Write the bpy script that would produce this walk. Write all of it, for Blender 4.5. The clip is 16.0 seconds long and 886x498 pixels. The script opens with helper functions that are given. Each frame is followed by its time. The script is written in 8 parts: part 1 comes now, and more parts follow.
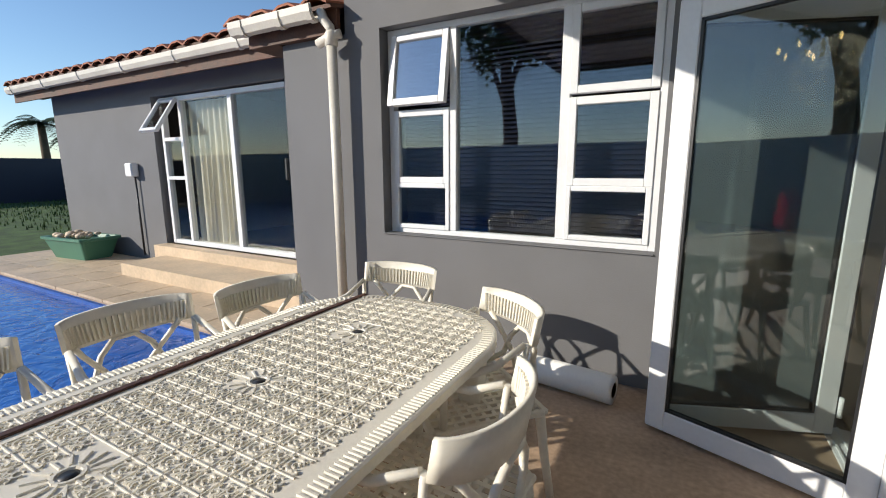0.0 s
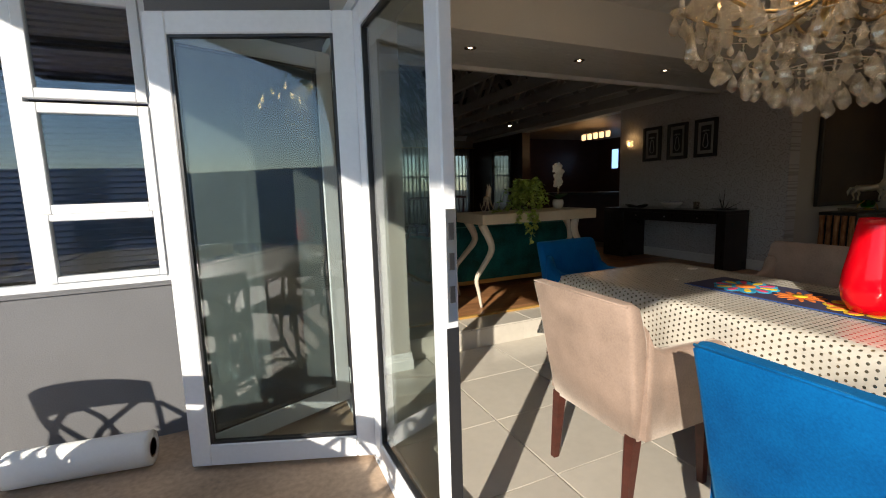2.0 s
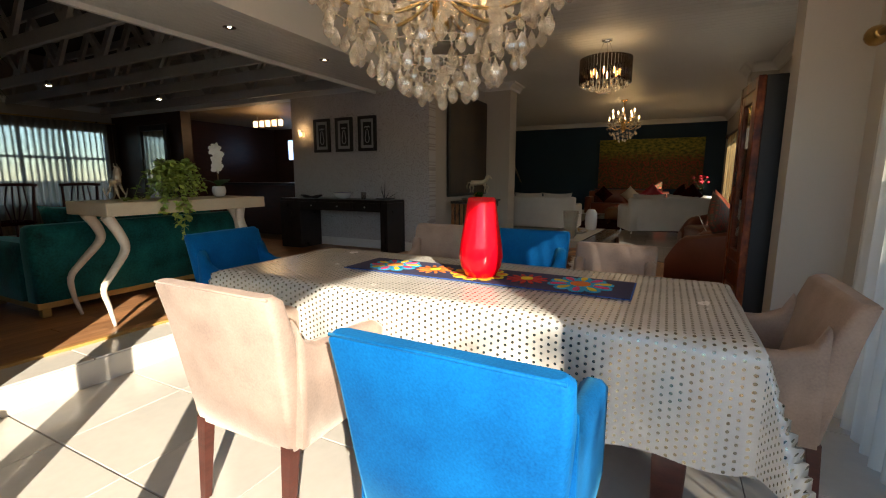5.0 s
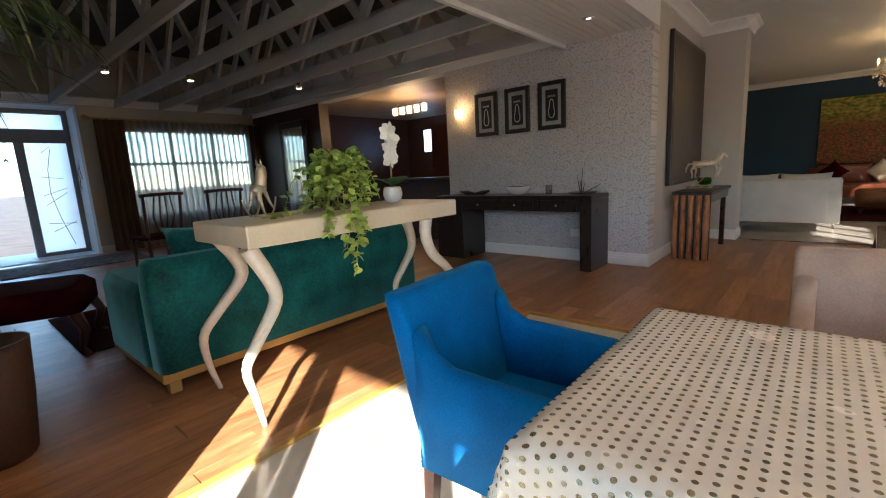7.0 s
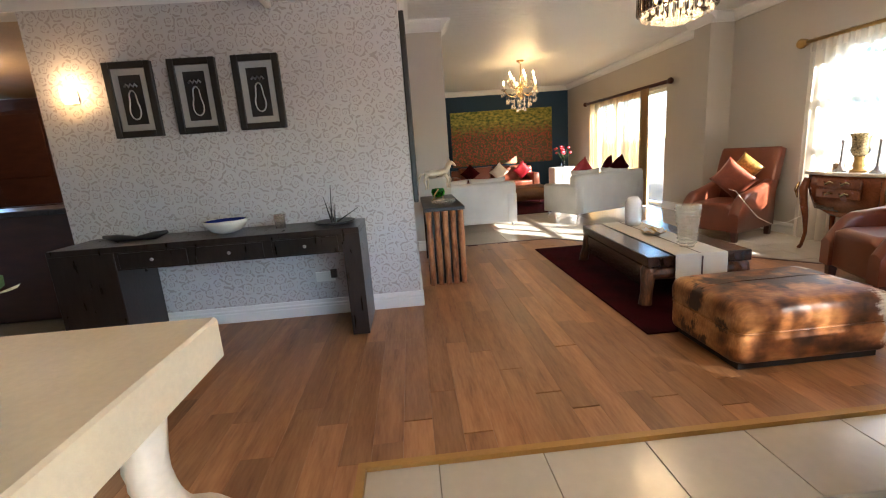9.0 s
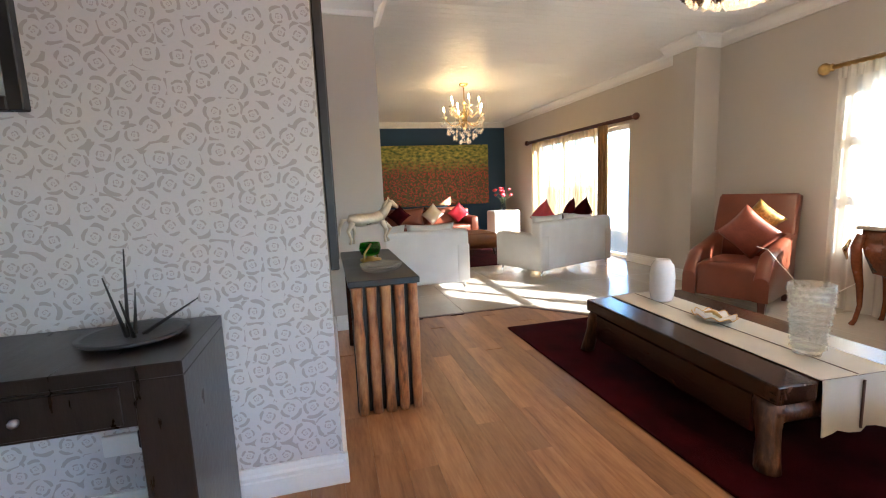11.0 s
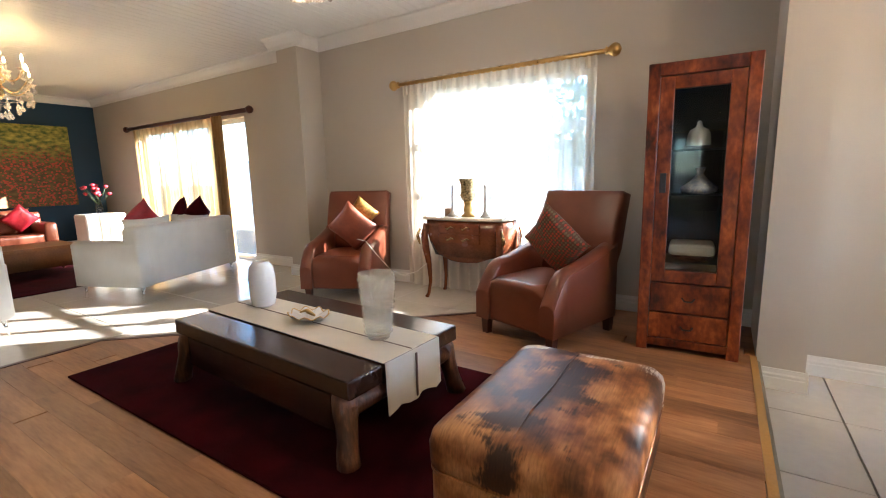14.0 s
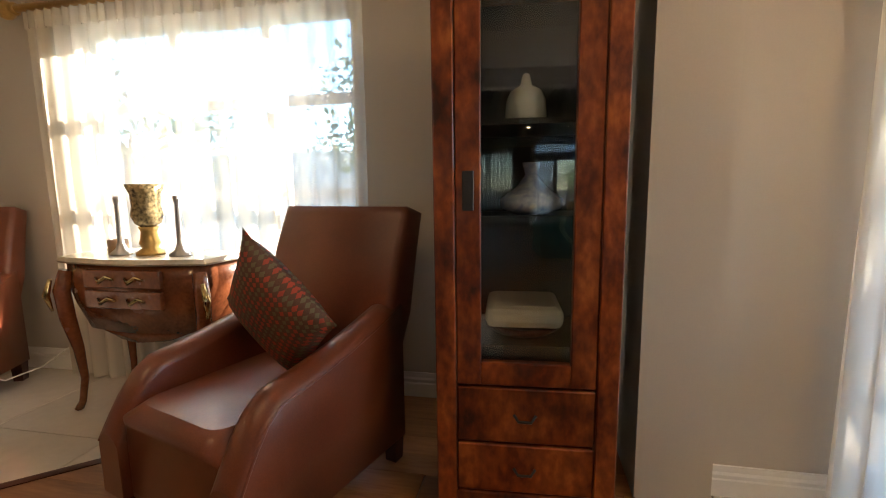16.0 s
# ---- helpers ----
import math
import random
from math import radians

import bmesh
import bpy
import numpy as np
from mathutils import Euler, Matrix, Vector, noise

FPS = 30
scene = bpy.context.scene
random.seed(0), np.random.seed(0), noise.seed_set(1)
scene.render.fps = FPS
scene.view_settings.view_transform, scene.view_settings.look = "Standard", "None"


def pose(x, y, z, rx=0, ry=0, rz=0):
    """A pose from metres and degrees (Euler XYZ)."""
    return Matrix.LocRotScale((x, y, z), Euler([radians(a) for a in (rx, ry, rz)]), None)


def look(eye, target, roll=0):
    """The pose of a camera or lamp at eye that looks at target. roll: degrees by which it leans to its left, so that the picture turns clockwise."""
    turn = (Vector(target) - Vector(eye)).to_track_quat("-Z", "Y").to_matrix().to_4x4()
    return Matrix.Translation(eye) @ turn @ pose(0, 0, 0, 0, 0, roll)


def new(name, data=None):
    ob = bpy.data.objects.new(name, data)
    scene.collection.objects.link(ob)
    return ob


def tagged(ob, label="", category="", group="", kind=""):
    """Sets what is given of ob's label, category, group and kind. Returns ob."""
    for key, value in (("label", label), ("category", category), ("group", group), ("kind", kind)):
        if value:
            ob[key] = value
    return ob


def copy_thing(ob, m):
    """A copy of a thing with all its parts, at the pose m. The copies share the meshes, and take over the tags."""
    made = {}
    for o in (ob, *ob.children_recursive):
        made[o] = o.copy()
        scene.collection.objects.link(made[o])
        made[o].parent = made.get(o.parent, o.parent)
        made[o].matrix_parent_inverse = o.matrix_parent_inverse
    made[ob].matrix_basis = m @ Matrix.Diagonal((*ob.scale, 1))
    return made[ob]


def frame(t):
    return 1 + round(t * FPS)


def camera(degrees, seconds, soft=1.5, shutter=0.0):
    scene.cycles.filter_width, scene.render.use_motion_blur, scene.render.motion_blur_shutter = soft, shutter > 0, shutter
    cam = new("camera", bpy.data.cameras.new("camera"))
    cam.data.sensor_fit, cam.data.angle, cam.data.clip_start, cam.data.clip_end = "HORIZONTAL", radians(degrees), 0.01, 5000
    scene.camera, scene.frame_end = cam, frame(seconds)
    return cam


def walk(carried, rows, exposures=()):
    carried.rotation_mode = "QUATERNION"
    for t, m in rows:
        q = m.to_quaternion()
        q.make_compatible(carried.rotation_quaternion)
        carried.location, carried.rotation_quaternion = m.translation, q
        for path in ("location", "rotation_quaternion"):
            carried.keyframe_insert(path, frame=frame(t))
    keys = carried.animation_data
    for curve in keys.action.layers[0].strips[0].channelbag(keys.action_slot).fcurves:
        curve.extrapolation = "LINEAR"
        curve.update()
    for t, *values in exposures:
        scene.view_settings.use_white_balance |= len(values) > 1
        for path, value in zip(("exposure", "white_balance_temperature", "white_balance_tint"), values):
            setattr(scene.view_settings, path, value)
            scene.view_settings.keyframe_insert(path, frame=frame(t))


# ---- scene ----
cam = camera(90.3, 16.0, soft=1.1)
PATH = [
    (0, (1.01, 0.822, 1.384), (0.056, 2.542, 1.022), -0.2),
    (0.5, (1.067, 0.829, 1.363), (0.42, 2.692, 1.032), -0.2),
    (1, (1.088, 0.833, 1.34), (0.834, 2.793, 1.032), -1.1),
    (1.5, (1.158, 0.936, 1.393), (1.493, 2.881, 1.069), -1.6),
    (2, (1.24, 0.905, 1.339), (2.048, 2.715, 1.068), -1.7),
    (2.5, (1.278, 0.861, 1.342), (2.461, 2.452, 1.078), -1.2),
    (3, (1.334, 0.844, 1.345), (2.85, 2.122, 1.078), -0.3),
    (5.5, (1.742, 1.139, 1.242), (3.506, 2.027, 0.927), 0.1),
    (6, (1.989, 1.655, 1.239), (3.6, 2.793, 0.905), -0.3),
    (6.5, (2.219, 2.192, 1.266), (3.687, 3.51, 0.937), -1.0),
    (7, (2.439, 2.73, 1.267), (3.925, 4.022, 0.92), -3.0),
    (7.5, (2.672, 3.218, 1.285), (4.291, 4.336, 0.925), -3.0),
    (8, (2.946, 3.604, 1.311), (4.783, 4.29, 0.919), -3.0),
    (8.5, (3.303, 3.88, 1.308), (5.242, 4.179, 0.92), -2.3),
    (9, (3.691, 4.073, 1.408), (5.642, 3.957, 0.981), -4.2),
    (11.5, (5.563, 4.044, 1.37), (7.437, 3.388, 1.131), -1.8),
    (12, (5.557, 4.011, 1.369), (7.298, 3.058, 1.129), -1.4),
    (12.5, (5.541, 3.989, 1.363), (7.11, 2.773, 1.115), -1.2),
    (13, (5.525, 3.948, 1.35), (6.892, 2.513, 1.08), -1.2),
    (13.5, (5.477, 3.844, 1.343), (6.613, 2.227, 1.031), -1.4),
    (14, (5.51, 3.554, 1.33), (6.57, 1.889, 1.007), -1.4),
    (14.5, (5.58, 3.213, 1.351), (6.244, 1.356, 1.019), -1.0),
    (15, (5.575, 2.837, 1.31), (5.849, 0.881, 0.99), -1.8),
    (15.5, (5.608, 2.364, 1.295), (5.877, 0.406, 0.989), -1.0),
    (16, (5.65, 1.856, 1.266), (6.028, -0.089, 0.997), -0.8),
]
EXPOSURES = [(0.0, 0.13, 6600, 10), (1.0, 0.13, 6500, 10), (1.5, 0.0, 6550, 10), (2.0, 0.5, 6650, 10), (3.0, 1.05, 6750, 10), (5.5, 1.6, 6650, 10), (6.5, 2.15, 6400, 10), (7.0, 2.95, 6180, 11), (7.5, 3.65, 6150, 12), (8.0, 4.45, 6100, 12), (8.5, 4.4, 6050, 11), (9.0, 3.95, 6000, 10), (11.5, 4.2, 5600, 10), (12.0, 4.15, 5600, 10), (13.0, 4.4, 5650, 10), (13.5, 4.2, 5650, 10), (14.5, 3.9, 5950, 10), (15.0, 3.5, 6800, 12), (16.0, 3.3, 6950, 12)]
walk(cam, [(t, look(eye, target, roll)) for t, eye, target, roll in PATH], EXPOSURES)

# ---- light ----
SUN_AZ, SUN_EL = radians(43), radians(22.5)      # the light travels towards +x +y
world = bpy.data.worlds.new("sky")
scene.world = world
world.use_nodes = True
wn = world.node_tree
sky = wn.nodes.new("ShaderNodeTexSky")
sky.sky_type, sky.sun_disc = "NISHITA", False
sky.dust_density, sky.ozone_density = 0.1, 4.0
sky.sun_elevation, sky.sun_rotation = SUN_EL, radians(227)
wn.links.new(sky.outputs[0], wn.nodes["Background"].inputs[0])
wn.nodes["Background"].inputs[1].default_value = 0.15
sun_data = bpy.data.lights.new("sun", "SUN")
sun_data.energy, sun_data.angle, sun_data.color = 5.0, radians(0.53), (1.0, 0.93, 0.82)
sun = new("sun", sun_data)
ray = Vector((math.cos(SUN_AZ) * math.cos(SUN_EL), math.sin(SUN_AZ) * math.cos(SUN_EL), -math.sin(SUN_EL)))
sun.matrix_world = look((0, 0, 20), Vector((0, 0, 20)) + ray)


# ---- materials ----
def surf(name, base, rough=0.5, metal=0.0, var=0.12, scale=3.0, fine=60.0, bump=0.08, spec=0.5, tint=None, rnd=0.0, stretch=(1, 1, 1), coat=0.0):
    """A surface with stains at a large scale, grain at a small one and a fine relief."""
    m = bpy.data.materials.new(name)
    m.use_nodes = True
    n, l = m.node_tree.nodes, m.node_tree.links
    b = n["Principled BSDF"]
    co = n.new("ShaderNodeTexCoord")
    mp = n.new("ShaderNodeMapping")
    mp.inputs["Scale"].default_value = stretch
    l.new(co.outputs["Object"], mp.inputs[0])
    vec = mp.outputs[0]
    if rnd:
        info = n.new("ShaderNodeObjectInfo")
        add = n.new("ShaderNodeVectorMath")
        add.operation = "MULTIPLY_ADD"
        comb = n.new("ShaderNodeCombineXYZ")
        for k in range(3):
            l.new(info.outputs["Random"], comb.inputs[k])
        add.inputs[1].default_value = (37, 53, 71)
        l.new(comb.outputs[0], add.inputs[0])
        l.new(vec, add.inputs[2])
        vec = add.outputs[0]
    big = n.new("ShaderNodeTexNoise")
    big.inputs["Scale"].default_value, big.inputs["Detail"].default_value = scale, 4
    small = n.new("ShaderNodeTexNoise")
    small.inputs["Scale"].default_value, small.inputs["Detail"].default_value = fine, 3
    l.new(vec, big.inputs["Vector"])
    l.new(vec, small.inputs["Vector"])
    ramp = n.new("ShaderNodeValToRGB")
    other = tint or tuple(c * (1 - 2.2 * var) for c in base)
    ramp.color_ramp.elements[0].position, ramp.color_ramp.elements[1].position = 0.32, 0.68
    ramp.color_ramp.elements[0].color = (*other, 1)
    ramp.color_ramp.elements[1].color = (*[min(1, c * (1 + var * 0.5)) for c in base], 1)
    mix = n.new("ShaderNodeMath")
    mix.operation = "MULTIPLY_ADD"
    mix.inputs[1].default_value = 0.35
    l.new(small.outputs[0], mix.inputs[0])
    sc = n.new("ShaderNodeMath")
    sc.operation = "MULTIPLY"
    sc.inputs[1].default_value = 0.65
    l.new(big.outputs[0], sc.inputs[0])
    l.new(sc.outputs[0], mix.inputs[2])
    l.new(mix.outputs[0], ramp.inputs[0])
    col = ramp.outputs[0]
    if rnd:
        hsv = n.new("ShaderNodeHueSaturation")
        mr = n.new("ShaderNodeMapRange")
        mr.inputs["To Min"].default_value, mr.inputs["To Max"].default_value = 1 - rnd, 1 + rnd
        l.new(info.outputs["Random"], mr.inputs[0])
        l.new(mr.outputs[0], hsv.inputs["Value"])
        l.new(col, hsv.inputs["Color"])
        col = hsv.outputs[0]
    l.new(col, b.inputs["Base Color"])
    rr = n.new("ShaderNodeMapRange")
    rr.inputs["To Min"].default_value, rr.inputs["To Max"].default_value = max(0.02, rough - 0.08), min(1, rough + 0.08)
    l.new(big.outputs[0], rr.inputs[0])
    l.new(rr.outputs[0], b.inputs["Roughness"])
    b.inputs["Metallic"].default_value = metal
    b.inputs["Specular IOR Level"].default_value = spec
    b.inputs["Coat Weight"].default_value = coat
    if bump:
        bp = n.new("ShaderNodeBump")
        bp.inputs["Strength"].default_value, bp.inputs["Distance"].default_value = bump, 0.01
        l.new(small.outputs[0], bp.inputs["Height"])
        l.new(bp.outputs[0], b.inputs["Normal"])
    m["bsdf"] = b.name
    return m


def glassy(name, tint=(0.9, 0.95, 0.95), ior=1.5, rough=0.0, gain=1.0, glint=0.0):
    """Thin glazing: clear, with a gloss that grows towards grazing view."""
    m = bpy.data.materials.new(name)
    m.use_nodes = True
    n, l = m.node_tree.nodes, m.node_tree.links
    n.remove(n["Principled BSDF"])
    tr, gl, mx, fr = n.new("ShaderNodeBsdfTransparent"), n.new("ShaderNodeBsdfGlossy"), n.new("ShaderNodeMixShader"), n.new("ShaderNodeLayerWeight")
    tr.inputs[0].default_value = (*tint, 1)
    gl.inputs["Roughness"].default_value = rough
    fr.inputs[0].default_value = 0.5
    f0 = ((ior - 1) / (ior + 1)) ** 2
    pw, mul = n.new("ShaderNodeMath"), n.new("ShaderNodeMath")
    pw.operation, pw.inputs[1].default_value = "POWER", 5.0
    mul.operation, mul.use_clamp = "MULTIPLY_ADD", True
    mul.inputs[1].default_value, mul.inputs[2].default_value = (1 - f0) * min(gain, 1.0), f0 * gain
    l.new(fr.outputs["Facing"], pw.inputs[0])
    l.new(pw.outputs[0], mul.inputs[0])
    l.new(mul.outputs[0], mx.inputs[0])
    l.new(tr.outputs[0], mx.inputs[1])
    l.new(gl.outputs[0], mx.inputs[2])
    out = mx.outputs[0]
    # pale translucent share stands in for the bright refraction of cut glass
    if glint:
        soft, both = n.new("ShaderNodeBsdfTranslucent"), n.new("ShaderNodeMixShader")
        soft.inputs[0].default_value, both.inputs[0].default_value = (0.92, 0.86, 0.74, 1), glint
        l.new(out, both.inputs[1])
        l.new(soft.outputs[0], both.inputs[2])
        out = both.outputs[0]
    l.new(out, n["Material Output"].inputs[0])
    return m


def sheer(name, color, clear, stripes=0.0):
    """Thin woven curtain: part clear, part lit through."""
    m = bpy.data.materials.new(name)
    m.use_nodes = True
    n, l = m.node_tree.nodes, m.node_tree.links
    n.remove(n["Principled BSDF"])
    tr, tl, df = n.new("ShaderNodeBsdfTransparent"), n.new("ShaderNodeBsdfTranslucent"), n.new("ShaderNodeBsdfDiffuse")
    tl.inputs[0].default_value = df.inputs[0].default_value = (*color, 1)
    m1, m2 = n.new("ShaderNodeMixShader"), n.new("ShaderNodeMixShader")
    m1.inputs[0].default_value = 0.45
    l.new(tl.outputs[0], m1.inputs[1])
    l.new(df.outputs[0], m1.inputs[2])
    co, wv = n.new("ShaderNodeTexCoord"), n.new("ShaderNodeTexWave")
    wv.bands_direction = "X"
    wv.inputs["Scale"].default_value, wv.inputs["Distortion"].default_value = 3.0, 1.5
    l.new(co.outputs["Object"], wv.inputs["Vector"])
    mr = n.new("ShaderNodeMapRange")
    mr.inputs["To Min"].default_value, mr.inputs["To Max"].default_value = 1 - clear - stripes, 1 - clear + stripes
    l.new(wv.outputs["Fac"], mr.inputs[0])
    l.new(mr.outputs[0], m2.inputs[0])
    l.new(tr.outputs[0], m2.inputs[1])
    l.new(m1.outputs[0], m2.inputs[2])
    l.new(m2.outputs[0], n["Material Output"].inputs[0])
    return m


def glow(name, color, power):
    m = bpy.data.materials.new(name)
    m.use_nodes = True
    b = m.node_tree.nodes["Principled BSDF"]
    b.inputs["Base Color"].default_value = b.inputs["Emission Color"].default_value = (*color, 1)
    b.inputs["Emission Strength"].default_value = power
    return m


def ramped(m, stops):
    """Replace the two-colour ramp of a surf() material by more stops (position, colour)."""
    r = [x for x in m.node_tree.nodes if x.type == "VALTORGB"][0].color_ramp
    while len(r.elements) > 1:
        r.elements.remove(r.elements[-1])
    r.elements[0].position, r.elements[0].color = stops[0][0], (*stops[0][1], 1)
    for p, c in stops[1:]:
        r.elements.new(p).color = (*c, 1)
    return m


def dotted(m, dot, size, radius, rough):
    """Foil dots in staggered rows on a cloth."""
    n, l = m.node_tree.nodes, m.node_tree.links
    b = n["Principled BSDF"]
    geo = n.new("ShaderNodeNewGeometry")
    tc = n.new("ShaderNodeTexCoord")
    uv = n.new("ShaderNodeUVMap")
    sep = n.new("ShaderNodeSeparateXYZ")
    l.new(uv.outputs[0], sep.inputs[0])

    def op(kind, a, v=None, w=None):
        o = n.new("ShaderNodeMath")
        o.operation = kind
        for k, s in enumerate((a, v, w)):
            if s is None:
                continue
            if isinstance(s, (int, float)):
                o.inputs[k].default_value = s
            else:
                l.new(s, o.inputs[k])
        return o.outputs[0]

    u, v = op("DIVIDE", sep.outputs[0], size), op("DIVIDE", sep.outputs[1], size)
    row = op("FLOOR", v)
    odd = op("MULTIPLY", op("MODULO", row, 2.0), 0.5)
    fu = op("SUBTRACT", op("FRACT", op("ADD", u, odd)), 0.5)
    fv = op("SUBTRACT", op("FRACT", v), 0.5)
    d = op("SQRT", op("ADD", op("MULTIPLY", fu, fu), op("MULTIPLY", fv, fv)))
    hit = op("LESS_THAN", d, radius)
    old = b.inputs["Base Color"].links[0].from_socket
    mx = n.new("ShaderNodeMix")
    mx.data_type = "RGBA"
    l.new(hit, mx.inputs["Factor"])
    l.new(old, mx.inputs[6])
    mx.inputs[7].default_value = (*dot, 1)
    l.new(mx.outputs[2], b.inputs["Base Color"])
    l.new(op("MULTIPLY", hit, 0.85), b.inputs["Metallic"])
    return m


GREY = surf("grey_plaster", (0.17, 0.17, 0.175), 0.85, var=0.1, scale=1.2, fine=140, bump=0.12)
CREAM = surf("beige_wall_paint", (0.53, 0.485, 0.425), 0.8, var=0.03, scale=1.0, fine=150, bump=0.03)
WHITE = surf("white_paint", (0.80, 0.79, 0.76), 0.55, var=0.03, scale=1.5, fine=80, bump=0.03)
CEIL = surf("white_ceiling_boards", (0.78, 0.77, 0.74), 0.45, var=0.03, scale=1.0, fine=60, bump=0.02)
UPVC = surf("white_aluminium", (0.78, 0.79, 0.80), 0.35, var=0.04, scale=2, fine=40, bump=0.02)
DARKROOF = surf("dark_boards", (0.065, 0.058, 0.052), 0.7, var=0.1, scale=2, fine=30, bump=0.05)
BEAM = surf("painted_beam", (0.50, 0.48, 0.455), 0.6, var=0.08, scale=2, fine=30, bump=0.05)
TILE = surf("cream_porcelain", (0.60, 0.55, 0.47), 0.17, var=0.05, scale=1.5, fine=20, bump=0.0, rnd=0.03, spec=0.6)
GROUT = surf("grout", (0.28, 0.25, 0.2), 0.9, var=0.1)
PLANK = ramped(surf("oak_laminate", (0.30, 0.16, 0.08), 0.38, rnd=0.26, scale=2.0, fine=9, bump=0.03, stretch=(1.2, 9, 3)), [(0.25, (0.15, 0.058, 0.022)), (0.42, (0.30, 0.135, 0.056)), (0.6, (0.40, 0.20, 0.09)), (0.8, (0.49, 0.27, 0.13))])
EDGE = surf("golden_edge_strip", (0.46, 0.26, 0.07), 0.4, var=0.08)
PATIO = surf("worn_concrete", (0.50, 0.36, 0.25), 0.55, var=0.26, scale=1.6, fine=35, bump=0.12)
STONE = surf("travertine", (0.62, 0.48, 0.33), 0.55, var=0.14, scale=2.2, fine=25, bump=0.08, rnd=0.06)
PLASTIC = surf("cream_plastic", (0.80, 0.755, 0.645), 0.4, var=0.06, scale=4, fine=60, bump=0.03)
BROWN = surf("brown_strip", (0.10, 0.045, 0.03), 0.6, var=0.2, scale=6)
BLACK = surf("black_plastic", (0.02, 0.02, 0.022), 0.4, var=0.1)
STEEL = surf("brushed_steel", (0.55, 0.55, 0.56), 0.3, metal=1.0, var=0.06)
CHROME = surf("chrome", (0.8, 0.8, 0.8), 0.08, metal=1.0, var=0.02, bump=0)
GOLD = surf("gilt", (0.62, 0.40, 0.14), 0.3, metal=0.85, var=0.12, scale=12)
BRASS = surf("polished_brass", (0.66, 0.47, 0.22), 0.2, metal=1.0, var=0.06)
BLUE = surf("blue_velvet", (0.0, 0.115, 0.33), 0.75, var=0.22, scale=4, fine=140, bump=0.04, tint=(0.0, 0.055, 0.19), spec=0.10)
GREEN = surf("teal_velvet", (0.009, 0.125, 0.118), 0.7, var=0.6, scale=5, fine=60, bump=0.08, tint=(0.002, 0.030, 0.031), spec=0.15)
BEIGE = surf("beige_suede", (0.37, 0.262, 0.200), 0.85, var=0.14, scale=7, fine=120, bump=0.08)
MAHOG = surf("dark_mahogany", (0.075, 0.02, 0.013), 0.35, var=0.2, scale=8, stretch=(1, 1, 6))
WENGE = surf("wenge_veneer", (0.022, 0.015, 0.013), 0.3, var=0.25, scale=5, fine=40, stretch=(1, 6, 1))
CLOTH = dotted(surf("silver_dot_tablecloth", (0.60, 0.555, 0.475), 0.24, var=0.05, scale=6, fine=16, bump=0.10, spec=0.6), (0.33, 0.29, 0.20), 0.0265, 0.21, 0.25)
LEATHER = surf("cognac_leather", (0.20, 0.056, 0.026), 0.33, var=0.14, scale=3.5, fine=190, bump=0.035, tint=(0.125, 0.032, 0.016), coat=0.12)
SLEEPER = ramped(surf("stained_sleeper_wood", (0.05, 0.02, 0.012), 0.22, scale=3, fine=14, bump=0.10, stretch=(2, 8, 4)), [(0.3, (0.012, 0.006, 0.005)), (0.6, (0.04, 0.016, 0.010)), (0.85, (0.10, 0.042, 0.02))])
LOGWOOD = ramped(surf("rough_log_wood", (0.2, 0.08, 0.03), 0.4, scale=6, fine=25, bump=0.25, rnd=0.2, stretch=(3, 3, 0.8)), [(0.3, (0.03, 0.012, 0.006)), (0.45, (0.30, 0.115, 0.04)), (0.75, (0.58, 0.30, 0.12))])
BARK = ramped(surf("dark_bark_log", (0.1, 0.04, 0.02), 0.4, scale=7, fine=25, bump=0.3, rnd=0.15, stretch=(3, 3, 0.8)), [(0.3, (0.015, 0.006, 0.004)), (0.5, (0.09, 0.034, 0.014)), (0.75, (0.30, 0.13, 0.05))])
CABWOOD = ramped(surf("red_mottled_wood", (0.3, 0.08, 0.02), 0.34, scale=6, fine=26, bump=0.06, rnd=0.14, stretch=(1.6, 1.6, 0.9), spec=0.35), [(0.33, (0.026, 0.006, 0.004)), (0.44, (0.10, 0.018, 0.006)), (0.55, (0.20, 0.043, 0.011)), (0.68, (0.36, 0.105, 0.026))])

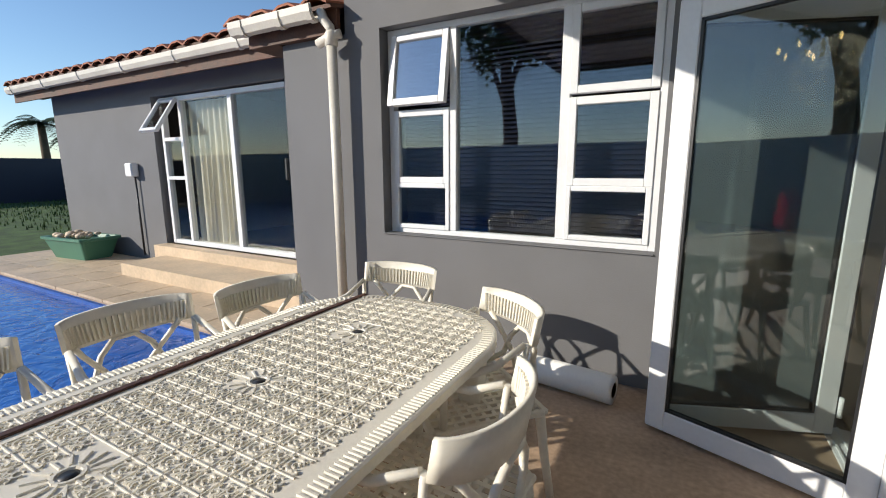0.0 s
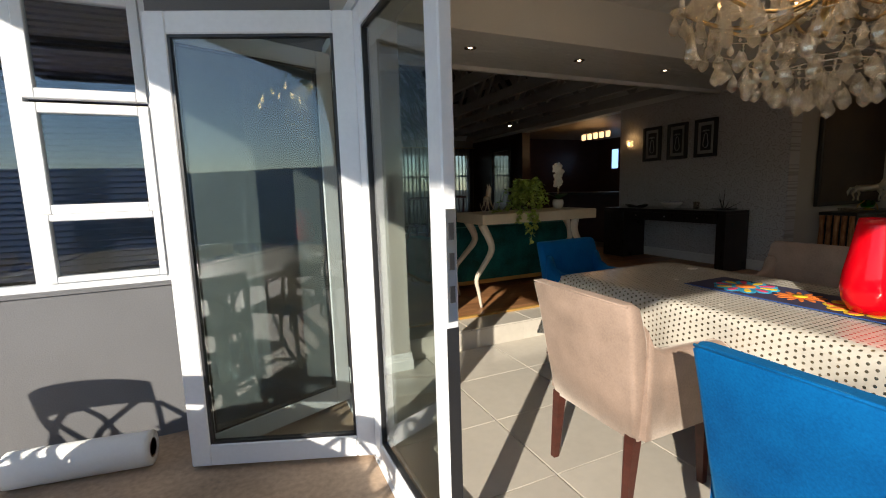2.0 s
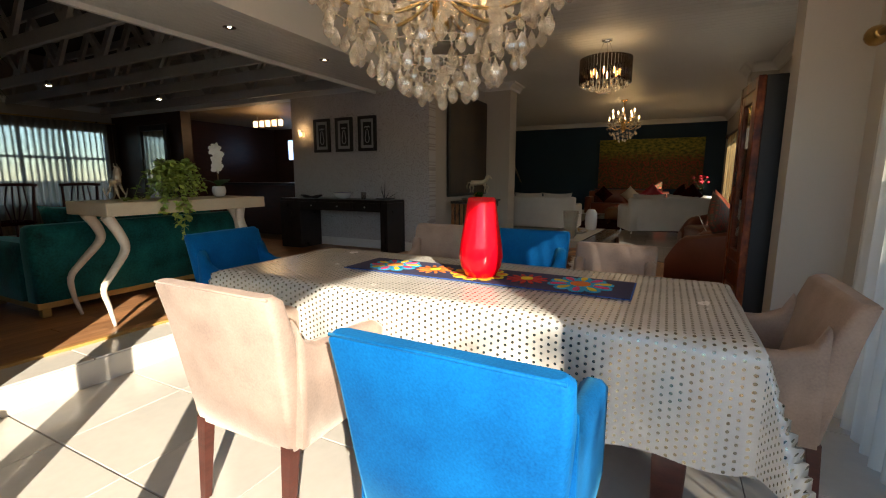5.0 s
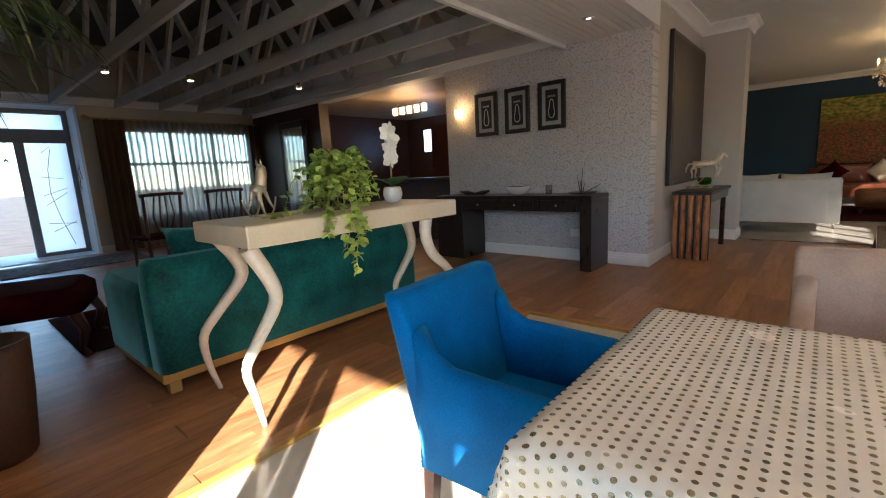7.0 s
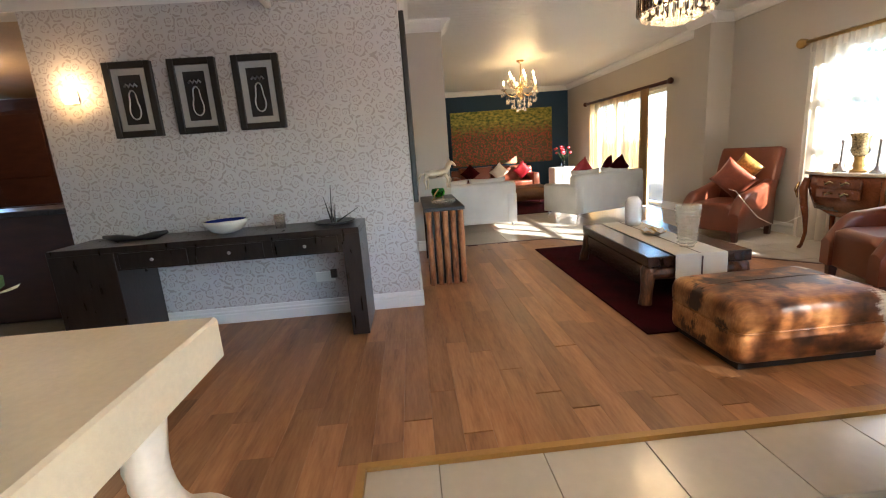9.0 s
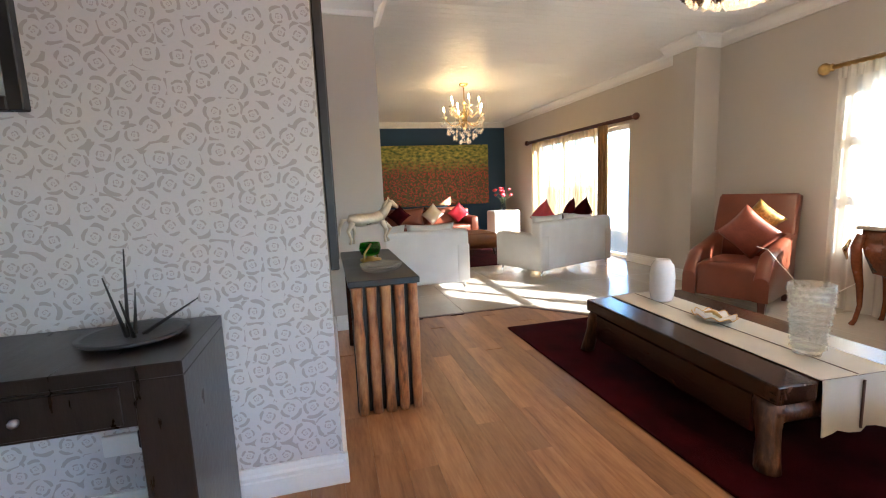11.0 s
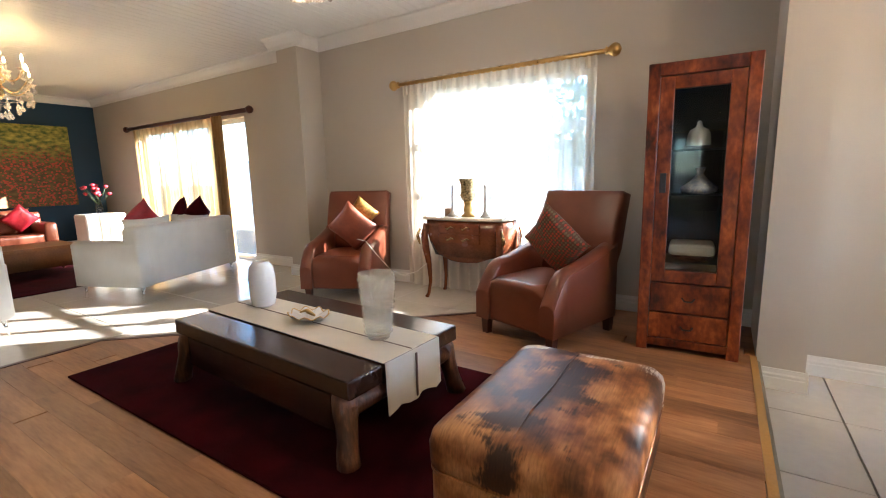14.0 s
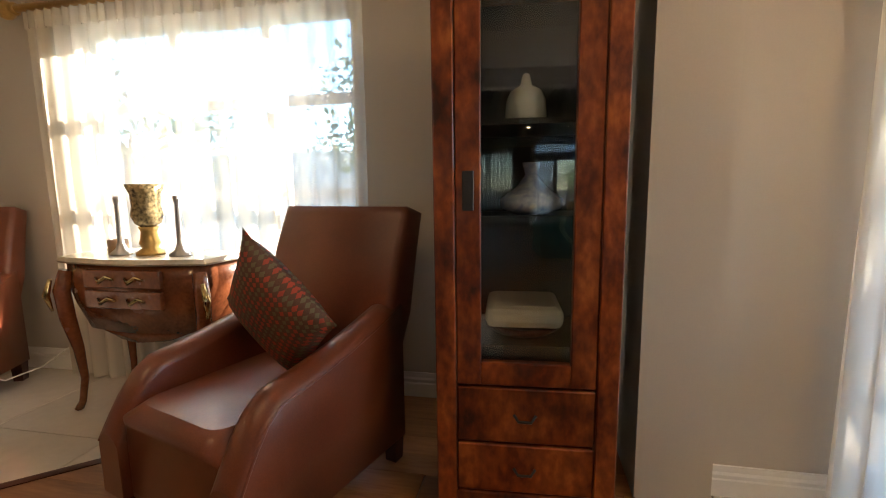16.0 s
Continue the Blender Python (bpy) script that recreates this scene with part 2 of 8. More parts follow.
def cowhide():
    """Brindled hide: patches from near black to orange tan, hair lying along the back, white tail corners."""
    m = ramped(surf("brindled_cowhide", (0.2, 0.09, 0.04), 0.45, scale=4.2, fine=11, bump=0.0, stretch=(1.0, 0.8, 1.0), spec=0.35), [(0.36, (0.030, 0.012, 0.006)), (0.45, (0.13, 0.045, 0.014)), (0.52, (0.30, 0.115, 0.034)), (0.62, (0.50, 0.24, 0.085))])
    n, l = m.node_tree.nodes, m.node_tree.links
    b = n["Principled BSDF"]
    tc, sep = n.new("ShaderNodeTexCoord"), n.new("ShaderNodeSeparateXYZ")
    l.new(tc.outputs["Object"], sep.inputs[0])

    def noise(scale, turn, detail=4):
        mp, ns = n.new("ShaderNodeMapping"), n.new("ShaderNodeTexNoise")
        mp.inputs["Scale"].default_value, mp.inputs["Rotation"].default_value = scale, (0, 0, turn)
        ns.inputs["Scale"].default_value, ns.inputs["Detail"].default_value = 1.0, detail
        l.new(tc.outputs["Object"], mp.inputs[0])
        l.new(mp.outputs[0], ns.inputs["Vector"])
        return ns.outputs[0]

    def op(kind, a, v):
        o = n.new("ShaderNodeMath")
        o.operation = kind
        for k, x in enumerate((a, v)):
            if isinstance(x, float):
                o.inputs[k].default_value = x
            else:
                l.new(x, o.inputs[k])
        return o.outputs[0]

    def blend(fac, a, c):
        mx = n.new("ShaderNodeMix")
        mx.data_type = "RGBA"
        l.new(fac, mx.inputs["Factor"])
        l.new(a, mx.inputs[6])
        mx.inputs[7].default_value = (*c, 1)
        return mx.outputs[2]

    def ramp(x, lo, hi):
        r = n.new("ShaderNodeMapRange")
        r.interpolation_type = "SMOOTHSTEP"
        r.inputs[1].default_value, r.inputs[2].default_value = lo, hi
        l.new(x, r.inputs[0])
        return r.outputs[0]

    hair, patch = noise((150, 12, 40), 0.5, 5), op("SUBTRACT", noise((7, 9, 7), 0.2), 0.5)
    streak = op("MULTIPLY", op("SUBTRACT", hair, 0.5), 0.22)
    wob = op("ADD", patch, streak)
    spine = op("ABSOLUTE", op("SUBTRACT", sep.outputs[0], 0.03), 0.0)
    col = blend(ramp(op("ADD", spine, op("MULTIPLY", wob, 0.8)), 0.10, 0.01), b.inputs["Base Color"].links[0].from_socket, (0.045, 0.018, 0.008))
    edge = op("ADD", op("MULTIPLY", sep.outputs[1], -1.0), op("ADD", op("MULTIPLY", spine, 0.35), op("MULTIPLY", wob, 0.55)))
    col = blend(ramp(edge, 0.42, 0.47), col, (0.62, 0.55, 0.46))
    hsv = n.new("ShaderNodeHueSaturation")
    l.new(op("ADD", op("MULTIPLY", hair, 1.1), 0.45), hsv.inputs["Value"])
    l.new(col, hsv.inputs["Color"])
    l.new(hsv.outputs[0], b.inputs["Base Color"])
    bp = n.new("ShaderNodeBump")
    bp.inputs["Strength"].default_value, bp.inputs["Distance"].default_value = 0.25, 0.004
    l.new(hair, bp.inputs["Height"])
    l.new(bp.outputs[0], b.inputs["Normal"])
    return m


for pile, amount, shine in ((BLUE, 0.22, (0.12, 0.55, 0.85)), (GREEN, 0.6, (0.3, 0.75, 0.72)), (BEIGE, 0.25, (0.8, 0.7, 0.6))):
    pb = pile.node_tree.nodes["Principled BSDF"]
    pb.inputs["Sheen Weight"].default_value, pb.inputs["Sheen Roughness"].default_value = amount, 0.35
    pb.inputs["Sheen Tint"].default_value = (*shine, 1)
HIDE = cowhide()
RUGRED = surf("burgundy_pile", (0.045, 0.003, 0.006), 1.0, var=0.35, scale=4, fine=200, bump=0.35, spec=0.05)
LINEN = surf("cream_linen", (0.60, 0.545, 0.44), 0.85, var=0.05, scale=6, fine=220, bump=0.1)
OFFWHITE = surf("off_white_upholstery", (0.62, 0.60, 0.56), 0.85, var=0.06, scale=4, fine=200, bump=0.1)
NAVYWALL = surf("petrol_blue_paint", (0.009, 0.042, 0.088), 0.7, var=0.08, scale=1.5)
CERAMIC = surf("white_ceramic", (0.78, 0.76, 0.73), 0.2, var=0.04, scale=5)
CUSHRED = surf("red_satin", (0.36, 0.01, 0.02), 0.5, var=0.2, scale=6)


def brocade():
    """Small red and olive lozenges in straight rows on a dark brown weave."""
    m = surf("rust_brocade", (0.13, 0.055, 0.030), 0.6, var=0.2, scale=8, fine=200, bump=0.15)
    n, l = m.node_tree.nodes, m.node_tree.links
    b = n["Principled BSDF"]
    tc, vo, rp, lt, mx = n.new("ShaderNodeTexCoord"), n.new("ShaderNodeTexVoronoi"), n.new("ShaderNodeValToRGB"), n.new("ShaderNodeMath"), n.new("ShaderNodeMix")
    mp = n.new("ShaderNodeMapping")
    mp.inputs["Scale"].default_value = (46, 0.01, 46)
    l.new(tc.outputs["Object"], mp.inputs[0])
    l.new(mp.outputs[0], vo.inputs["Vector"])
    vo.distance, vo.inputs["Scale"].default_value, vo.inputs["Randomness"].default_value = "MANHATTAN", 1.0, 0.06
    rp.color_ramp.interpolation = "CONSTANT"
    rp.color_ramp.elements[0].color = (0.40, 0.055, 0.028, 1)
    rp.color_ramp.elements[1].position, rp.color_ramp.elements[1].color = 0.55, (0.14, 0.12, 0.06, 1)
    l.new(vo.outputs["Color"], rp.inputs[0])
    lt.operation, lt.inputs[1].default_value = "LESS_THAN", 0.46
    l.new(vo.outputs["Distance"], lt.inputs[0])
    mx.data_type = "RGBA"
    l.new(lt.outputs[0], mx.inputs["Factor"])
    l.new(b.inputs["Base Color"].links[0].from_socket, mx.inputs[6])
    l.new(rp.outputs[0], mx.inputs[7])
    l.new(mx.outputs[2], b.inputs["Base Color"])
    return m


CUSHRUST = brocade()
RUSTSATIN = surf("rust_satin", (0.33, 0.085, 0.045), 0.42, var=0.15, scale=14, fine=120, bump=0.08)
LEAF = surf("trailing_leaf", (0.42, 0.50, 0.11), 0.5, var=0.3, scale=9, fine=60, rnd=0.2, tint=(0.22, 0.33, 0.06))
PALMLEAF = surf("palm_leaf", (0.05, 0.085, 0.025), 0.5, var=0.3, scale=6)
TREELEAF = surf("garden_leaf", (0.09, 0.15, 0.03), 0.6, var=0.35, scale=2, fine=20)
GRASS = surf("lawn", (0.07, 0.13, 0.025), 0.9, var=0.35, scale=3, fine=90, bump=0.5)
SOIL = surf("garden_soil", (0.10, 0.075, 0.05), 0.95, var=0.3, scale=1.2, fine=30, bump=0.3)
POOL = surf("blue_pool_lining", (0.01, 0.10, 0.42), 0.5, var=0.15, scale=2)
TERRA = surf("terracotta_roof_tile", (0.36, 0.11, 0.05), 0.75, var=0.25, scale=8, rnd=0.15)
GUTTER = surf("cream_gutter", (0.70, 0.65, 0.56), 0.45, var=0.1, scale=2)
FASCIA = surf("weathered_fascia", (0.12, 0.05, 0.028), 0.7, var=0.3, scale=4)
PLANTER = surf("green_planter_plastic", (0.06, 0.20, 0.13), 0.5, var=0.1)
CURTAIN = surf("cream_curtain", (0.70, 0.64, 0.52), 0.85, var=0.06, scale=3, fine=150, bump=0.08)
BLIND = surf("blue_blind_slat", (0.011, 0.015, 0.034), 0.5, var=0.06)
MARBLE = surf("cream_marble", (0.66, 0.60, 0.50), 0.12, var=0.12, scale=6)
INLAY = surf("inlaid_cherry_veneer", (0.25, 0.075, 0.03), 0.25, var=0.25, scale=6, coat=0.4)
CONSOLE = surf("ivory_textured_lacquer", (0.62, 0.52, 0.36), 0.5, var=0.06, scale=6, fine=70, bump=0.15)
HORN = surf("ivory_lacquer_leg", (0.66, 0.58, 0.46), 0.35, var=0.08, scale=6)
REDGLASS = surf("red_glazed_glass", (0.80, 0.002, 0.010), 0.14, var=0.05, scale=4, bump=0, spec=0.35)
SILVER = surf("champagne_metal", (0.72, 0.62, 0.46), 0.3, metal=0.55, var=0.1, scale=10)
PHOTO = surf("framed_print_board", (0.40, 0.40, 0.40), 0.6, var=0.05)
# near black for whole rooms: the lack of light indoors is put into the colour
BLACKROOM = surf("painted_room_gloom", (0.05, 0.045, 0.04), 0.8, var=0.1)
KITCHEN = surf("cherry_kitchen_front", (0.06, 0.022, 0.013), 0.4, var=0.2, scale=4, stretch=(1, 1, 4))
GLASS = glassy("window_glass", (0.90, 0.93, 0.92), 1.5, gain=1.25)
PATIOGLASS = glassy("patio_window_glass", (0.84, 0.88, 0.90), 1.5, gain=2.3)
VENTGLASS = glassy("vent_glass", (0.80, 0.84, 0.85), 1.5, gain=11.0)
VASEGLASS = glassy("pressed_glass", (0.98, 0.98, 0.97), 1.45, rough=0.22, gain=3.0, glint=0.16)
DOORGLASS = glassy("door_glass", (0.76, 0.82, 0.81), 1.55, gain=1.5)
CRYSTAL = glassy("cut_crystal", (0.97, 0.95, 0.92), 1.8, rough=0.12, gain=2.4, glint=0.22)
SMOKE = glassy("smoked_shade", (0.30, 0.24, 0.2), 1.5, gain=1.5)
GREENGLASS = glassy("green_glass", (0.10, 0.62, 0.06), 1.5, gain=1.5)
SHEER = sheer("ivory_sheer", (0.86, 0.81, 0.70), 0.38, 0.10)
GOLDSHEER = sheer("gold_sheer", (0.55, 0.38, 0.17), 0.25, 0.15)
WHITESHEER = sheer("white_sheer", (0.91, 0.86, 0.76), 0.16, 0.10)
HALLSHEER = sheer("hall_striped_sheer", (0.30, 0.25, 0.18), 0.17, 0.16)
BULB = glow("lamp_bulb", (1.0, 0.62, 0.25), 12)
SPOT = glow("downlight_lens", (1.0, 0.80, 0.5), 14)
DULLSPOT = glow("dim_downlight_lens", (1.0, 0.8, 0.55), 5)
SCREEN = glow("bright_screen", (0.35, 0.6, 1.0), 1.2)


def patterned_wall():
    """Pale wallpaper printed with taupe leaf scrolls that curl round scattered centres."""
    m = surf("scroll_wallpaper", (0.56, 0.54, 0.535), 0.45, var=0.03, scale=2, fine=90, bump=0.05)
    n, l = m.node_tree.nodes, m.node_tree.links
    b = n["Principled BSDF"]

    def op(kind, a, v=None, w=None):
        o = n.new("ShaderNodeMath")
        o.operation = kind
        for k, x in enumerate((a, v, w)):
            if isinstance(x, (int, float)):
                o.inputs[k].default_value = x
            elif x is not None:
                l.new(x, o.inputs[k])
        return o.outputs[0]

    tc, sep, flat, vo = n.new("ShaderNodeTexCoord"), n.new("ShaderNodeSeparateXYZ"), n.new("ShaderNodeCombineXYZ"), n.new("ShaderNodeTexVoronoi")
    l.new(tc.outputs["Object"], sep.inputs[0])
    l.new(op("MULTIPLY", sep.outputs[1], 12.0), flat.inputs[0])
    l.new(op("MULTIPLY", sep.outputs[2], 12.0), flat.inputs[1])
    vo.voronoi_dimensions, vo.inputs["Scale"].default_value, vo.inputs["Randomness"].default_value = "2D", 1.0, 0.55
    l.new(flat.outputs[0], vo.inputs["Vector"])
    sub, dxy, rgb = n.new("ShaderNodeVectorMath"), n.new("ShaderNodeSeparateXYZ"), n.new("ShaderNodeSeparateColor")
    sub.operation = "SUBTRACT"
    l.new(flat.outputs[0], sub.inputs[0])
    l.new(vo.outputs["Position"], sub.inputs[1])
    l.new(sub.outputs[0], dxy.inputs[0])
    l.new(vo.outputs["Color"], rgb.inputs[0])
    fine = n.new("ShaderNodeTexNoise")
    fine.inputs["Scale"].default_value = 2.2
    l.new(flat.outputs[0], fine.inputs["Vector"])
    sway = op("MULTIPLY", op("SUBTRACT", fine.outputs[0], 0.5), 3.0)
    hand = op("SUBTRACT", op("MULTIPLY", op("GREATER_THAN", rgb.outputs[1], 0.5), 2.0), 1.0)
    ang = op("ADD", op("MULTIPLY", op("ARCTAN2", dxy.outputs[1], dxy.outputs[0]), hand), op("MULTIPLY", rgb.outputs[0], 6.283))
    lnr = op("LOGARITHM", op("ADD", vo.outputs["Distance"], 0.03), 2.71828)
    arm = op("SINE", op("ADD", op("MULTIPLY_ADD", ang, 1.0, op("MULTIPLY", lnr, 6.0)), sway))
    leaf = op("SINE", op("ADD", op("MULTIPLY_ADD", ang, 3.0, op("MULTIPLY", lnr, -7.0)), op("MULTIPLY", sway, 1.5)))
    hit = op("GREATER_THAN", op("MULTIPLY_ADD", leaf, 0.45, arm), 0.62)
    mx = n.new("ShaderNodeMix")
    mx.data_type = "RGBA"
    l.new(hit, mx.inputs["Factor"])
    l.new(b.inputs["Base Color"].links[0].from_socket, mx.inputs[6])
    mx.inputs[7].default_value = (0.38, 0.35, 0.335, 1)
    l.new(mx.outputs[2], b.inputs["Base Color"])
    return m


PAPER = patterned_wall()


def mural_paint():
    """A meadow: green above, red flowers below."""
    m = bpy.data.materials.new("poppy_meadow_canvas")
    m.use_nodes = True
    n, l = m.node_tree.nodes, m.node_tree.links
    b = n["Principled BSDF"]
    b.inputs["Roughness"].default_value = 0.7
    tc, sep = n.new("ShaderNodeTexCoord"), n.new("ShaderNodeSeparateXYZ")
    l.new(tc.outputs["Generated"], sep.inputs[0])
    ns = n.new("ShaderNodeTexNoise")
    ns.inputs["Scale"].default_value, ns.inputs["Detail"].default_value = 26, 6
    vo = n.new("ShaderNodeTexVoronoi")
    vo.inputs["Scale"].default_value = 40
    mp = n.new("ShaderNodeMapping")
    mp.inputs["Scale"].default_value = (1, 1.5, 1)
    l.new(tc.outputs["Generated"], mp.inputs[0])
    l.new(mp.outputs[0], vo.inputs["Vector"])
    l.new(tc.outputs["Generated"], ns.inputs["Vector"])
    green = n.new("ShaderNodeValToRGB")
    green.color_ramp.elements[0].position, green.color_ramp.elements[0].color = 0.35, (0.05, 0.09, 0.015, 1)
    green.color_ramp.elements[1].position, green.color_ramp.elements[1].color = 0.7, (0.42, 0.36, 0.06, 1)
    l.new(ns.outputs[0], green.inputs[0])
    dot = n.new("ShaderNodeMath")
    dot.operation = "LESS_THAN"
    dot.inputs[1].default_value = 0.41
    l.new(vo.outputs["Distance"], dot.inputs[0])
    low = n.new("ShaderNodeMapRange")
    low.inputs["From Min"].default_value, low.inputs["From Max"].default_value = 0.80, 0.52
    l.new(sep.outputs[2], low.inputs[0])
    mu = n.new("ShaderNodeMath")
    mu.operation = "MULTIPLY"
    l.new(dot.outputs[0], mu.inputs[0])
    l.new(low.outputs[0], mu.inputs[1])
    dark = n.new("ShaderNodeMix")
    dark.data_type = "RGBA"
    dm = n.new("ShaderNodeMath")
    dm.operation = "MULTIPLY"
    dm.inputs[1].default_value = 0.82
    l.new(low.outputs[0], dm.inputs[0])
    l.new(dm.outputs[0], dark.inputs["Factor"])
    l.new(green.outputs[0], dark.inputs[6])
    dark.inputs[7].default_value = (0.06, 0.025, 0.012, 1)
    mx = n.new("ShaderNodeMix")
    mx.data_type = "RGBA"
    l.new(mu.outputs[0], mx.inputs["Factor"])
    l.new(dark.outputs[2], mx.inputs[6])
    mx.inputs[7].default_value = (0.36, 0.045, 0.022, 1)
    l.new(mx.outputs[2], b.inputs["Base Color"])
    return m


MURAL = mural_paint()
WATER = bpy.data.materials.new("pool_water")
WATER.use_nodes = True
_n, _l = WATER.node_tree.nodes, WATER.node_tree.links
_b = _n["Principled BSDF"]
_b.inputs["Base Color"].default_value = (0.008, 0.10, 0.42, 1)
_b.inputs["Roughness"].default_value = 0.05
_w = _n.new("ShaderNodeTexNoise")
_w.inputs["Scale"].default_value, _w.inputs["Detail"].default_value, _w.inputs["Distortion"].default_value = 5.0, 3, 1.2
_p = _n.new("ShaderNodeBump")
_p.inputs["Strength"].default_value, _p.inputs["Distance"].default_value = 0.5, 0.05
_c = _n.new("ShaderNodeTexCoord")
_l.new(_c.outputs["Object"], _w.inputs["Vector"])
_l.new(_w.outputs[0], _p.inputs["Height"])
_l.new(_p.outputs[0], _b.inputs["Normal"])


# ---- mesh helpers ----
def ident():
    return Matrix.Identity(4)


def box(bm, x0, x1, y0, y1, z0, z1, bev=0.0, m=None, seg=1):
    """A bevelled box inside bm."""
    vs = [bm.verts.new((x, y, z)) for z in (z0, z1) for y in (y0, y1) for x in (x0, x1)]
    fs = [bm.faces.new([vs[i] for i in q]) for q in ((0, 2, 3, 1), (4, 5, 7, 6), (0, 1, 5, 4), (2, 6, 7, 3), (0, 4, 6, 2), (1, 3, 7, 5))]
    if bev:
        es = list({e for f in fs for e in f.edges})
        r = bmesh.ops.bevel(bm, geom=es, offset=bev, segments=seg, affect="EDGES", profile=0.5)
        vs = list({v for f in r["faces"] for v in f.verts} | {v for v in vs if v.is_valid})
    if m is not None:
        bmesh.ops.transform(bm, matrix=m, verts=vs)
    return vs


def slab(*a, **k):
    bm = bmesh.new()
    box(bm, *a, **k)
    return bm


def lathe(profile, seg=24, bm=None, m=None):
    """Turned shape from (radius, height) pairs."""
    bm = bm or bmesh.new()
    rings = []
    for r, z in profile:
        rings.append([bm.verts.new((max(r, 1e-4) * math.cos(2 * math.pi * k / seg), max(r, 1e-4) * math.sin(2 * math.pi * k / seg), z)) for k in range(seg)])
    fs = []
    for a, b in zip(rings, rings[1:]):
        for k in range(seg):
            fs.append(bm.faces.new((a[k], a[(k + 1) % seg], b[(k + 1) % seg], b[k])))
    fs += [bm.faces.new(rings[0][::-1]), bm.faces.new(rings[-1])]
    for f in fs:
        f.smooth = True
    if m is not None:
        bmesh.ops.transform(bm, matrix=m, verts=[v for r in rings for v in r])
    return bm


def tube(path, radii, seg=8, bm=None):
    """A round bar swept along points; radii one number or one for each point."""
    bm = bm or bmesh.new()
    pts = [Vector(p) for p in path]
    if not isinstance(radii, (list, tuple)):
        radii = [radii] * len(pts)
    rings, up = [], Vector((0.13, 0.31, 0.94)).normalized()
    for i, p in enumerate(pts):
        d = (pts[min(i + 1, len(pts) - 1)] - pts[max(i - 1, 0)]).normalized()
        a = d.cross(up)
        if a.length < 0.05:
            a = d.cross(Vector((1, 0, 0)))
        a.normalize()
        b = d.cross(a)
        rings.append([bm.verts.new(p + radii[i] * (math.cos(2 * math.pi * k / seg) * a + math.sin(2 * math.pi * k / seg) * b)) for k in range(seg)])
    for a, b in zip(rings, rings[1:]):
        for k in range(seg):
            f = bm.faces.new((a[k], a[(k + 1) % seg], b[(k + 1) % seg], b[k]))
            f.smooth = True
    bm.faces.new(rings[0][::-1])
    bm.faces.new(rings[-1])
    return bm


def loft(sections, bm=None, smooth=True):
    """A skin over equal-length closed loops of points."""
    bm = bm or bmesh.new()
    rings = [[bm.verts.new(p) for p in s] for s in sections]
    n = len(rings[0])
    for a, b in zip(rings, rings[1:]):
        for k in range(n):
            f = bm.faces.new((a[k], a[(k + 1) % n], b[(k + 1) % n], b[k]))
            f.smooth = smooth
    bm.faces.new(rings[0][::-1])
    bm.faces.new(rings[-1])
    return bm


def rounded(x0, x1, y0, y1, r, z, n=5):
    """A rounded rectangle as a loop of points."""
    out = []
    for cx, cy, a in ((x1 - r, y1 - r, 0), (x0 + r, y1 - r, 90), (x0 + r, y0 + r, 180), (x1 - r, y0 + r, 270)):
        for k in range(n):
            t = radians(a + 90 * k / (n - 1))
            out.append((cx + r * math.cos(t), cy + r * math.sin(t), z))
    return out


def pillow(w, h, d, n=10):
    """A stuffed cushion standing in x and z, thick in y."""
    bm = bmesh.new()
    grid = {}
    for side in (1, -1):
        for i in range(n + 1):
            for j in range(n + 1):
                u, v = 2 * i / n - 1, 2 * j / n - 1
                puff = (max(0, 1 - u * u) * max(0, 1 - v * v)) ** 0.45
                pin = 1 - 0.10 * (1 - abs(u) ** 2) * abs(v) ** 3
                pin2 = 1 - 0.10 * (1 - abs(v) ** 2) * abs(u) ** 3
                if side == -1 and (i in (0, n) or j in (0, n)):
                    grid[side, i, j] = grid[1, i, j]
                else:
                    grid[side, i, j] = bm.verts.new((u * w / 2 * pin2, side * d / 2 * puff, v * h / 2 * pin))
        for i in range(n):
            for j in range(n):
                q = [grid[side, i, j], grid[side, i + 1, j], grid[side, i + 1, j + 1], grid[side, i, j + 1]]
                f = bm.faces.new(q if side == -1 else q[::-1])
                f.smooth = True
    return bm


def part(name, bm, material, parent, label="", m=None, smooth=False):
    """Links a bmesh as one mesh object under a thing or part."""
    me = bpy.data.meshes.new(name)
    bmesh.ops.recalc_face_normals(bm, faces=bm.faces)
    if smooth:
        for f in bm.faces:
            f.smooth = True
    bm.to_mesh(me)
    bm.free()
    me.materials.append(material)
    ob = new(name, me)
    if parent is not None:
        ob.parent = parent
    if m is not None:
        ob.matrix_basis = m
    if label:
        ob["label"] = label
    return ob


def thing(name, m, label, category, group=""):
    """An empty at the base of a thing that carries its parts."""
    return tagged(place_at(new(name), m), label, category, group)


def place_at(ob, m):
    ob.matrix_basis = m
    return ob


def setting(name, bm, material, label, category):
    return tagged(part(name, bm, material, None), label, category, kind="structure")


def wallbox(name, boxes, material, label, category="wall"):
    bm = bmesh.new()
    for b in boxes:
        box(bm, *b)
    return setting(name, bm, material, label, category)


def shared(name, mesh, parent, m):
    ob = new(name, mesh)
    ob.parent = parent
    ob.matrix_basis = m
    return ob


def mesh_of(name, bm, material):
    me = bpy.data.meshes.new(name)
    bmesh.ops.recalc_face_normals(bm, faces=bm.faces)
    bm.to_mesh(me)
    bm.free()
    me.materials.append(material)
    return me


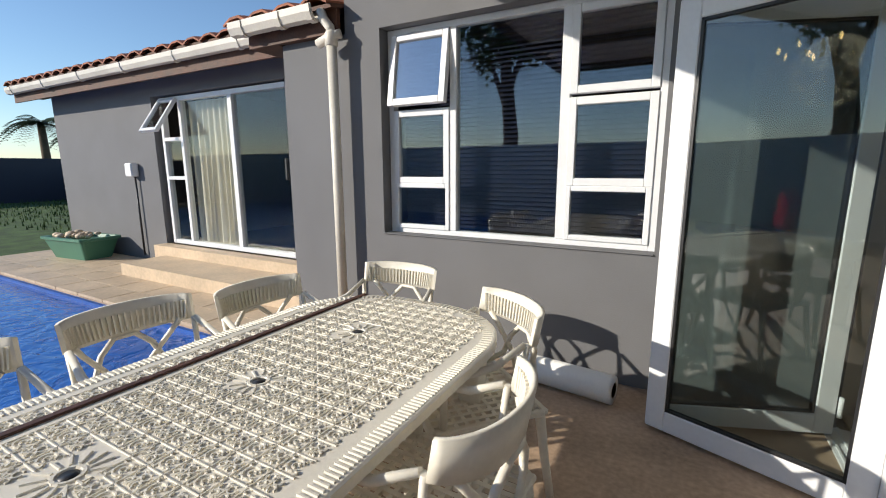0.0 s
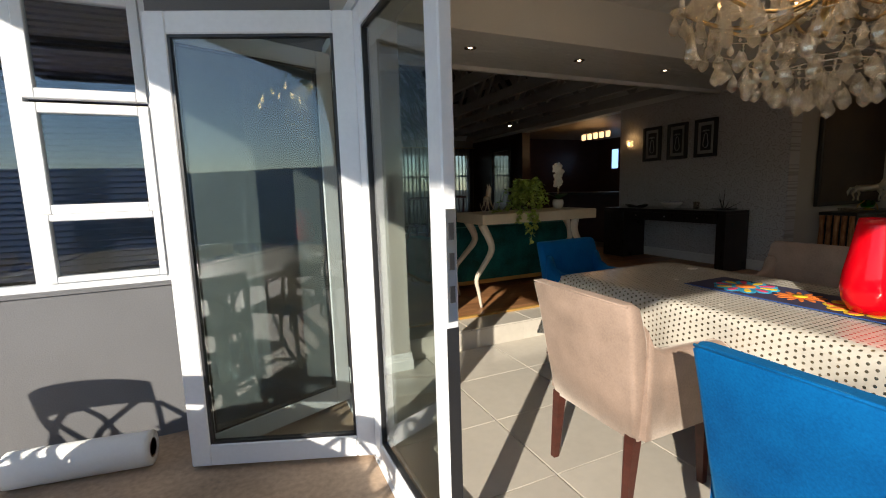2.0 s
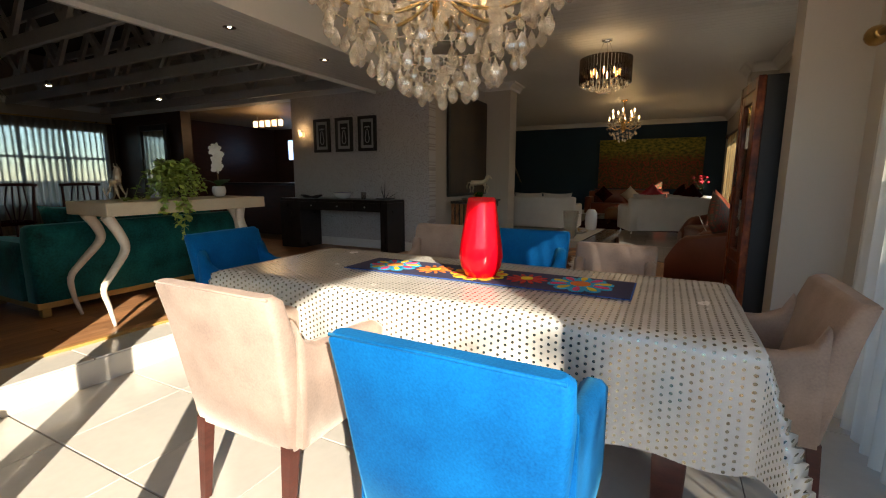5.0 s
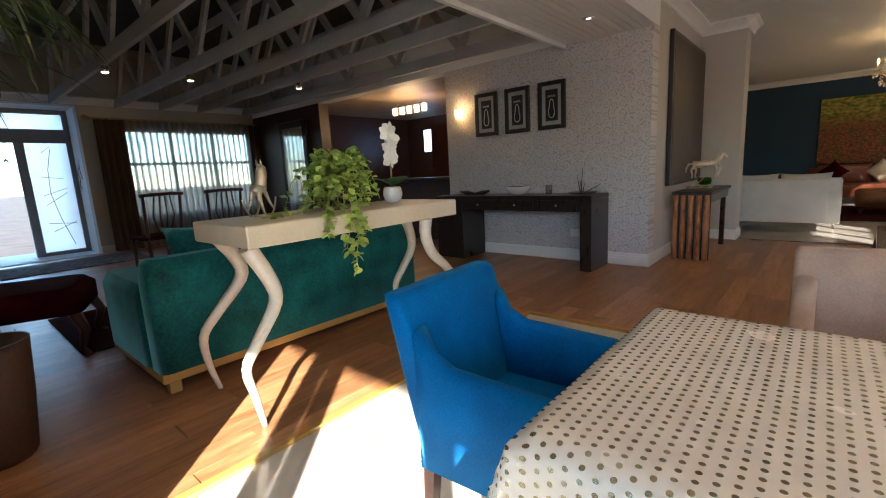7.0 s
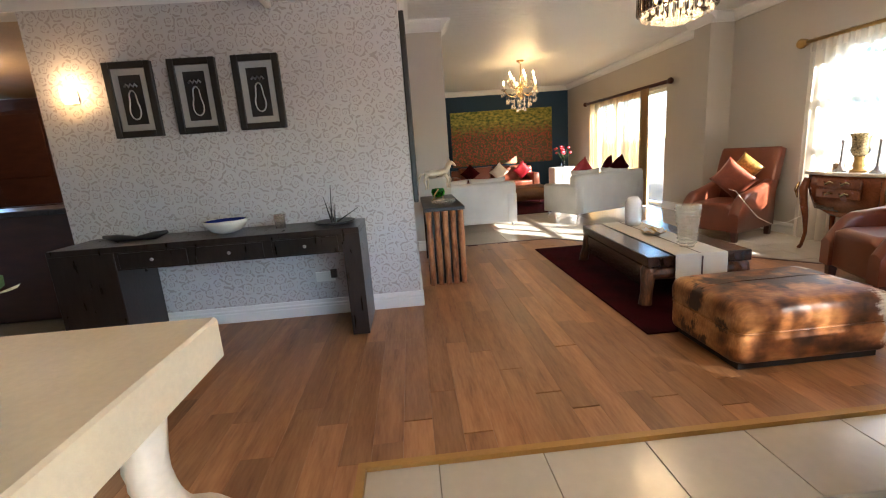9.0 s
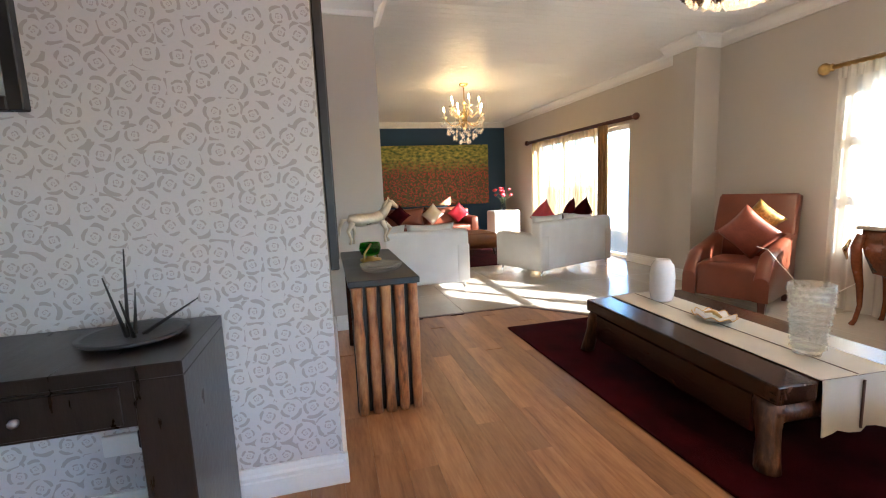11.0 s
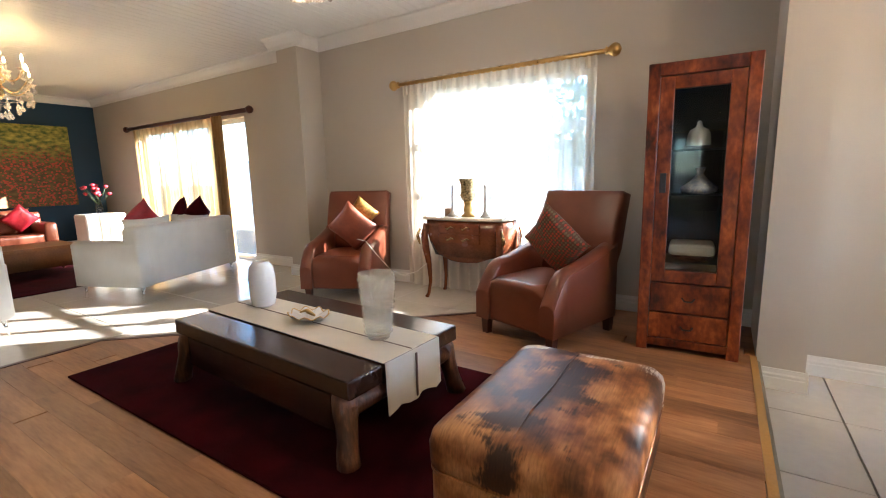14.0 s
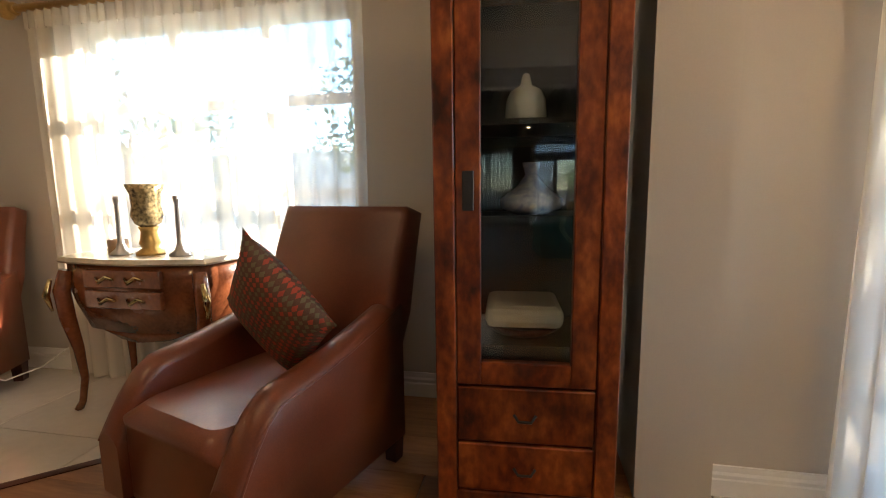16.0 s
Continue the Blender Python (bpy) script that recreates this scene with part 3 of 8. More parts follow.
def lamp(name, kind, m, power, color=(1.0, 0.80, 0.58), size=0.05):
    d = bpy.data.lights.new(name, kind)
    d.energy, d.color = power, color
    if kind == "AREA":
        d.shape, d.size, d.size_y = "RECTANGLE", size[0], size[1]
    else:
        d.shadow_soft_size = size
    return place_at(new(name, d), m)


# ---- the large structure ----
Z = 0.18                     # wood floor and lounge level above the dining tiles
CL = 2.92                    # ceiling
ground = setting("ground", slab(-400, 400, -400, 400, -0.62, -0.60), SOIL, "bare garden earth stretching away round the house", "ground")
lawn = setting("lawn", slab(-30, -8.6, 3.0, 14, -0.5, -0.01), GRASS, "short green lawn beyond the paved poolside", "lawn")
lawn["kind"] = "structure"
wallbox("patio_floor", [(-1.9, 1.78, -6, 3.70, -0.5, 0.0), (-8.6, -1.9, 3.06, 4.5, -0.5, -0.002)], PATIO, "worn brownish concrete patio floor", "floor")
wallbox("pool_basin", [(-16, -1.9, -6, 3.06, -0.62, -0.60), (-16, -1.9, 3.02, 3.06, -0.6, -0.06), (-1.94, -1.9, -6, 3.06, -0.6, -0.06)], POOL, "blue lined swimming pool basin", "pool")
setting("water", slab(-16, -1.92, -6, 3.04, -0.2, -0.10), WATER, "rippled deep blue swimming pool water", "water")
# house block outside
wallbox("wall_patio", [(-2.16, 1.80, 3.70, 3.92, 0, 0.86), (-2.16, -1.13, 3.70, 3.92, 0.86, 2.42), (0.86, 1.80, 3.70, 3.92, 0.86, 2.42), (-1.46, 1.80, 3.70, 3.92, 2.42, 4.4), (-2.16, -1.24, 3.92, 4.5, 0, 2.42), (-1.46, -1.24, 3.92, 4.5, 2.42, 4.4)], GREY, "grey plastered outside wall above the patio", "wall")
wallbox("wall_bedroom", [(-8.75, -5.74, 4.50, 4.72, -0.5, 2.62), (-5.74, -3.05, 4.50, 4.72, -0.5, 0.30), (-5.74, -3.05, 4.50, 4.72, 2.38, 2.62), (-3.05, -1.60, 4.50, 4.72, -0.5, 2.62), (-8.75, -8.53, 4.72, 12.0, -0.5, 2.62)], GREY, "grey plastered outside wall of the bedroom wing", "wall")
wallbox("wall_bedroom_room", [(-5.9, -2.6, 7.4, 7.5, 0.2, 2.7), (-5.9, -5.8, 4.72, 7.4, 0.2, 2.7), (-2.7, -2.6, 4.72, 7.4, 0.2, 2.7), (-5.9, -2.6, 4.72, 7.5, 2.62, 2.7), (-5.9, -2.6, 4.72, 7.5, 0.2, 0.29)], BLACKROOM, "bedroom shell coloured near black to read as unlit", "room")
wallbox("wall_garden", [(-24, -23.8, -8, 14, -0.5, 1.85), (-24, -8.6, 12.0, 12.2, -0.5, 1.6)], BLIND, "dark garden boundary wall", "wall")
wallbox("wall_boundary_south", [(-24, 22, -7.2, -7.0, -0.5, 2.1)], WHITE, "pale boundary wall beyond the pool", "wall")
# interior shell
wallbox("wall_opening", [(1.80, 2.00, -0.22, 3.92, 2.18, 3.3), (1.80, 2.00, -0.22, 0.10, 0, 2.18), (1.80, 2.29, 3.92, 4.50, 0, 3.3), (2.10, 2.29, 4.50, 12.2, 0, 3.9)], CREAM, "beige painted wall beside the folding doors", "wall")
wallbox("wall_south_dining", [(2.00, 2.35, -0.22, 0.0, 0, 3.1), (4.40, 5.03, -0.22, 0.0, 0, 3.1), (2.35, 4.40, -0.22, 0.0, 2.02, 3.1), (2.35, 4.40, -0.22, 0.0, 0.0, 0.05)], CREAM, "beige painted dining wall with a wide window", "wall")
wallbox("wall_pier", [(5.03, 5.275, -0.52, 0.34, 0, 3.1)], CREAM, "beige painted wall pier beside the cabinet", "pier")
wallbox("wall_south_lounge", [(5.275, 6.50, -0.52, -0.30, 0, 3.1), (8.15, 11.15, -0.52, -0.30, 0, 3.1), (6.50, 8.15, -0.52, -0.30, 2.20, 3.1), (6.50, 8.15, -0.52, -0.30, 0, 0.75), (11.15, 14.2, -0.52, -0.30, 2.22, 3.1), (14.2, 16.1, -0.52, -0.30, 0, 3.1)], CREAM, "beige painted lounge wall with window and sliding door", "wall")
wallbox("wall_pier_lounge", [(9.62, 9.96, -0.30, 0.03, 0, 3.1)], CREAM, "beige painted pier between the two lounges", "pier")
wallbox("wall_feature_blue", [(15.85, 16.05, -0.52, 6.2, 0, 3.1)], NAVYWALL, "petrol blue feature wall of the far lounge", "wall")
wallbox("wall_paper", [(7.20, 7.40, 4.07, 6.68, 0, 2.56)], PAPER, "silver wallpaper wall with dark scrolls", "wall")
wallbox("wall_paper_top", [(7.20, 7.40, 4.07, 12.2, 2.56, 3.9)], WHITE, "white painted wall above the kitchen opening", "wall")
wallbox("wall_kitchen_end", [(7.20, 7.40, 9.60, 12.2, 0, 2.56)], KITCHEN, "dark reddish wall end beside the kitchen opening", "wall")
wallbox("wall_north_lounge", [(7.40, 9.40, 4.07, 4.27, 0, 3.1), (9.30, 9.66, 3.58, 4.07, 0, 3.1), (9.66, 16.0, 6.0, 6.2, 0, 3.1)], CREAM, "beige painted lounge wall behind the dark painting", "wall")
wallbox("wall_north_hall", [(2.0, 2.85, 12.0, 12.2, 0, 3.9), (4.25, 4.85, 12.0, 12.2, 0, 3.9), (4.85, 7.10, 12.0, 12.2, 2.28, 3.9), (4.85, 7.10, 12.0, 12.2, 0, 0.72), (7.10, 7.4, 12.0, 12.2, 0, 3.9), (2.85, 4.25, 12.0, 12.2, 2.62, 3.9)], CREAM, "beige hall wall with front door and window", "wall")
wallbox("wall_kitchen", [(10.8, 11.0, 4.27, 12.2, 0, 3.1), (7.4, 10.8, 11.0, 11.2, 0, 3.1), (7.4, 10.8, 4.27, 4.40, 0, 3.1)], KITCHEN, "dark reddish kitchen walls", "wall")
wallbox("ceiling_kitchen", [(7.4, 10.8, 4.4, 11.0, 2.6, 2.7)], surf("warm_kitchen_ceiling", (0.55, 0.42, 0.28), 0.5), "warm tan kitchen ceiling", "ceiling")
# ceilings
def boarded(name, x0, x1, y0, y1, z, pitch, along, label):
    bm = bmesh.new()
    box(bm, x0, x1, y0, y1, z + 0.012, z + 0.09)
    lo, hi = (y0, y1) if along == "x" else (x0, x1)
    n = int((hi - lo) / pitch)
    for k in range(n):
        a, b = lo + k * pitch + 0.003, lo + (k + 1) * pitch - 0.003
        if along == "x":
            box(bm, x0, x1, a, b, z, z + 0.014)
        else:
            box(bm, a, b, y0, y1, z, z + 0.014)
    return setting(name, bm, CEIL, label, "ceiling")


boarded("ceiling_lounge", 2.0, 16.0, -0.5, 4.08, CL, 0.105, "y", "white tongue and groove lounge ceiling")
boarded("ceiling_stair", 9.66, 16.0, 4.08, 6.0, CL, 0.105, "y", "white boarded ceiling over the stair")
boarded("ceiling_soffit", 2.29, 7.2, 4.08, 4.96, 2.53, 0.075, "x", "white boarded bulkhead soffit with downlights")
wallbox("bulkhead", [(2.0, 7.2, 4.05, 4.08, 2.53, 3.0), (2.29, 7.2, 4.96, 5.0, 2.50, 3.9)], CEIL, "white bulkhead face above the step", "bulkhead")
wallbox("roof_hall", [(2.16, 7.4, 4.9, 12.2, 3.6, 3.7)], DARKROOF, "dark boarded roof above the white trusses", "ceiling")
wallbox("roof_house", [(1.79, 16.2, -0.9, 6.3, 3.12, 3.3), (-1.75, 2.2, 3.92, 12.2, 4.2, 4.4), (1.6, 16.2, 6.2, 12.4, 3.95, 4.1)], DARKROOF, "flat roof slab over the house", "roof")
wallbox("room_blinds", [(-1.75, 1.9, 6.5, 6.6, 0, 3), (-1.75, -1.6, 3.92, 6.5, 0, 3), (-1.75, 1.8, 3.92, 6.5, -0.1, 0.0), (-1.75, 2.2, 3.92, 6.5, 2.9, 3.0)], BLACKROOM, "room shell behind the blind, coloured near black to read as unlit", "room")
# floors under the pieces
wallbox("subfloor_dining", [(1.78, 5.28, -0.2, 4.37, -0.3, -0.012)], GROUT, "grout bed under the dining tiles", "floor")
wallbox("subfloor_wood", [(2.2, 5.26, 4.37, 12.0, -0.3, Z - 0.014), (5.26, 7.35, 4.46, 12.0, -0.3, Z - 0.014), (5.29, 10.0, -0.3, 4.46, -0.3, Z - 0.014), (7.4, 10.8, 4.3, 11, -0.3, Z - 0.02)], GROUT, "dark underlay beneath the boards", "floor")
wallbox("subfloor_lounge", [(10.0, 16.0, -0.4, 6.2, -0.3, Z - 0.014)], GROUT, "grout bed under the lounge tiles", "floor")
# cornices: a stepped cove along the walls
def cornice(name, runs, z):
    bm = bmesh.new()
    for (x0, y0, x1, y1, nx, ny) in runs:
        prof = [(0, 0), (0, -0.12), (0.022, -0.12), (0.03, -0.085), (0.075, -0.035), (0.11, -0.02), (0.11, 0)]
        A = [bm.verts.new((x0 + nx * p, y0 + ny * p, z + q)) for p, q in prof]
        B = [bm.verts.new((x1 + nx * p, y1 + ny * p, z + q)) for p, q in prof]
        for k in range(len(prof) - 1):
            bm.faces.new((A[k], B[k], B[k + 1], A[k + 1]))
        bm.faces.new(A)
        bm.faces.new(B[::-1])
    return setting(name, bm, WHITE, "white moulded plaster cornice", "cornice")


cornice("cornice_lounge", [(5.32, -0.30, 9.62, -0.30, 0, 1), (9.62, -0.30, 9.62, 0.03, -1, 0), (9.51, 0.03, 10.07, 0.03, 0, 1), (9.96, 0.03, 9.96, -0.3, 1, 0), (9.96, -0.30, 15.85, -0.30, 0, 1), (15.85, -0.3, 15.85, 6.0, -1, 0), (7.4, 4.07, 9.30, 4.07, 0, -1), (9.30, 4.07, 9.30, 3.58, -1, 0), (9.19, 3.58, 9.77, 3.58, 0, -1), (9.66, 3.58, 9.66, 4.07, 1, 0), (2.0, 0.0, 5.05, 0.0, 0, 1), (5.03, 0.0, 5.03, 0.34, -1, 0), (4.92, 0.34, 5.385, 0.34, 0, 1), (5.275, 0.34, 5.275, -0.3, 1, 0)], CL)
cornice("cornice_hall", [(7.2, 4.96, 7.2, 5.0, -1, 0), (2.36, 12.0, 7.2, 12.0, 0, -1), (7.2, 11.9, 7.2, 9.7, -1, 0)], 2.75)


def skirting(name, runs, z, h=0.13):
    bm = bmesh.new()
    for (x0, y0, x1, y1, nx, ny) in runs:
        prof = [(0, 0), (0.018, 0), (0.018, h * 0.55), (0.014, h * 0.6), (0.016, h * 0.72), (0.009, h * 0.8), (0.009, h), (0, h)]
        A = [bm.verts.new((x0 + nx * p, y0 + ny * p, z + q)) for p, q in prof]
        B = [bm.verts.new((x1 + nx * p, y1 + ny * p, z + q)) for p, q in prof]
        for k in range(len(prof) - 1):
            bm.faces.new((A[k], B[k], B[k + 1], A[k + 1]))
        bm.faces.new(A)
        bm.faces.new(B[::-1])
    return setting(name, bm, WHITE, "white moulded skirting board", "skirting")


skirting("baseboard", [(7.2, 4.05, 7.2, 6.68, -1, 0), (7.18, 4.07, 9.30, 4.07, 0, -1), (5.275, -0.30, 9.62, -0.30, 0, 1), (9.62, -0.3, 9.62, 0.05, -1, 0), (9.6, 0.03, 9.98, 0.03, 0, 1), (9.96, -0.30, 11.15, -0.30, 0, 1), (14.2, -0.3, 15.85, -0.3, 0, 1), (9.30, 4.05, 9.30, 3.56, -1, 0), (9.28, 3.58, 9.68, 3.58, 0, -1), (15.85, -0.3, 15.85, 6.0, -1, 0), (2.29, 4.5, 2.29, 12.0, 1, 0), (7.2, 9.6, 7.2, 12.0, -1, 0), (2.29, 12.0, 2.85, 12.0, 0, -1), (4.25, 12.0, 7.2, 12.0, 0, -1)], Z)
skirting("baseboard_dining", [(4.40, 0.0, 5.03, 0.0, 0, 1), (5.03, 0.0, 5.03, 0.36, -1, 0), (2.00, 0.0, 2.35, 0.0, 0, 1), (2.00, 3.92, 2.29, 3.92, 0, -1), (2.29, 3.9, 2.29, 4.06, 1, 0)], 0.0)
skirting("baseboard_pier", [(5.015, 0.34, 5.285, 0.34, 0, 1)], 0.0)
wallbox("step_riser", [(2.29, 4.90, 4.07, 4.37, -0.2, 0.155), (4.90, 5.28, 1.90, 4.37, -0.2, 0.155), (5.25, 5.28, 0.34, 1.90, -0.2, 0.155)], GROUT, "masonry core of the tiled step", "step")
wallbox("step_edge", [(2.29, 5.27, 4.355, 4.39, 0.12, Z + 0.004), (5.27, 5.305, 0.34, 4.39, 0.12, Z + 0.004)], EDGE, "golden wooden edge strip of the raised floor", "edge strip")
bm = bmesh.new()
box(bm, 9.37, 9.41, 2.25, 4.07, Z - 0.01, Z + 0.003)
box(bm, 0, 3.92, -0.02, 0.02, Z - 0.01, Z + 0.0035, m=pose(9.39, 2.27, 0, 0, 0, 180 + 41.4))
setting("floor_border", bm, MAHOG, "dark wooden border strip between planks and tiles", "edge strip")


# ---- windows and doors ----
def pane_frame(name, w, h, parent, m, t=0.05, d=0.05, glass=GLASS, label=""):
    """A sash in x and z from its lower left corner: four profiles and a pane."""
    bm = bmesh.new()
    box(bm, 0, t, -d / 2, d / 2, 0, h, 0.004)
    box(bm, w - t, w, -d / 2, d / 2, 0, h, 0.004)
    box(bm, t, w - t, -d / 2, d / 2, 0, t, 0.004)
    box(bm, t, w - t, -d / 2, d / 2, h - t, h, 0.004)
    f = part(name, bm, UPVC, parent, label, m)
    g = part("pane", slab(t, w - t, -0.003, 0.003, t, h - t), glass, f)
    g.visible_shadow = False
    return f


win1 = tagged(thing("window_1", pose(-1.13, 3.84, 0.86), "white aluminium window with an opened top vent", "window"), kind="structure")
W1, H1 = 1.99, 1.56
bm = bmesh.new()
for b in ((0, 0.045, 0, H1), (W1 - 0.045, W1, 0, H1), (0.045, W1 - 0.045, 0, 0.045), (0.045, W1 - 0.045, H1 - 0.045, H1), (0.545, 0.60, 0.045, H1 - 0.045), (1.36, 1.42, 0.045, H1 - 0.045)):
    box(bm, b[0], b[1], -0.035, 0.035, b[2], b[3], 0.004)
part("window_frame", bm, UPVC, win1)
for x0, w in ((0.045, 0.50), (1.42, 0.525)):
    pane_frame("sash", w, 0.36, win1, pose(x0, -0.02, 0.045), 0.035, glass=PATIOGLASS)
    pane_frame("sash", w, 0.56, win1, pose(x0, -0.02, 0.405), 0.05, glass=PATIOGLASS)
pane_frame("sash", 0.525, 0.53, win1, pose(1.42, -0.02, 0.985), 0.05, glass=PATIOGLASS)
pane_frame("vent", 0.50, 0.53, win1, pose(0.045, -0.02, 1.515) @ pose(0, 0, 0, -9, 0, 0) @ pose(0, 0, -0.53), 0.05, glass=VENTGLASS)
g = part("pane", slab(0.60, 1.36, -0.003, 0.003, 0.045, H1 - 0.045), PATIOGLASS, win1)
g.visible_shadow = False
setting("window_sill", slab(-1.128, 0.858, 3.688, 3.82, 0.861, 0.869, 0.002), GREY, "grey plastered sloping window sill", "sill")
blind = thing("slatted_blind", pose(-1.1, 4.0, 0.9), "dark blue slatted blind lowered behind the window", "blind")
slat_me = mesh_of("slat", slab(0, 1.92, -0.02, 0.02, -0.0012, 0.0012), BLIND)
for k in range(46):
    shared("slat", slat_me, blind, pose(0, 0, 0.02 + k * 0.033, 38, 0, 0))

dr = tagged(thing("door_2", pose(-5.66, 4.60, 0.30), "white sliding door of the bedroom, half open curtain behind", "sliding door"), kind="structure")
bm = bmesh.new()
for b in ((0, 0.06, 0, 2.06), (2.54, 2.60, 0, 2.06), (0.06, 2.54, 0, 0.06), (0.06, 2.54, 2.0, 2.06), (0.44, 0.50, 0.06, 2.0), (1.50, 1.58, 0.06, 2.0), (0.06, 0.44, 0.93, 0.98), (0.06, 0.44, 1.47, 1.52)):
    box(bm, b[0], b[1], -0.04, 0.04, b[2], b[3], 0.004)
part("door_frame", bm, UPVC, dr)
for x0, w, z0, h in ((0.06, 0.38, 0.06, 0.87), (0.06, 0.38, 0.98, 0.49), (0.50, 1.00, 0.06, 1.94), (1.58, 0.96, 0.06, 1.94)):
    g = part("pane", slab(x0, x0 + w, -0.003, 0.003, z0, z0 + h), GLASS, dr)
    g.visible_shadow = False
pane_frame("vent", 0.40, 0.54, dr, pose(0.05, -0.05, 2.03) @ pose(0, 0, 0, -34, 0, 0) @ pose(0, 0, -0.54), 0.045, glass=VENTGLASS)
part("door_handle", slab(2.50, 2.54, -0.08, -0.04, 0.95, 1.2, 0.008), BLACK, dr, "black plastic pull handle")
wallbox("bed_step", [(-5.45, -2.17, 3.72, 4.30, -0.3, 0.17)], STONE, "low cream stone step to the bedroom door", "step")
wallbox("bed_step_top", [(-5.72, -2.17, 4.30, 4.56, -0.3, 0.30)], STONE, "cream stone threshold of the bedroom door", "step")


def drape(w, h, folds, depth, seed, taper=0.0):
    """A hanging cloth with folds, in x and z from its upper left corner down."""
    rnd = random.Random(seed)
    nx, nz = folds * 8, 14
    ph = [rnd.uniform(-0.5, 0.5) for _ in range(folds + 2)]
    bm = bmesh.new()
    rows = []
    for j in range(nz + 1):
        v = j / nz
        row = []
        for i in range(nx + 1):
            u = i / nx
            a = 2 * math.pi * folds * u + ph[int(u * folds)] * v
            y = depth * math.sin(a) * (0.55 + 0.45 * v) + 0.3 * depth * math.sin(2.3 * a + 1) * v
            row.append(bm.verts.new((w * (u + taper * v * (u - 0.5)), y, -h * v)))
        rows.append(row)
    for a, b in zip(rows, rows[1:]):
        for i in range(nx):
            f = bm.faces.new((a[i], b[i], b[i + 1], a[i + 1]))
            f.smooth = True
    return bm


def curtain(name, m, w, h, folds, depth, mat, seed, label, frill=0.0):
    c = thing(name, m, label, "curtain")
    part("cloth", drape(w, h, folds, depth, seed), mat, c)
    if frill:
        part("heading", drape(w, frill, folds * 2, depth * 0.5, seed + 1), mat, c, "gathered heading tape", pose(0, 0.012, 0.05))
    return c


curtain("bedroom_curtain", pose(-5.22, 4.72, 2.30), 0.98, 1.98, 8, 0.05, CURTAIN, 3, "cream lined curtain drawn half across the sliding door")


def folding_leaf(m, w, h, label, lock=False):
    d = tagged(thing("folding_door_leaf", m, label, "door leaf", "folding door leaves"))
    t, dp = 0.095, 0.045
    bm = bmesh.new()
    box(bm, 0, t, -dp / 2, dp / 2, 0, h, 0.005)
    box(bm, w - t, w, -dp / 2, dp / 2, 0, h, 0.005)
    box(bm, t, w - t, -dp / 2, dp / 2, 0, t + 0.015, 0.005)
    box(bm, t, w - t, -dp / 2, dp / 2, h - t, h, 0.005)
    part("leaf_frame", bm, UPVC, d)
    bm = bmesh.new()
    for b in ((t, t + 0.012, t, h - t), (w - t - 0.012, w - t, t, h - t), (t, w - t, t + 0.012, t + 0.026), (t, w - t, h - t - 0.012, h - t)):
        box(bm, b[0], b[1], -0.015, 0.015, b[2], b[3])
    part("gasket", bm, BLACK, d, "black rubber glazing gasket")
    g = part("pane", slab(t, w - t, -0.004, 0.004, t, h - t), DOORGLASS, d)
    g.visible_shadow = False
    for z in (0.10, h - 0.20):
        part("hinge", lathe([(0.011, 0), (0.011, 0.11)], 10, m=pose(-0.012, 0.028, z)), UPVC, d)
    if lock:
        e = part("lock_plate", slab(w, w + 0.004, -0.016, 0.016, 0.92, 1.26, 0.001), STEEL, d, "steel lock faceplate")
        for z in (0.98, 1.08, 1.17):
            part("latch", slab(w + 0.004, w + 0.008, -0.008, 0.008, z, z + 0.05), BLACK, e)
        part("edge_seal", slab(w - 0.002, w + 0.002, -0.02, 0.02, 0.05, 0.90), BLACK, d)
    return d


LH = 2.11
folding_leaf(pose(1.755, 2.955, 0.02, 0, 0, 159.5), 0.90, LH, "white framed glass folding leaf swung out to the patio")
folding_leaf(pose(1.758, 3.625, 0.02, 0, 0, 201), 0.90, LH, "white framed glass folding leaf hinged to the door jamb")
folding_leaf(pose(1.765, 2.935, 0.02, 0, 0, -88.5), 0.86, LH, "white framed glass folding leaf with a steel lock", True)
wallbox("door_track", [(1.74, 1.86, 0.10, 3.70, -0.02, 0.014), (1.755, 1.765, 0.10, 3.70, 0.012, 0.022), (1.80, 1.81, 0.10, 3.70, 0.012, 0.022)], UPVC, "white aluminium floor track of the folding doors", "door track")
wallbox("door_head", [(1.74, 1.86, 0.10, 3.70, 2.135, 2.19)], UPVC, "white aluminium head rail of the folding doors", "door head")

# lounge window, dining window, lounge sliding door, hall window and front door
def grid_window(name, m, w, h, xs, zs, label, t=0.05, kind="window"):
    wd = tagged(thing(name, m, label, kind), kind="structure")
    bm = bmesh.new()
    for b in ((0, t, 0, h), (w - t, w, 0, h), (t, w - t, 0, t), (t, w - t, h - t, h)):
        box(bm, b[0], b[1], -0.03, 0.03, b[2], b[3], 0.003)
    for x in xs:
        box(bm, x - t / 2, x + t / 2, -0.027, 0.027, t, h - t)
    for z in zs:
        box(bm, t, w - t, -0.024, 0.024, z - t / 2, z + t / 2)
    part("window_frame", bm, UPVC, wd)
    ex = [0] + list(xs) + [w]
    for a, b in zip(ex, ex[1:]):
        g = part("pane", slab(a + t / 2, b - t / 2, -0.003, 0.003, t / 2, h - t / 2), GLASS, wd)
        g.visible_shadow = False
    return wd


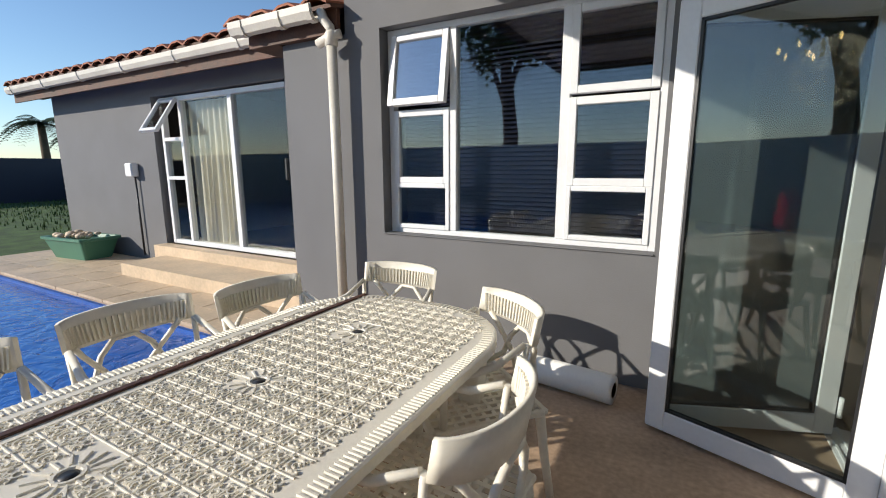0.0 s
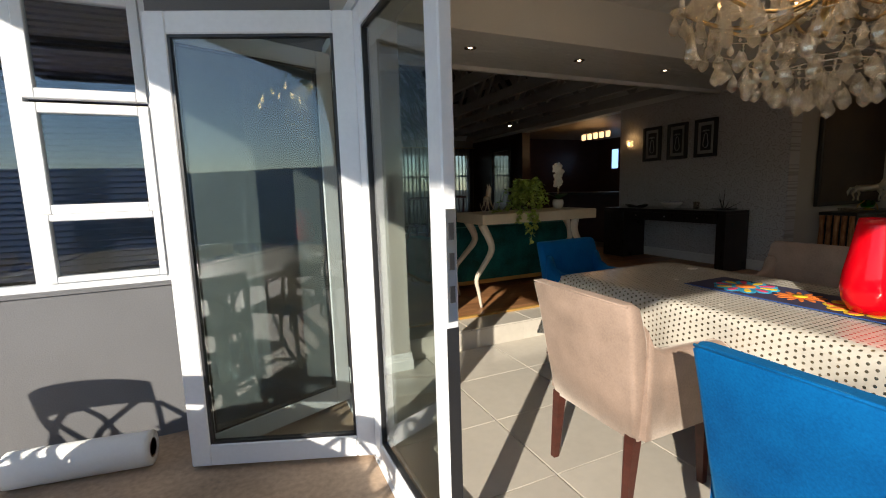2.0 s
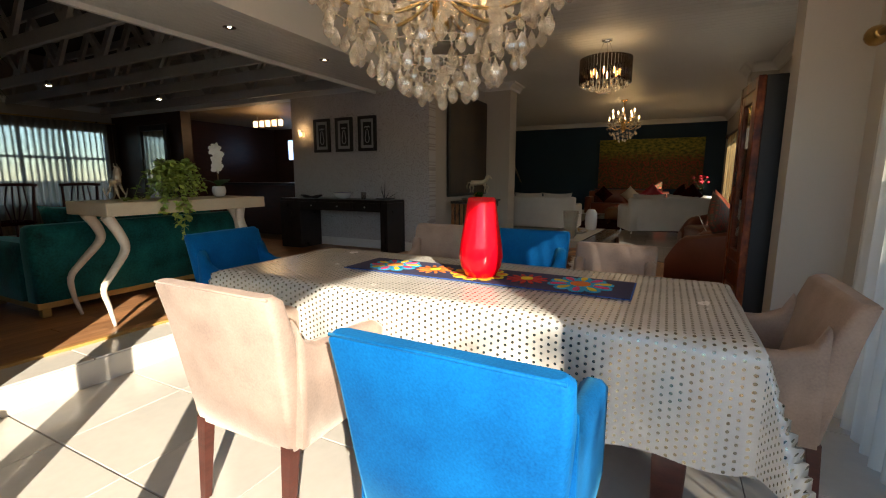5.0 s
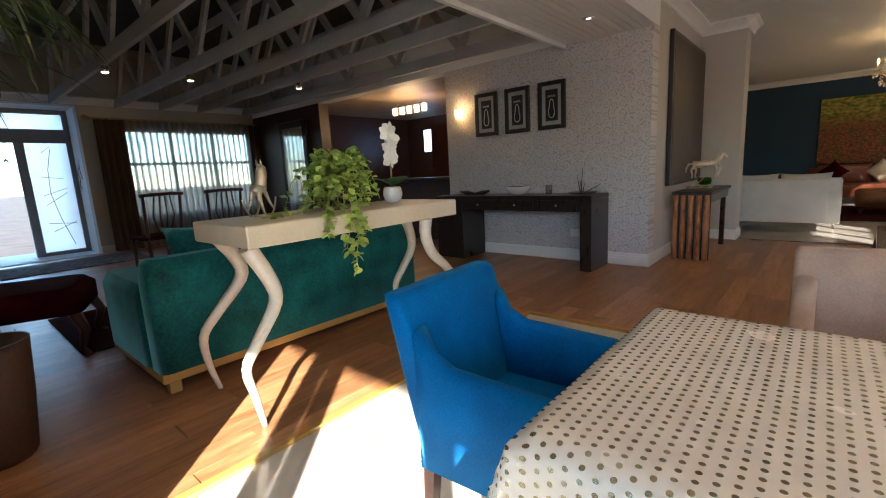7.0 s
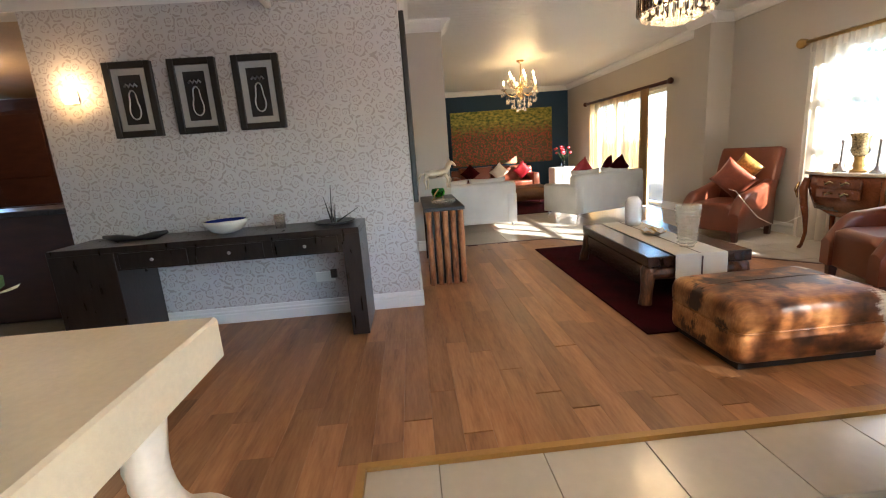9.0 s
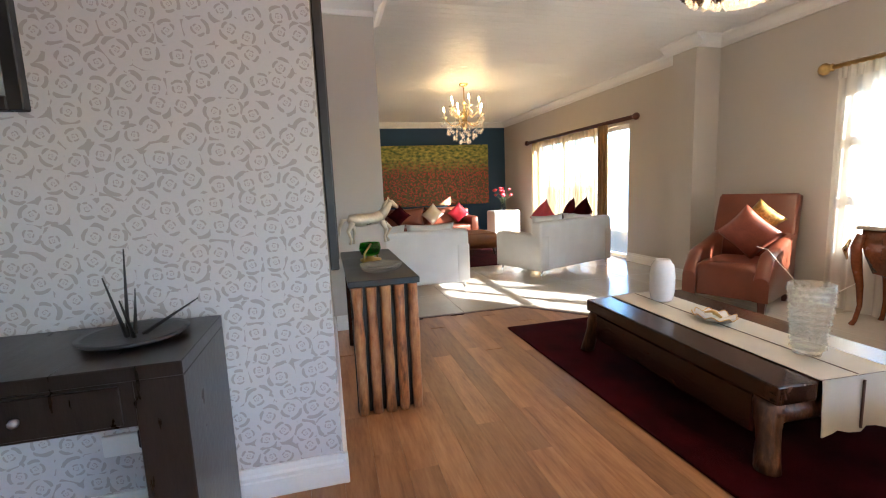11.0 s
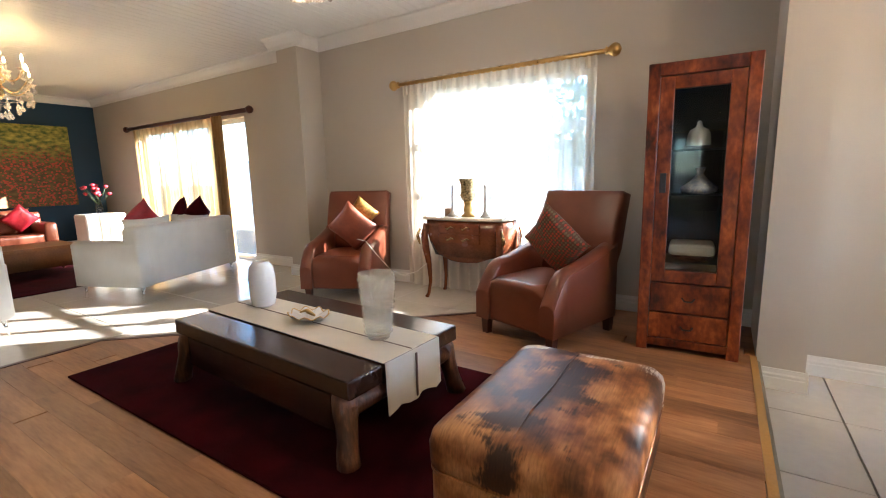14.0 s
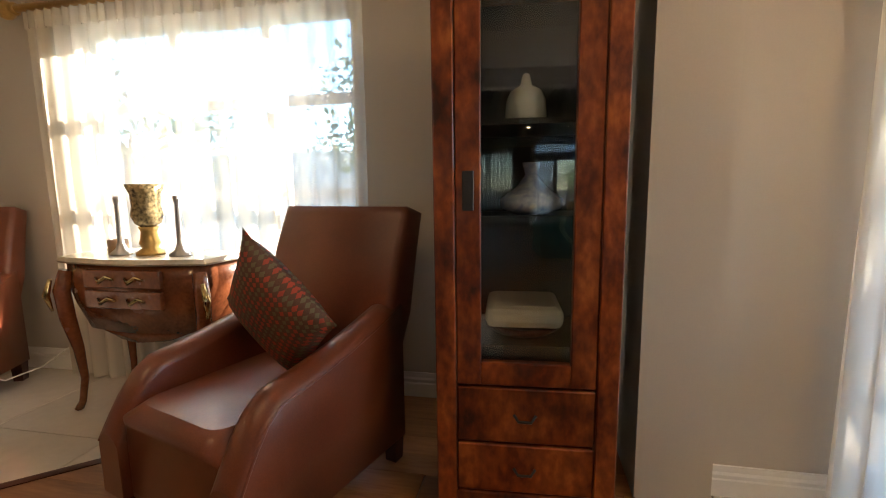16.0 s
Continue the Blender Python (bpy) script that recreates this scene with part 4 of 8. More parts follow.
grid_window("window_2", pose(6.50, -0.42, 0.75), 1.65, 1.45, (0.53, 1.10), (0.50, 1.0), "white lounge window behind ivory sheers")
grid_window("window_3", pose(2.35, -0.12, 0.05), 2.05, 1.97, (0.68, 1.37), (1.30,), "white dining window behind sheers")
grid_window("door_4", pose(11.15, -0.42, Z), 3.05, 2.04, (1.0, 2.0), (), "white sliding door to the garden, partly open", 0.06, "sliding door")
grid_window("window_4", pose(4.85, 12.1, 0.72), 2.25, 1.56, (0.75, 1.5), (0.95,), "white hall window with burglar bars")
FROST = surf("frosted_glass", (0.80, 0.84, 0.88), 0.6, var=0.03)
FROST.node_tree.nodes["Principled BSDF"].inputs["Transmission Weight"].default_value = 0.75
d3 = tagged(thing("door_3", pose(2.85, 12.78, Z), "open front door with a frosted twig patterned sidelight and fanlight", "door"), kind="structure")
bm = bmesh.new()
for b in ((0, 0.07, 0, 2.44), (1.33, 1.40, 0, 2.44), (0.07, 1.33, 2.37, 2.44), (0.66, 0.78, 0, 1.90), (0.07, 1.33, 1.90, 2.12), (0.78, 1.33, 0, 0.06)):
    box(bm, b[0], b[1], -0.05, 0.05, b[2], b[3], 0.004)
part("door_frame", bm, surf("grey_door_paint", (0.30, 0.31, 0.33), 0.5), d3, "grey painted frame")
part("sidelight", slab(0.78, 1.33, -0.004, 0.004, 0.06, 1.90), FROST, d3, "frosted glass sidelight")
part("fanlight", slab(0.07, 1.33, -0.004, 0.004, 2.12, 2.37), FROST, d3, "frosted glass fanlight")
part("etched_twig", tube([(1.10, -0.012, 1.80), (1.02, -0.012, 1.45), (1.00, -0.012, 1.05), (1.08, -0.012, 0.60), (1.20, -0.012, 0.15)], 0.005, 5), BLACK, d3, "dark etched branch")
for z, x0, x1, dz in ((1.74, 0.98, 1.10, 0.10), (1.34, 0.92, 1.20, -0.04), (1.02, 0.90, 1.24, 0.12), (0.86, 0.92, 1.22, 0.20), (0.55, 0.90, 1.28, -0.03), (0.40, 0.94, 1.28, 0.16)):
    part("etched_twig", tube([(x0, -0.012, z), (x1, -0.012, z + dz)], 0.004, 5), BLACK, d3)
wallbox("porch_reveal", [(4.25, 4.31, 12.2, 13.6, 0, 2.7), (2.79, 2.85, 12.2, 13.6, 0, 2.7), (2.79, 4.31, 12.2, 13.0, 2.62, 2.7), (2.79, 4.31, 12.2, 13.6, -0.3, Z - 0.002)], WHITE, "white painted porch reveal round the front door", "wall")
for z, h in ((1.62, 0.34), (1.55, 0.20), (1.36, 0.16)):
    tagged(part("wall_ornament", loft([[(0.0 - 0.02 * math.sin(math.pi * u), w * math.cos(t), h * (u - 0.5) + 0.01 * math.sin(t)) for t in [2 * math.pi * q / 8 for q in range(8)]] for u, w in ((0.0, 0.006), (0.3, 0.035), (0.6, 0.04), (0.85, 0.022), (1.0, 0.004))]), BLACK, None, "", pose(4.242, 12.36 + 0.16 * (z < 1.6) , z)), "slim dark carved ornament hung on the porch wall", "ornament", "porch ornaments")


def rod(m, w, mat, r=0.02, label="gilt curtain pole with ball finials"):
    d = thing("curtain_pole", m, label, "curtain pole")
    part("pole", tube([(0, 0, 0), (w, 0, 0)], r, 12), mat, d)
    for x in (0, w):
        s = -1 if x == 0 else 1
        part("finial", lathe([(0.02, 0), (0.034, 0.01), (0.024, 0.022), (0.03, 0.03), (0.05, 0.06), (0.052, 0.078), (0.038, 0.105), (0.012, 0.118)], 14, m=pose(x, 0, 0, 0, 90 * s, 0)), mat, d)
        part("bracket", tube([(x - s * 0.12, 0, 0), (x - s * 0.12, -0.10, 0)], 0.012, 8), mat, d)
    return d


rod(pose(6.36, -0.20, 2.265), 2.02, GOLD)
rod(pose(2.15, 0.10, 1.985), 2.48, GOLD)
rod(pose(10.95, -0.20, 2.27), 3.35, MAHOG, 0.03, "dark wooden curtain pole with ball finials")
rod(pose(4.4, 11.92, 2.42), 3.0, GOLD, 0.016, "slim brass hall curtain rail")
curtain("lounge_sheer", pose(6.42, -0.21, 2.245), 1.92, 2.05, 17, 0.028, SHEER, 5, "ivory sheer curtain with a gathered heading", 0.14)
curtain("dining_sheer", pose(2.2, 0.09, 1.965), 2.33, 1.95, 20, 0.03, WHITESHEER, 6, "white sheer curtain hanging to the tiles", 0.12)
curtain("gold_curtain", pose(11.68, -0.2, 2.24), 2.45, 2.05, 18, 0.04, GOLDSHEER, 7, "golden sheer curtain at the garden door")
curtain("gathered_curtain", pose(11.46, -0.16, 2.24), 0.26, 2.04, 4, 0.06, surf("gold_drape", (0.34, 0.20, 0.07), 0.8), 8, "gold curtain bunched beside the open door")
curtain("hall_sheer", pose(4.75, 11.88, 2.40), 2.5, 2.2, 22, 0.03, HALLSHEER, 9, "pale striped sheer in the hall window")
curtain("hall_curtain", pose(4.42, 11.86, 2.40), 0.42, 2.2, 4, 0.05, surf("brown_drape", (0.10, 0.06, 0.035), 0.8), 10, "brown curtain bunched at the hall window")
curtain("hall_curtain", pose(7.0, 11.86, 2.40), 0.3, 2.2, 3, 0.05, surf("brown_drape_b", (0.10, 0.06, 0.035), 0.8), 11, "brown curtain bunched at the hall window edge")

# ---- hall trusses ----
def truss(x):
    t = thing("roof_truss", pose(x, 0, 0), "white painted timber roof truss with diagonal webs", "truss", "roof trusses")
    part("bottom_chord", slab(-0.025, 0.025, 5.0, 12.0, 2.60, 2.74, 0.004), BEAM, t)
    part("top_chord", slab(-0.025, 0.025, 5.0, 12.0, 3.42, 3.54, 0.004), BEAM, t)
    y = 5.15
    k = 0
    while y < 11.6:
        a, b = ((y, 2.74), (y + 0.55, 3.42)) if k % 2 == 0 else ((y, 3.42), (y + 0.55, 2.74))
        dx, dz = b[0] - a[0], b[1] - a[1]
        L = math.hypot(dx, dz)
        part("web", slab(-0.022, 0.022, 0, L, -0.045, 0.045), BEAM, t, "", pose(0, a[0], a[1]) @ pose(0, 0, 0, math.degrees(math.atan2(dz, dx)), 0, 0))
        y += 0.55
        k += 1
    return t


first = truss(3.1)
for x in (3.95, 4.80, 5.47, 6.13, 7.0):
    copy_thing(first, pose(x, 0, 0))


# ---- dining ----
def dining_chair(m, mat, label, wood):
    """Tub chair facing +x; its back stands at x = 0."""
    c = thing("dining_chair", m, label, "chair", "dining chairs")
    W, D = 0.57, 0.56
    # back: a slightly raked, bowed panel
    secs = []
    for z, x, hw, th in ((0.325, 0.066, W / 2 - 0.034, 0.09), (0.55, 0.03, W / 2 - 0.015, 0.09), (0.75, 0.0, W / 2, 0.085), (0.88, -0.03, W / 2 + 0.004, 0.07), (0.90, -0.028, W / 2 - 0.01, 0.045)):
        secs.append([(x + px, py, pz) for px, py, pz in rounded(0, th, -hw, hw, 0.02, z, 3)])
    part("backrest", loft(secs), mat, c)
    part("backrest_piping", tube([(-0.025, -W / 2 + 0.005, 0.893), (-0.028, 0, 0.897), (-0.025, W / 2 - 0.005, 0.893)], 0.005, 6), mat, c)
    part("seat", loft([rounded(0.09, D, -W / 2 + 0.03, W / 2 - 0.03, 0.03, z, 4) for z in (0.33, 0.345, 0.44)] + [rounded(0.06, D - 0.02, -W / 2 + 0.08, W / 2 - 0.08, 0.03, 0.475, 4)]), mat, c)
    for s in (-1, 1):
        y0, y1 = (s * W / 2 - s * 0.075, s * W / 2)
        lo, hi = min(y0, y1), max(y0, y1)
        secs = []
        for x, top in ((0.085, 0.80), (0.12, 0.725), (0.20, 0.685), (0.40, 0.675), (0.53, 0.668), (D + 0.02, 0.645)):
            secs.append([(x, lo, 0.34), (x, hi, 0.34), (x, hi, top - 0.02), (x, hi - 0.02, top), (x, lo + 0.02, top), (x, lo, top - 0.02)])
        part("armrest", loft(secs), mat, c)
    for x, y in ((0.085, -W / 2 + 0.06), (0.085, W / 2 - 0.06), (D - 0.06, -W / 2 + 0.06), (D - 0.06, W / 2 - 0.06)):
        rake = -0.03 if x < 0.2 else 0.015
        part("leg", loft([[(x + rake * (1 - z / 0.34) + px * (0.014 + 0.009 * z / 0.34), y + py * (0.014 + 0.009 * z / 0.34), z) for px, py in ((-1, -1), (1, -1), (1, 1), (-1, 1))] for z in (0, 0.34)], smooth=False), wood, c, "dark mahogany leg")
    return c


BEI, BLU = "beige suede tub dining chair with mahogany legs", "bright blue velvet tub dining chair with mahogany legs"
beige = dining_chair(pose(2.50, 2.33, 0), BEIGE, BEI, MAHOG)
blue = dining_chair(pose(2.36, 1.41, 0, 0, 0, -1), BLUE, BLU, MAHOG)
copy_thing(beige, pose(4.68, 2.51, 0, 0, 0, 180))
copy_thing(blue, pose(4.64, 1.86, 0, 0, 0, 180))
copy_thing(beige, pose(4.83, 1.29, 0, 0, 0, 180) @ Matrix.Diagonal((1, 0.92, 0.90, 1)))
copy_thing(blue, pose(3.605, 3.745, 0, 0, 0, -86))
copy_thing(beige, pose(3.70, 0.38, 0, 0, 0, 90) @ Matrix.Diagonal((1, 1, 0.95, 1)))

table = thing("dining_table", pose(3.555, 1.925, 0), "large dining table with thick mahogany legs under a cloth", "table")
part("tabletop", slab(-0.44, 0.44, -1.18, 1.18, 0.72, 0.762, 0.006), MAHOG, table)
for x in (-0.36, 0.36):
    for y in (-1.0, 1.0):
        part("leg", loft([rounded(x - r, x + r, y - r, y + r, 0.012, z, 3) for r, z in ((0.045, 0), (0.055, 0.3), (0.06, 0.72))]), MAHOG, table)


def cloth_mesh(hx, hy, drop):
    """A tablecloth with sagging, folded sides and its own unwrapped grid."""
    rnd = random.Random(11)
    bm = bmesh.new()
    uvl = bm.loops.layers.uv.new("UVMap")
    nx, ny = 44, 88
    ex, ey = hx + drop, hy + drop
    rows, flat = [], {}
    for j in range(ny + 1):
        row = []
        for i in range(nx + 1):
            u, v = -ex + 2 * ex * i / nx, -ey + 2 * ey * j / ny
            ox, oy = max(0, abs(u) - hx), max(0, abs(v) - hy)
            sx, sy = (1 if u > 0 else -1), (1 if v > 0 else -1)
            d = max(ox, oy)
            x, y, z = u, v, 0.772 + 0.0015 * math.sin(9 * u + 2) * math.sin(5 * v)
            if d > 0:
                fold = 0.017 * math.sin((v if ox >= oy else u) * 17 + 1.3) * min(1, d / 0.2)
                corner = min(ox, oy)
                out = 0.02 + 0.09 * d * 0.35 + fold + corner * 0.25
                x = sx * (hx + out) if ox > 0 else u
                y = sy * (hy + out) if oy > 0 else v
                if ox > 0 and oy > 0:
                    x = sx * (hx + 0.02 + corner * 0.22 + (out * 0.4 if ox > oy else 0))
                    y = sy * (hy + 0.02 + corner * 0.22 + (out * 0.4 if oy > ox else 0))
                    d = max(ox, oy) * 0.96
                z = 0.772 - d + 0.006
            vert = bm.verts.new((x, y, z))
            flat[vert] = (u + 5, v + 5)
            row.append(vert)
        rows.append(row)
    for a, b in zip(rows, rows[1:]):
        for i in range(nx):
            f = bm.faces.new((a[i], a[i + 1], b[i + 1], b[i]))
            f.smooth = True
            for lp in f.loops:
                lp[uvl].uv = flat[lp.vert]
    return bm


tc = tagged(part("tablecloth", cloth_mesh(0.455, 1.20, 0.42), CLOTH, None, "", pose(3.555, 1.925, 0)), "cream tablecloth printed with shiny silver gold dots", "tablecloth")
# table runner with felt flowers
run = thing("table_runner", pose(3.60, 1.82, 0.778), "navy table runner with bright appliqued flowers on the cloth", "table runner")
NAVY = surf("navy_felt", (0.035, 0.03, 0.075), 0.9, var=0.15, scale=8, fine=200)
part("runner_cloth", slab(-0.16, 0.16, -0.72, 0.72, 0, 0.004), NAVY, run)
part("runner_border", slab(-0.166, 0.166, -0.726, 0.726, -0.001, 0.002), surf("blue_felt", (0.03, 0.10, 0.35), 0.9), run, "bright blue border")
FELT = {k: surf(k + "_felt", c, 0.9, var=0.1, fine=200) for k, c in dict(yellow=(0.75, 0.50, 0.02), pink=(0.65, 0.05, 0.14), orange=(0.75, 0.18, 0.02), sky=(0.02, 0.33, 0.55), red=(0.5, 0.03, 0.02)).items()}


def petals(n, r0, r1, w, z, off=0.0, keep=None):
    bm = bmesh.new()
    for k in range(n):
        if keep and not keep(k):
            continue
        a = 2 * math.pi * k / n + off
        pts = []
        for q in range(12):
            t = 2 * math.pi * q / 12
            rr, ss = (r0 + r1) / 2 + (r1 - r0) / 2 * math.cos(t), w * math.sin(t) * (0.75 + 0.35 * math.cos(t))
            pts.append((rr * math.cos(a) - ss * math.sin(a), rr * math.sin(a) + ss * math.cos(a)))
        lo = [bm.verts.new((x, y, z)) for x, y in pts]
        hi = [bm.verts.new((x, y, z + 0.003)) for x, y in pts]
        bm.faces.new(hi)
        for q in range(12):
            bm.faces.new((lo[q], lo[(q + 1) % 12], hi[(q + 1) % 12], hi[q]))
    return bm


for y, big in ((0.50, 1), (0.0, 1), (-0.50, 1), (0.25, 0), (-0.25, 0)):
    mm = pose(0, y, 0.004)
    if big:
        ring = "sky" if y else "yellow"
        part("flower_ground", petals(10, 0.03, 0.148, 0.042, 0), FELT[ring], run, "", mm)
        for q in range(10):
            part("petal", petals(10, 0.062, 0.136, 0.019, 0.003, 0, lambda k: k == q), FELT[("yellow" if y else "orange") if q % 2 == 0 else ("pink" if y else "red")], run, "", mm)
        part("flower_heart", lathe([(0.045, 0.003), (0.045, 0.007)], 14), FELT["orange"], run, "", mm)
    else:
        part("star_flower", petals(12, 0.0, 0.10, 0.012, 0), FELT["orange" if y > 0 else "red"], run, "", mm)
        part("flower_heart", lathe([(0.03, 0.003), (0.03, 0.007)], 14), FELT["yellow"], run, "", mm)
vase = tagged(part("red_vase", lathe([(0.055, 0), (0.075, 0.008), (0.098, 0.05), (0.108, 0.10), (0.102, 0.16), (0.085, 0.26), (0.07, 0.36), (0.066, 0.385), (0.062, 0.38), (0.066, 0.35), (0.08, 0.25), (0.095, 0.12), (0.05, 0.02)], 40), REDGLASS, None, "", pose(3.55, 1.79, 0.785)), "tall glossy red glass vase on the table runner", "vase")


# ---- lamps ----
def crystal_drop(s=1.0):
    bm = bmesh.new()
    for prof in ([(0.002, 0), (0.006, -0.006), (0.013, -0.020), (0.021, -0.040), (0.020, -0.052), (0.010, -0.064), (0.001, -0.070)],):
        lathe([(r * s, z * s) for r, z in prof], 6, bm)
    for f in bm.faces:
        f.smooth = False
    return bm


def chandelier(m, R, tiers, arms, label, drop=1.0):
    """A gilt crystal chandelier hanging from the ceiling; origin at the ceiling."""
    c = thing("chandelier", m, label, "chandelier")
    H = tiers["stem"]
    part("canopy", lathe([(0.07, 0), (0.068, -0.015), (0.03, -0.04), (0.01, -0.05)], 20), BRASS, c)
    part("stem", lathe([(0.009, 0), (0.009, -H * 0.4), (0.03, -H * 0.46), (0.014, -H * 0.52), (0.022, -H * 0.7), (0.045, -H * 0.8), (0.03, -H * 0.9), (0.05, -H), (0.01, -H - 0.06)], 16), BRASS, c)
    dropm = mesh_of("crystal", crystal_drop(drop), CRYSTAL)
    beadm = mesh_of("bead", lathe([(0.002, 0.008), (0.008, 0), (0.002, -0.008)], 6), CRYSTAL)
    rnd = random.Random(int(R * 100))
    for a in range(arms):
        t = 2 * math.pi * a / arms
        lev = 0.13 if a % 2 else 0.0
        r1 = R * (0.72 if a % 2 else 1.0)
        pts = []
        for k in range(9):
            u = k / 8
            rr, zz = 0.03 + (r1 - 0.03) * u, -H * 0.86 + lev - 0.10 * math.sin(math.pi * u) + 0.05 * u
            pts.append((rr * math.cos(t), rr * math.sin(t), zz))
        arm = part("arm", tube(pts, [0.009] * 9, 6), BRASS, c)
        ex, ey, ez = pts[-1]
        part("drip_pan", lathe([(0.01, -0.025), (0.04, -0.004), (0.056, 0.014), (0.050, 0.014), (0.012, 0.006)], 10, m=pose(ex, ey, ez)), CRYSTAL, arm)
        part("candle", lathe([(0.012, 0), (0.012, 0.088), (0.006, 0.09)], 8, m=pose(ex, ey, ez)), CERAMIC, arm)
        part("bulb", lathe([(0.006, 0.09), (0.013, 0.115), (0.008, 0.14), (0.001, 0.16)], 8, m=pose(ex, ey, ez)), BULB, arm, "glowing candle bulb")
        for k in range(3):
            b = t + (k - 1) * 0.24
            shared("crystal", dropm, c, pose(ex + 0.04 * math.cos(b * 5), ey + 0.04 * math.sin(b * 5), ez - 0.02 - 0.02 * k, 0, 0, rnd.uniform(0, 360)))
    for rr, z, n in tiers["rings"]:
        part("ring", tube([(rr * R * math.cos(2 * math.pi * k / 24), rr * R * math.sin(2 * math.pi * k / 24), z) for k in range(25)], 0.003, 5), CRYSTAL, c)
        for k in range(n):
            t = 2 * math.pi * (k + rnd.uniform(-0.2, 0.2)) / n
            x, y = rr * R * math.cos(t), rr * R * math.sin(t)
            shared("bead", beadm, c, pose(x, y, z - 0.01))
            shared("bead", beadm, c, pose(x, y, z - 0.028))
            shared("crystal", dropm, c, pose(x, y, z - 0.036 - rnd.uniform(0, 0.05), 0, 0, rnd.uniform(0, 360)))
    for k in range(tiers.get("fill", 0)):
        t, u = rnd.uniform(0, 6.283), rnd.random() ** 0.5
        x, y, z = u * R * math.cos(t), u * R * math.sin(t), -H * rnd.uniform(0.62, 0.98) - 0.10 * (1 - u)
        for q in range(rnd.randint(1, 3)):
            shared("bead", beadm, c, pose(x, y, z + 0.018 * q))
        shared("crystal", dropm, c, pose(x, y, z - 0.008, 0, 0, rnd.uniform(0, 360)) @ Matrix.Scale(rnd.uniform(0.6, 1.0), 4))
    return c


chandelier(pose(3.55, 2.02, CL), 0.56, {"stem": 0.95, "rings": [(0.92, -0.86, 26), (0.72, -0.98, 24), (0.5, -1.06, 20), (0.3, -1.12, 12), (0.86, -0.72, 22), (0.6, -0.66, 16), (0.12, -1.15, 5)], "fill": 150}, 18, "large crystal chandelier with candle bulbs over the dining table", 1.3)
chandelier(pose(12.0, 1.95, CL), 0.31, {"stem": 0.62, "rings": [(0.85, -0.60, 16), (0.55, -0.68, 12), (0.25, -0.74, 6)]}, 10, "smaller crystal chandelier lit in the far lounge")
for x, y, z, p in ((3.55, 2.02, 2.2, 4.5), (12.0, 1.95, 2.15, 0.45), (7.5, 1.78, 2.45, 1.0)):
    lamp("lamp_glow", "POINT", pose(x, y, z), p, size=0.3)

drum = thing("drum_pendant", pose(7.5, 1.78, CL), "dark drum pendant with smoked glass rods and crystal fringe", "pendant lamp")
part("canopy", lathe([(0.065, 0), (0.06, -0.02), (0.02, -0.03)], 18), CHROME, drum)
for k in range(3):
    t = 2 * math.pi * k / 3
    part("rod", tube([(0.03 * math.cos(t), 0.03 * math.sin(t), -0.02), (0.12 * math.cos(t), 0.12 * math.sin(t), -0.22)], 0.003, 5), CHROME, drum)
for z in (-0.22, -0.50):
    part("hoop", tube([(0.29 * math.cos(2 * math.pi * k / 32), 0.29 * math.sin(2 * math.pi * k / 32), z) for k in range(33)], 0.006, 5), CHROME, drum)
rodm = mesh_of("glass_rod", lathe([(0.017, -0.22), (0.017, -0.51)], 6), SMOKE)
drm = mesh_of("crystal", crystal_drop(0.8), CRYSTAL)
for k in range(46):
    t = 2 * math.pi * k / 46
    shared("glass_rod", rodm, drum, pose(0.29 * math.cos(t), 0.29 * math.sin(t), 0))
    if k % 2 == 0:
        for r, z in ((0.26, -0.50), (0.17, -0.53), (0.08, -0.56)):
            shared("crystal", drm, drum, pose(r * math.cos(t + r), r * math.sin(t + r), z))
for k in range(8):
    t = 2 * math.pi * k / 8
    part("bulb", lathe([(0.004, -0.42), (0.016, -0.39), (0.012, -0.36), (0.003, -0.34)], 8, m=pose(0.16 * math.cos(t), 0.16 * math.sin(t), 0)), BULB, drum)


def downlight(x, y, z, mat=DULLSPOT):
    d = thing("downlight", pose(x, y, z), "recessed chrome downlight in the white soffit", "downlight", "soffit downlights")
    part("bezel", lathe([(0.055, 0.0), (0.055, -0.006), (0.042, -0.009), (0.038, 0.0)], 20), CHROME, d)
    # flat black disc in place of a hollow, painting the dark inside
    part("recess", lathe([(0.038, -0.001), (0.036, -0.003)], 18), BLACK, d)
    part("lens", lathe([(0.018, -0.003), (0.012, -0.007)], 12), mat, d)
    return d


first = downlight(3.12, 4.42, 2.53)
for x in (4.31, 5.48, 6.50):
    copy_thing(first, pose(x, 4.42, 2.53))
for x, y in ((3.95, 8.82), (4.80, 8.76), (6.13, 8.48)):
    s = thing("spot_lamp", pose(x, y, 2.60), "small warm spotlight under a white truss", "spotlight", "hall spotlights")
    part("housing", lathe([(0.02, 0), (0.04, -0.02), (0.042, -0.07), (0.036, -0.075)], 14), CHROME, s)
    part("lens", lathe([(0.034, -0.076), (0.02, -0.082)], 12), SPOT, s)

# ---- console table with trailing plant and orchid ----
con = thing("console_table", pose(3.975, 4.818, Z), "ivory console table on pairs of wavy horn shaped legs", "console table")
part("tabletop", slab(-0.695, 0.695, -0.283, 0.283, 0.805, 0.904, 0.006), CONSOLE, con)
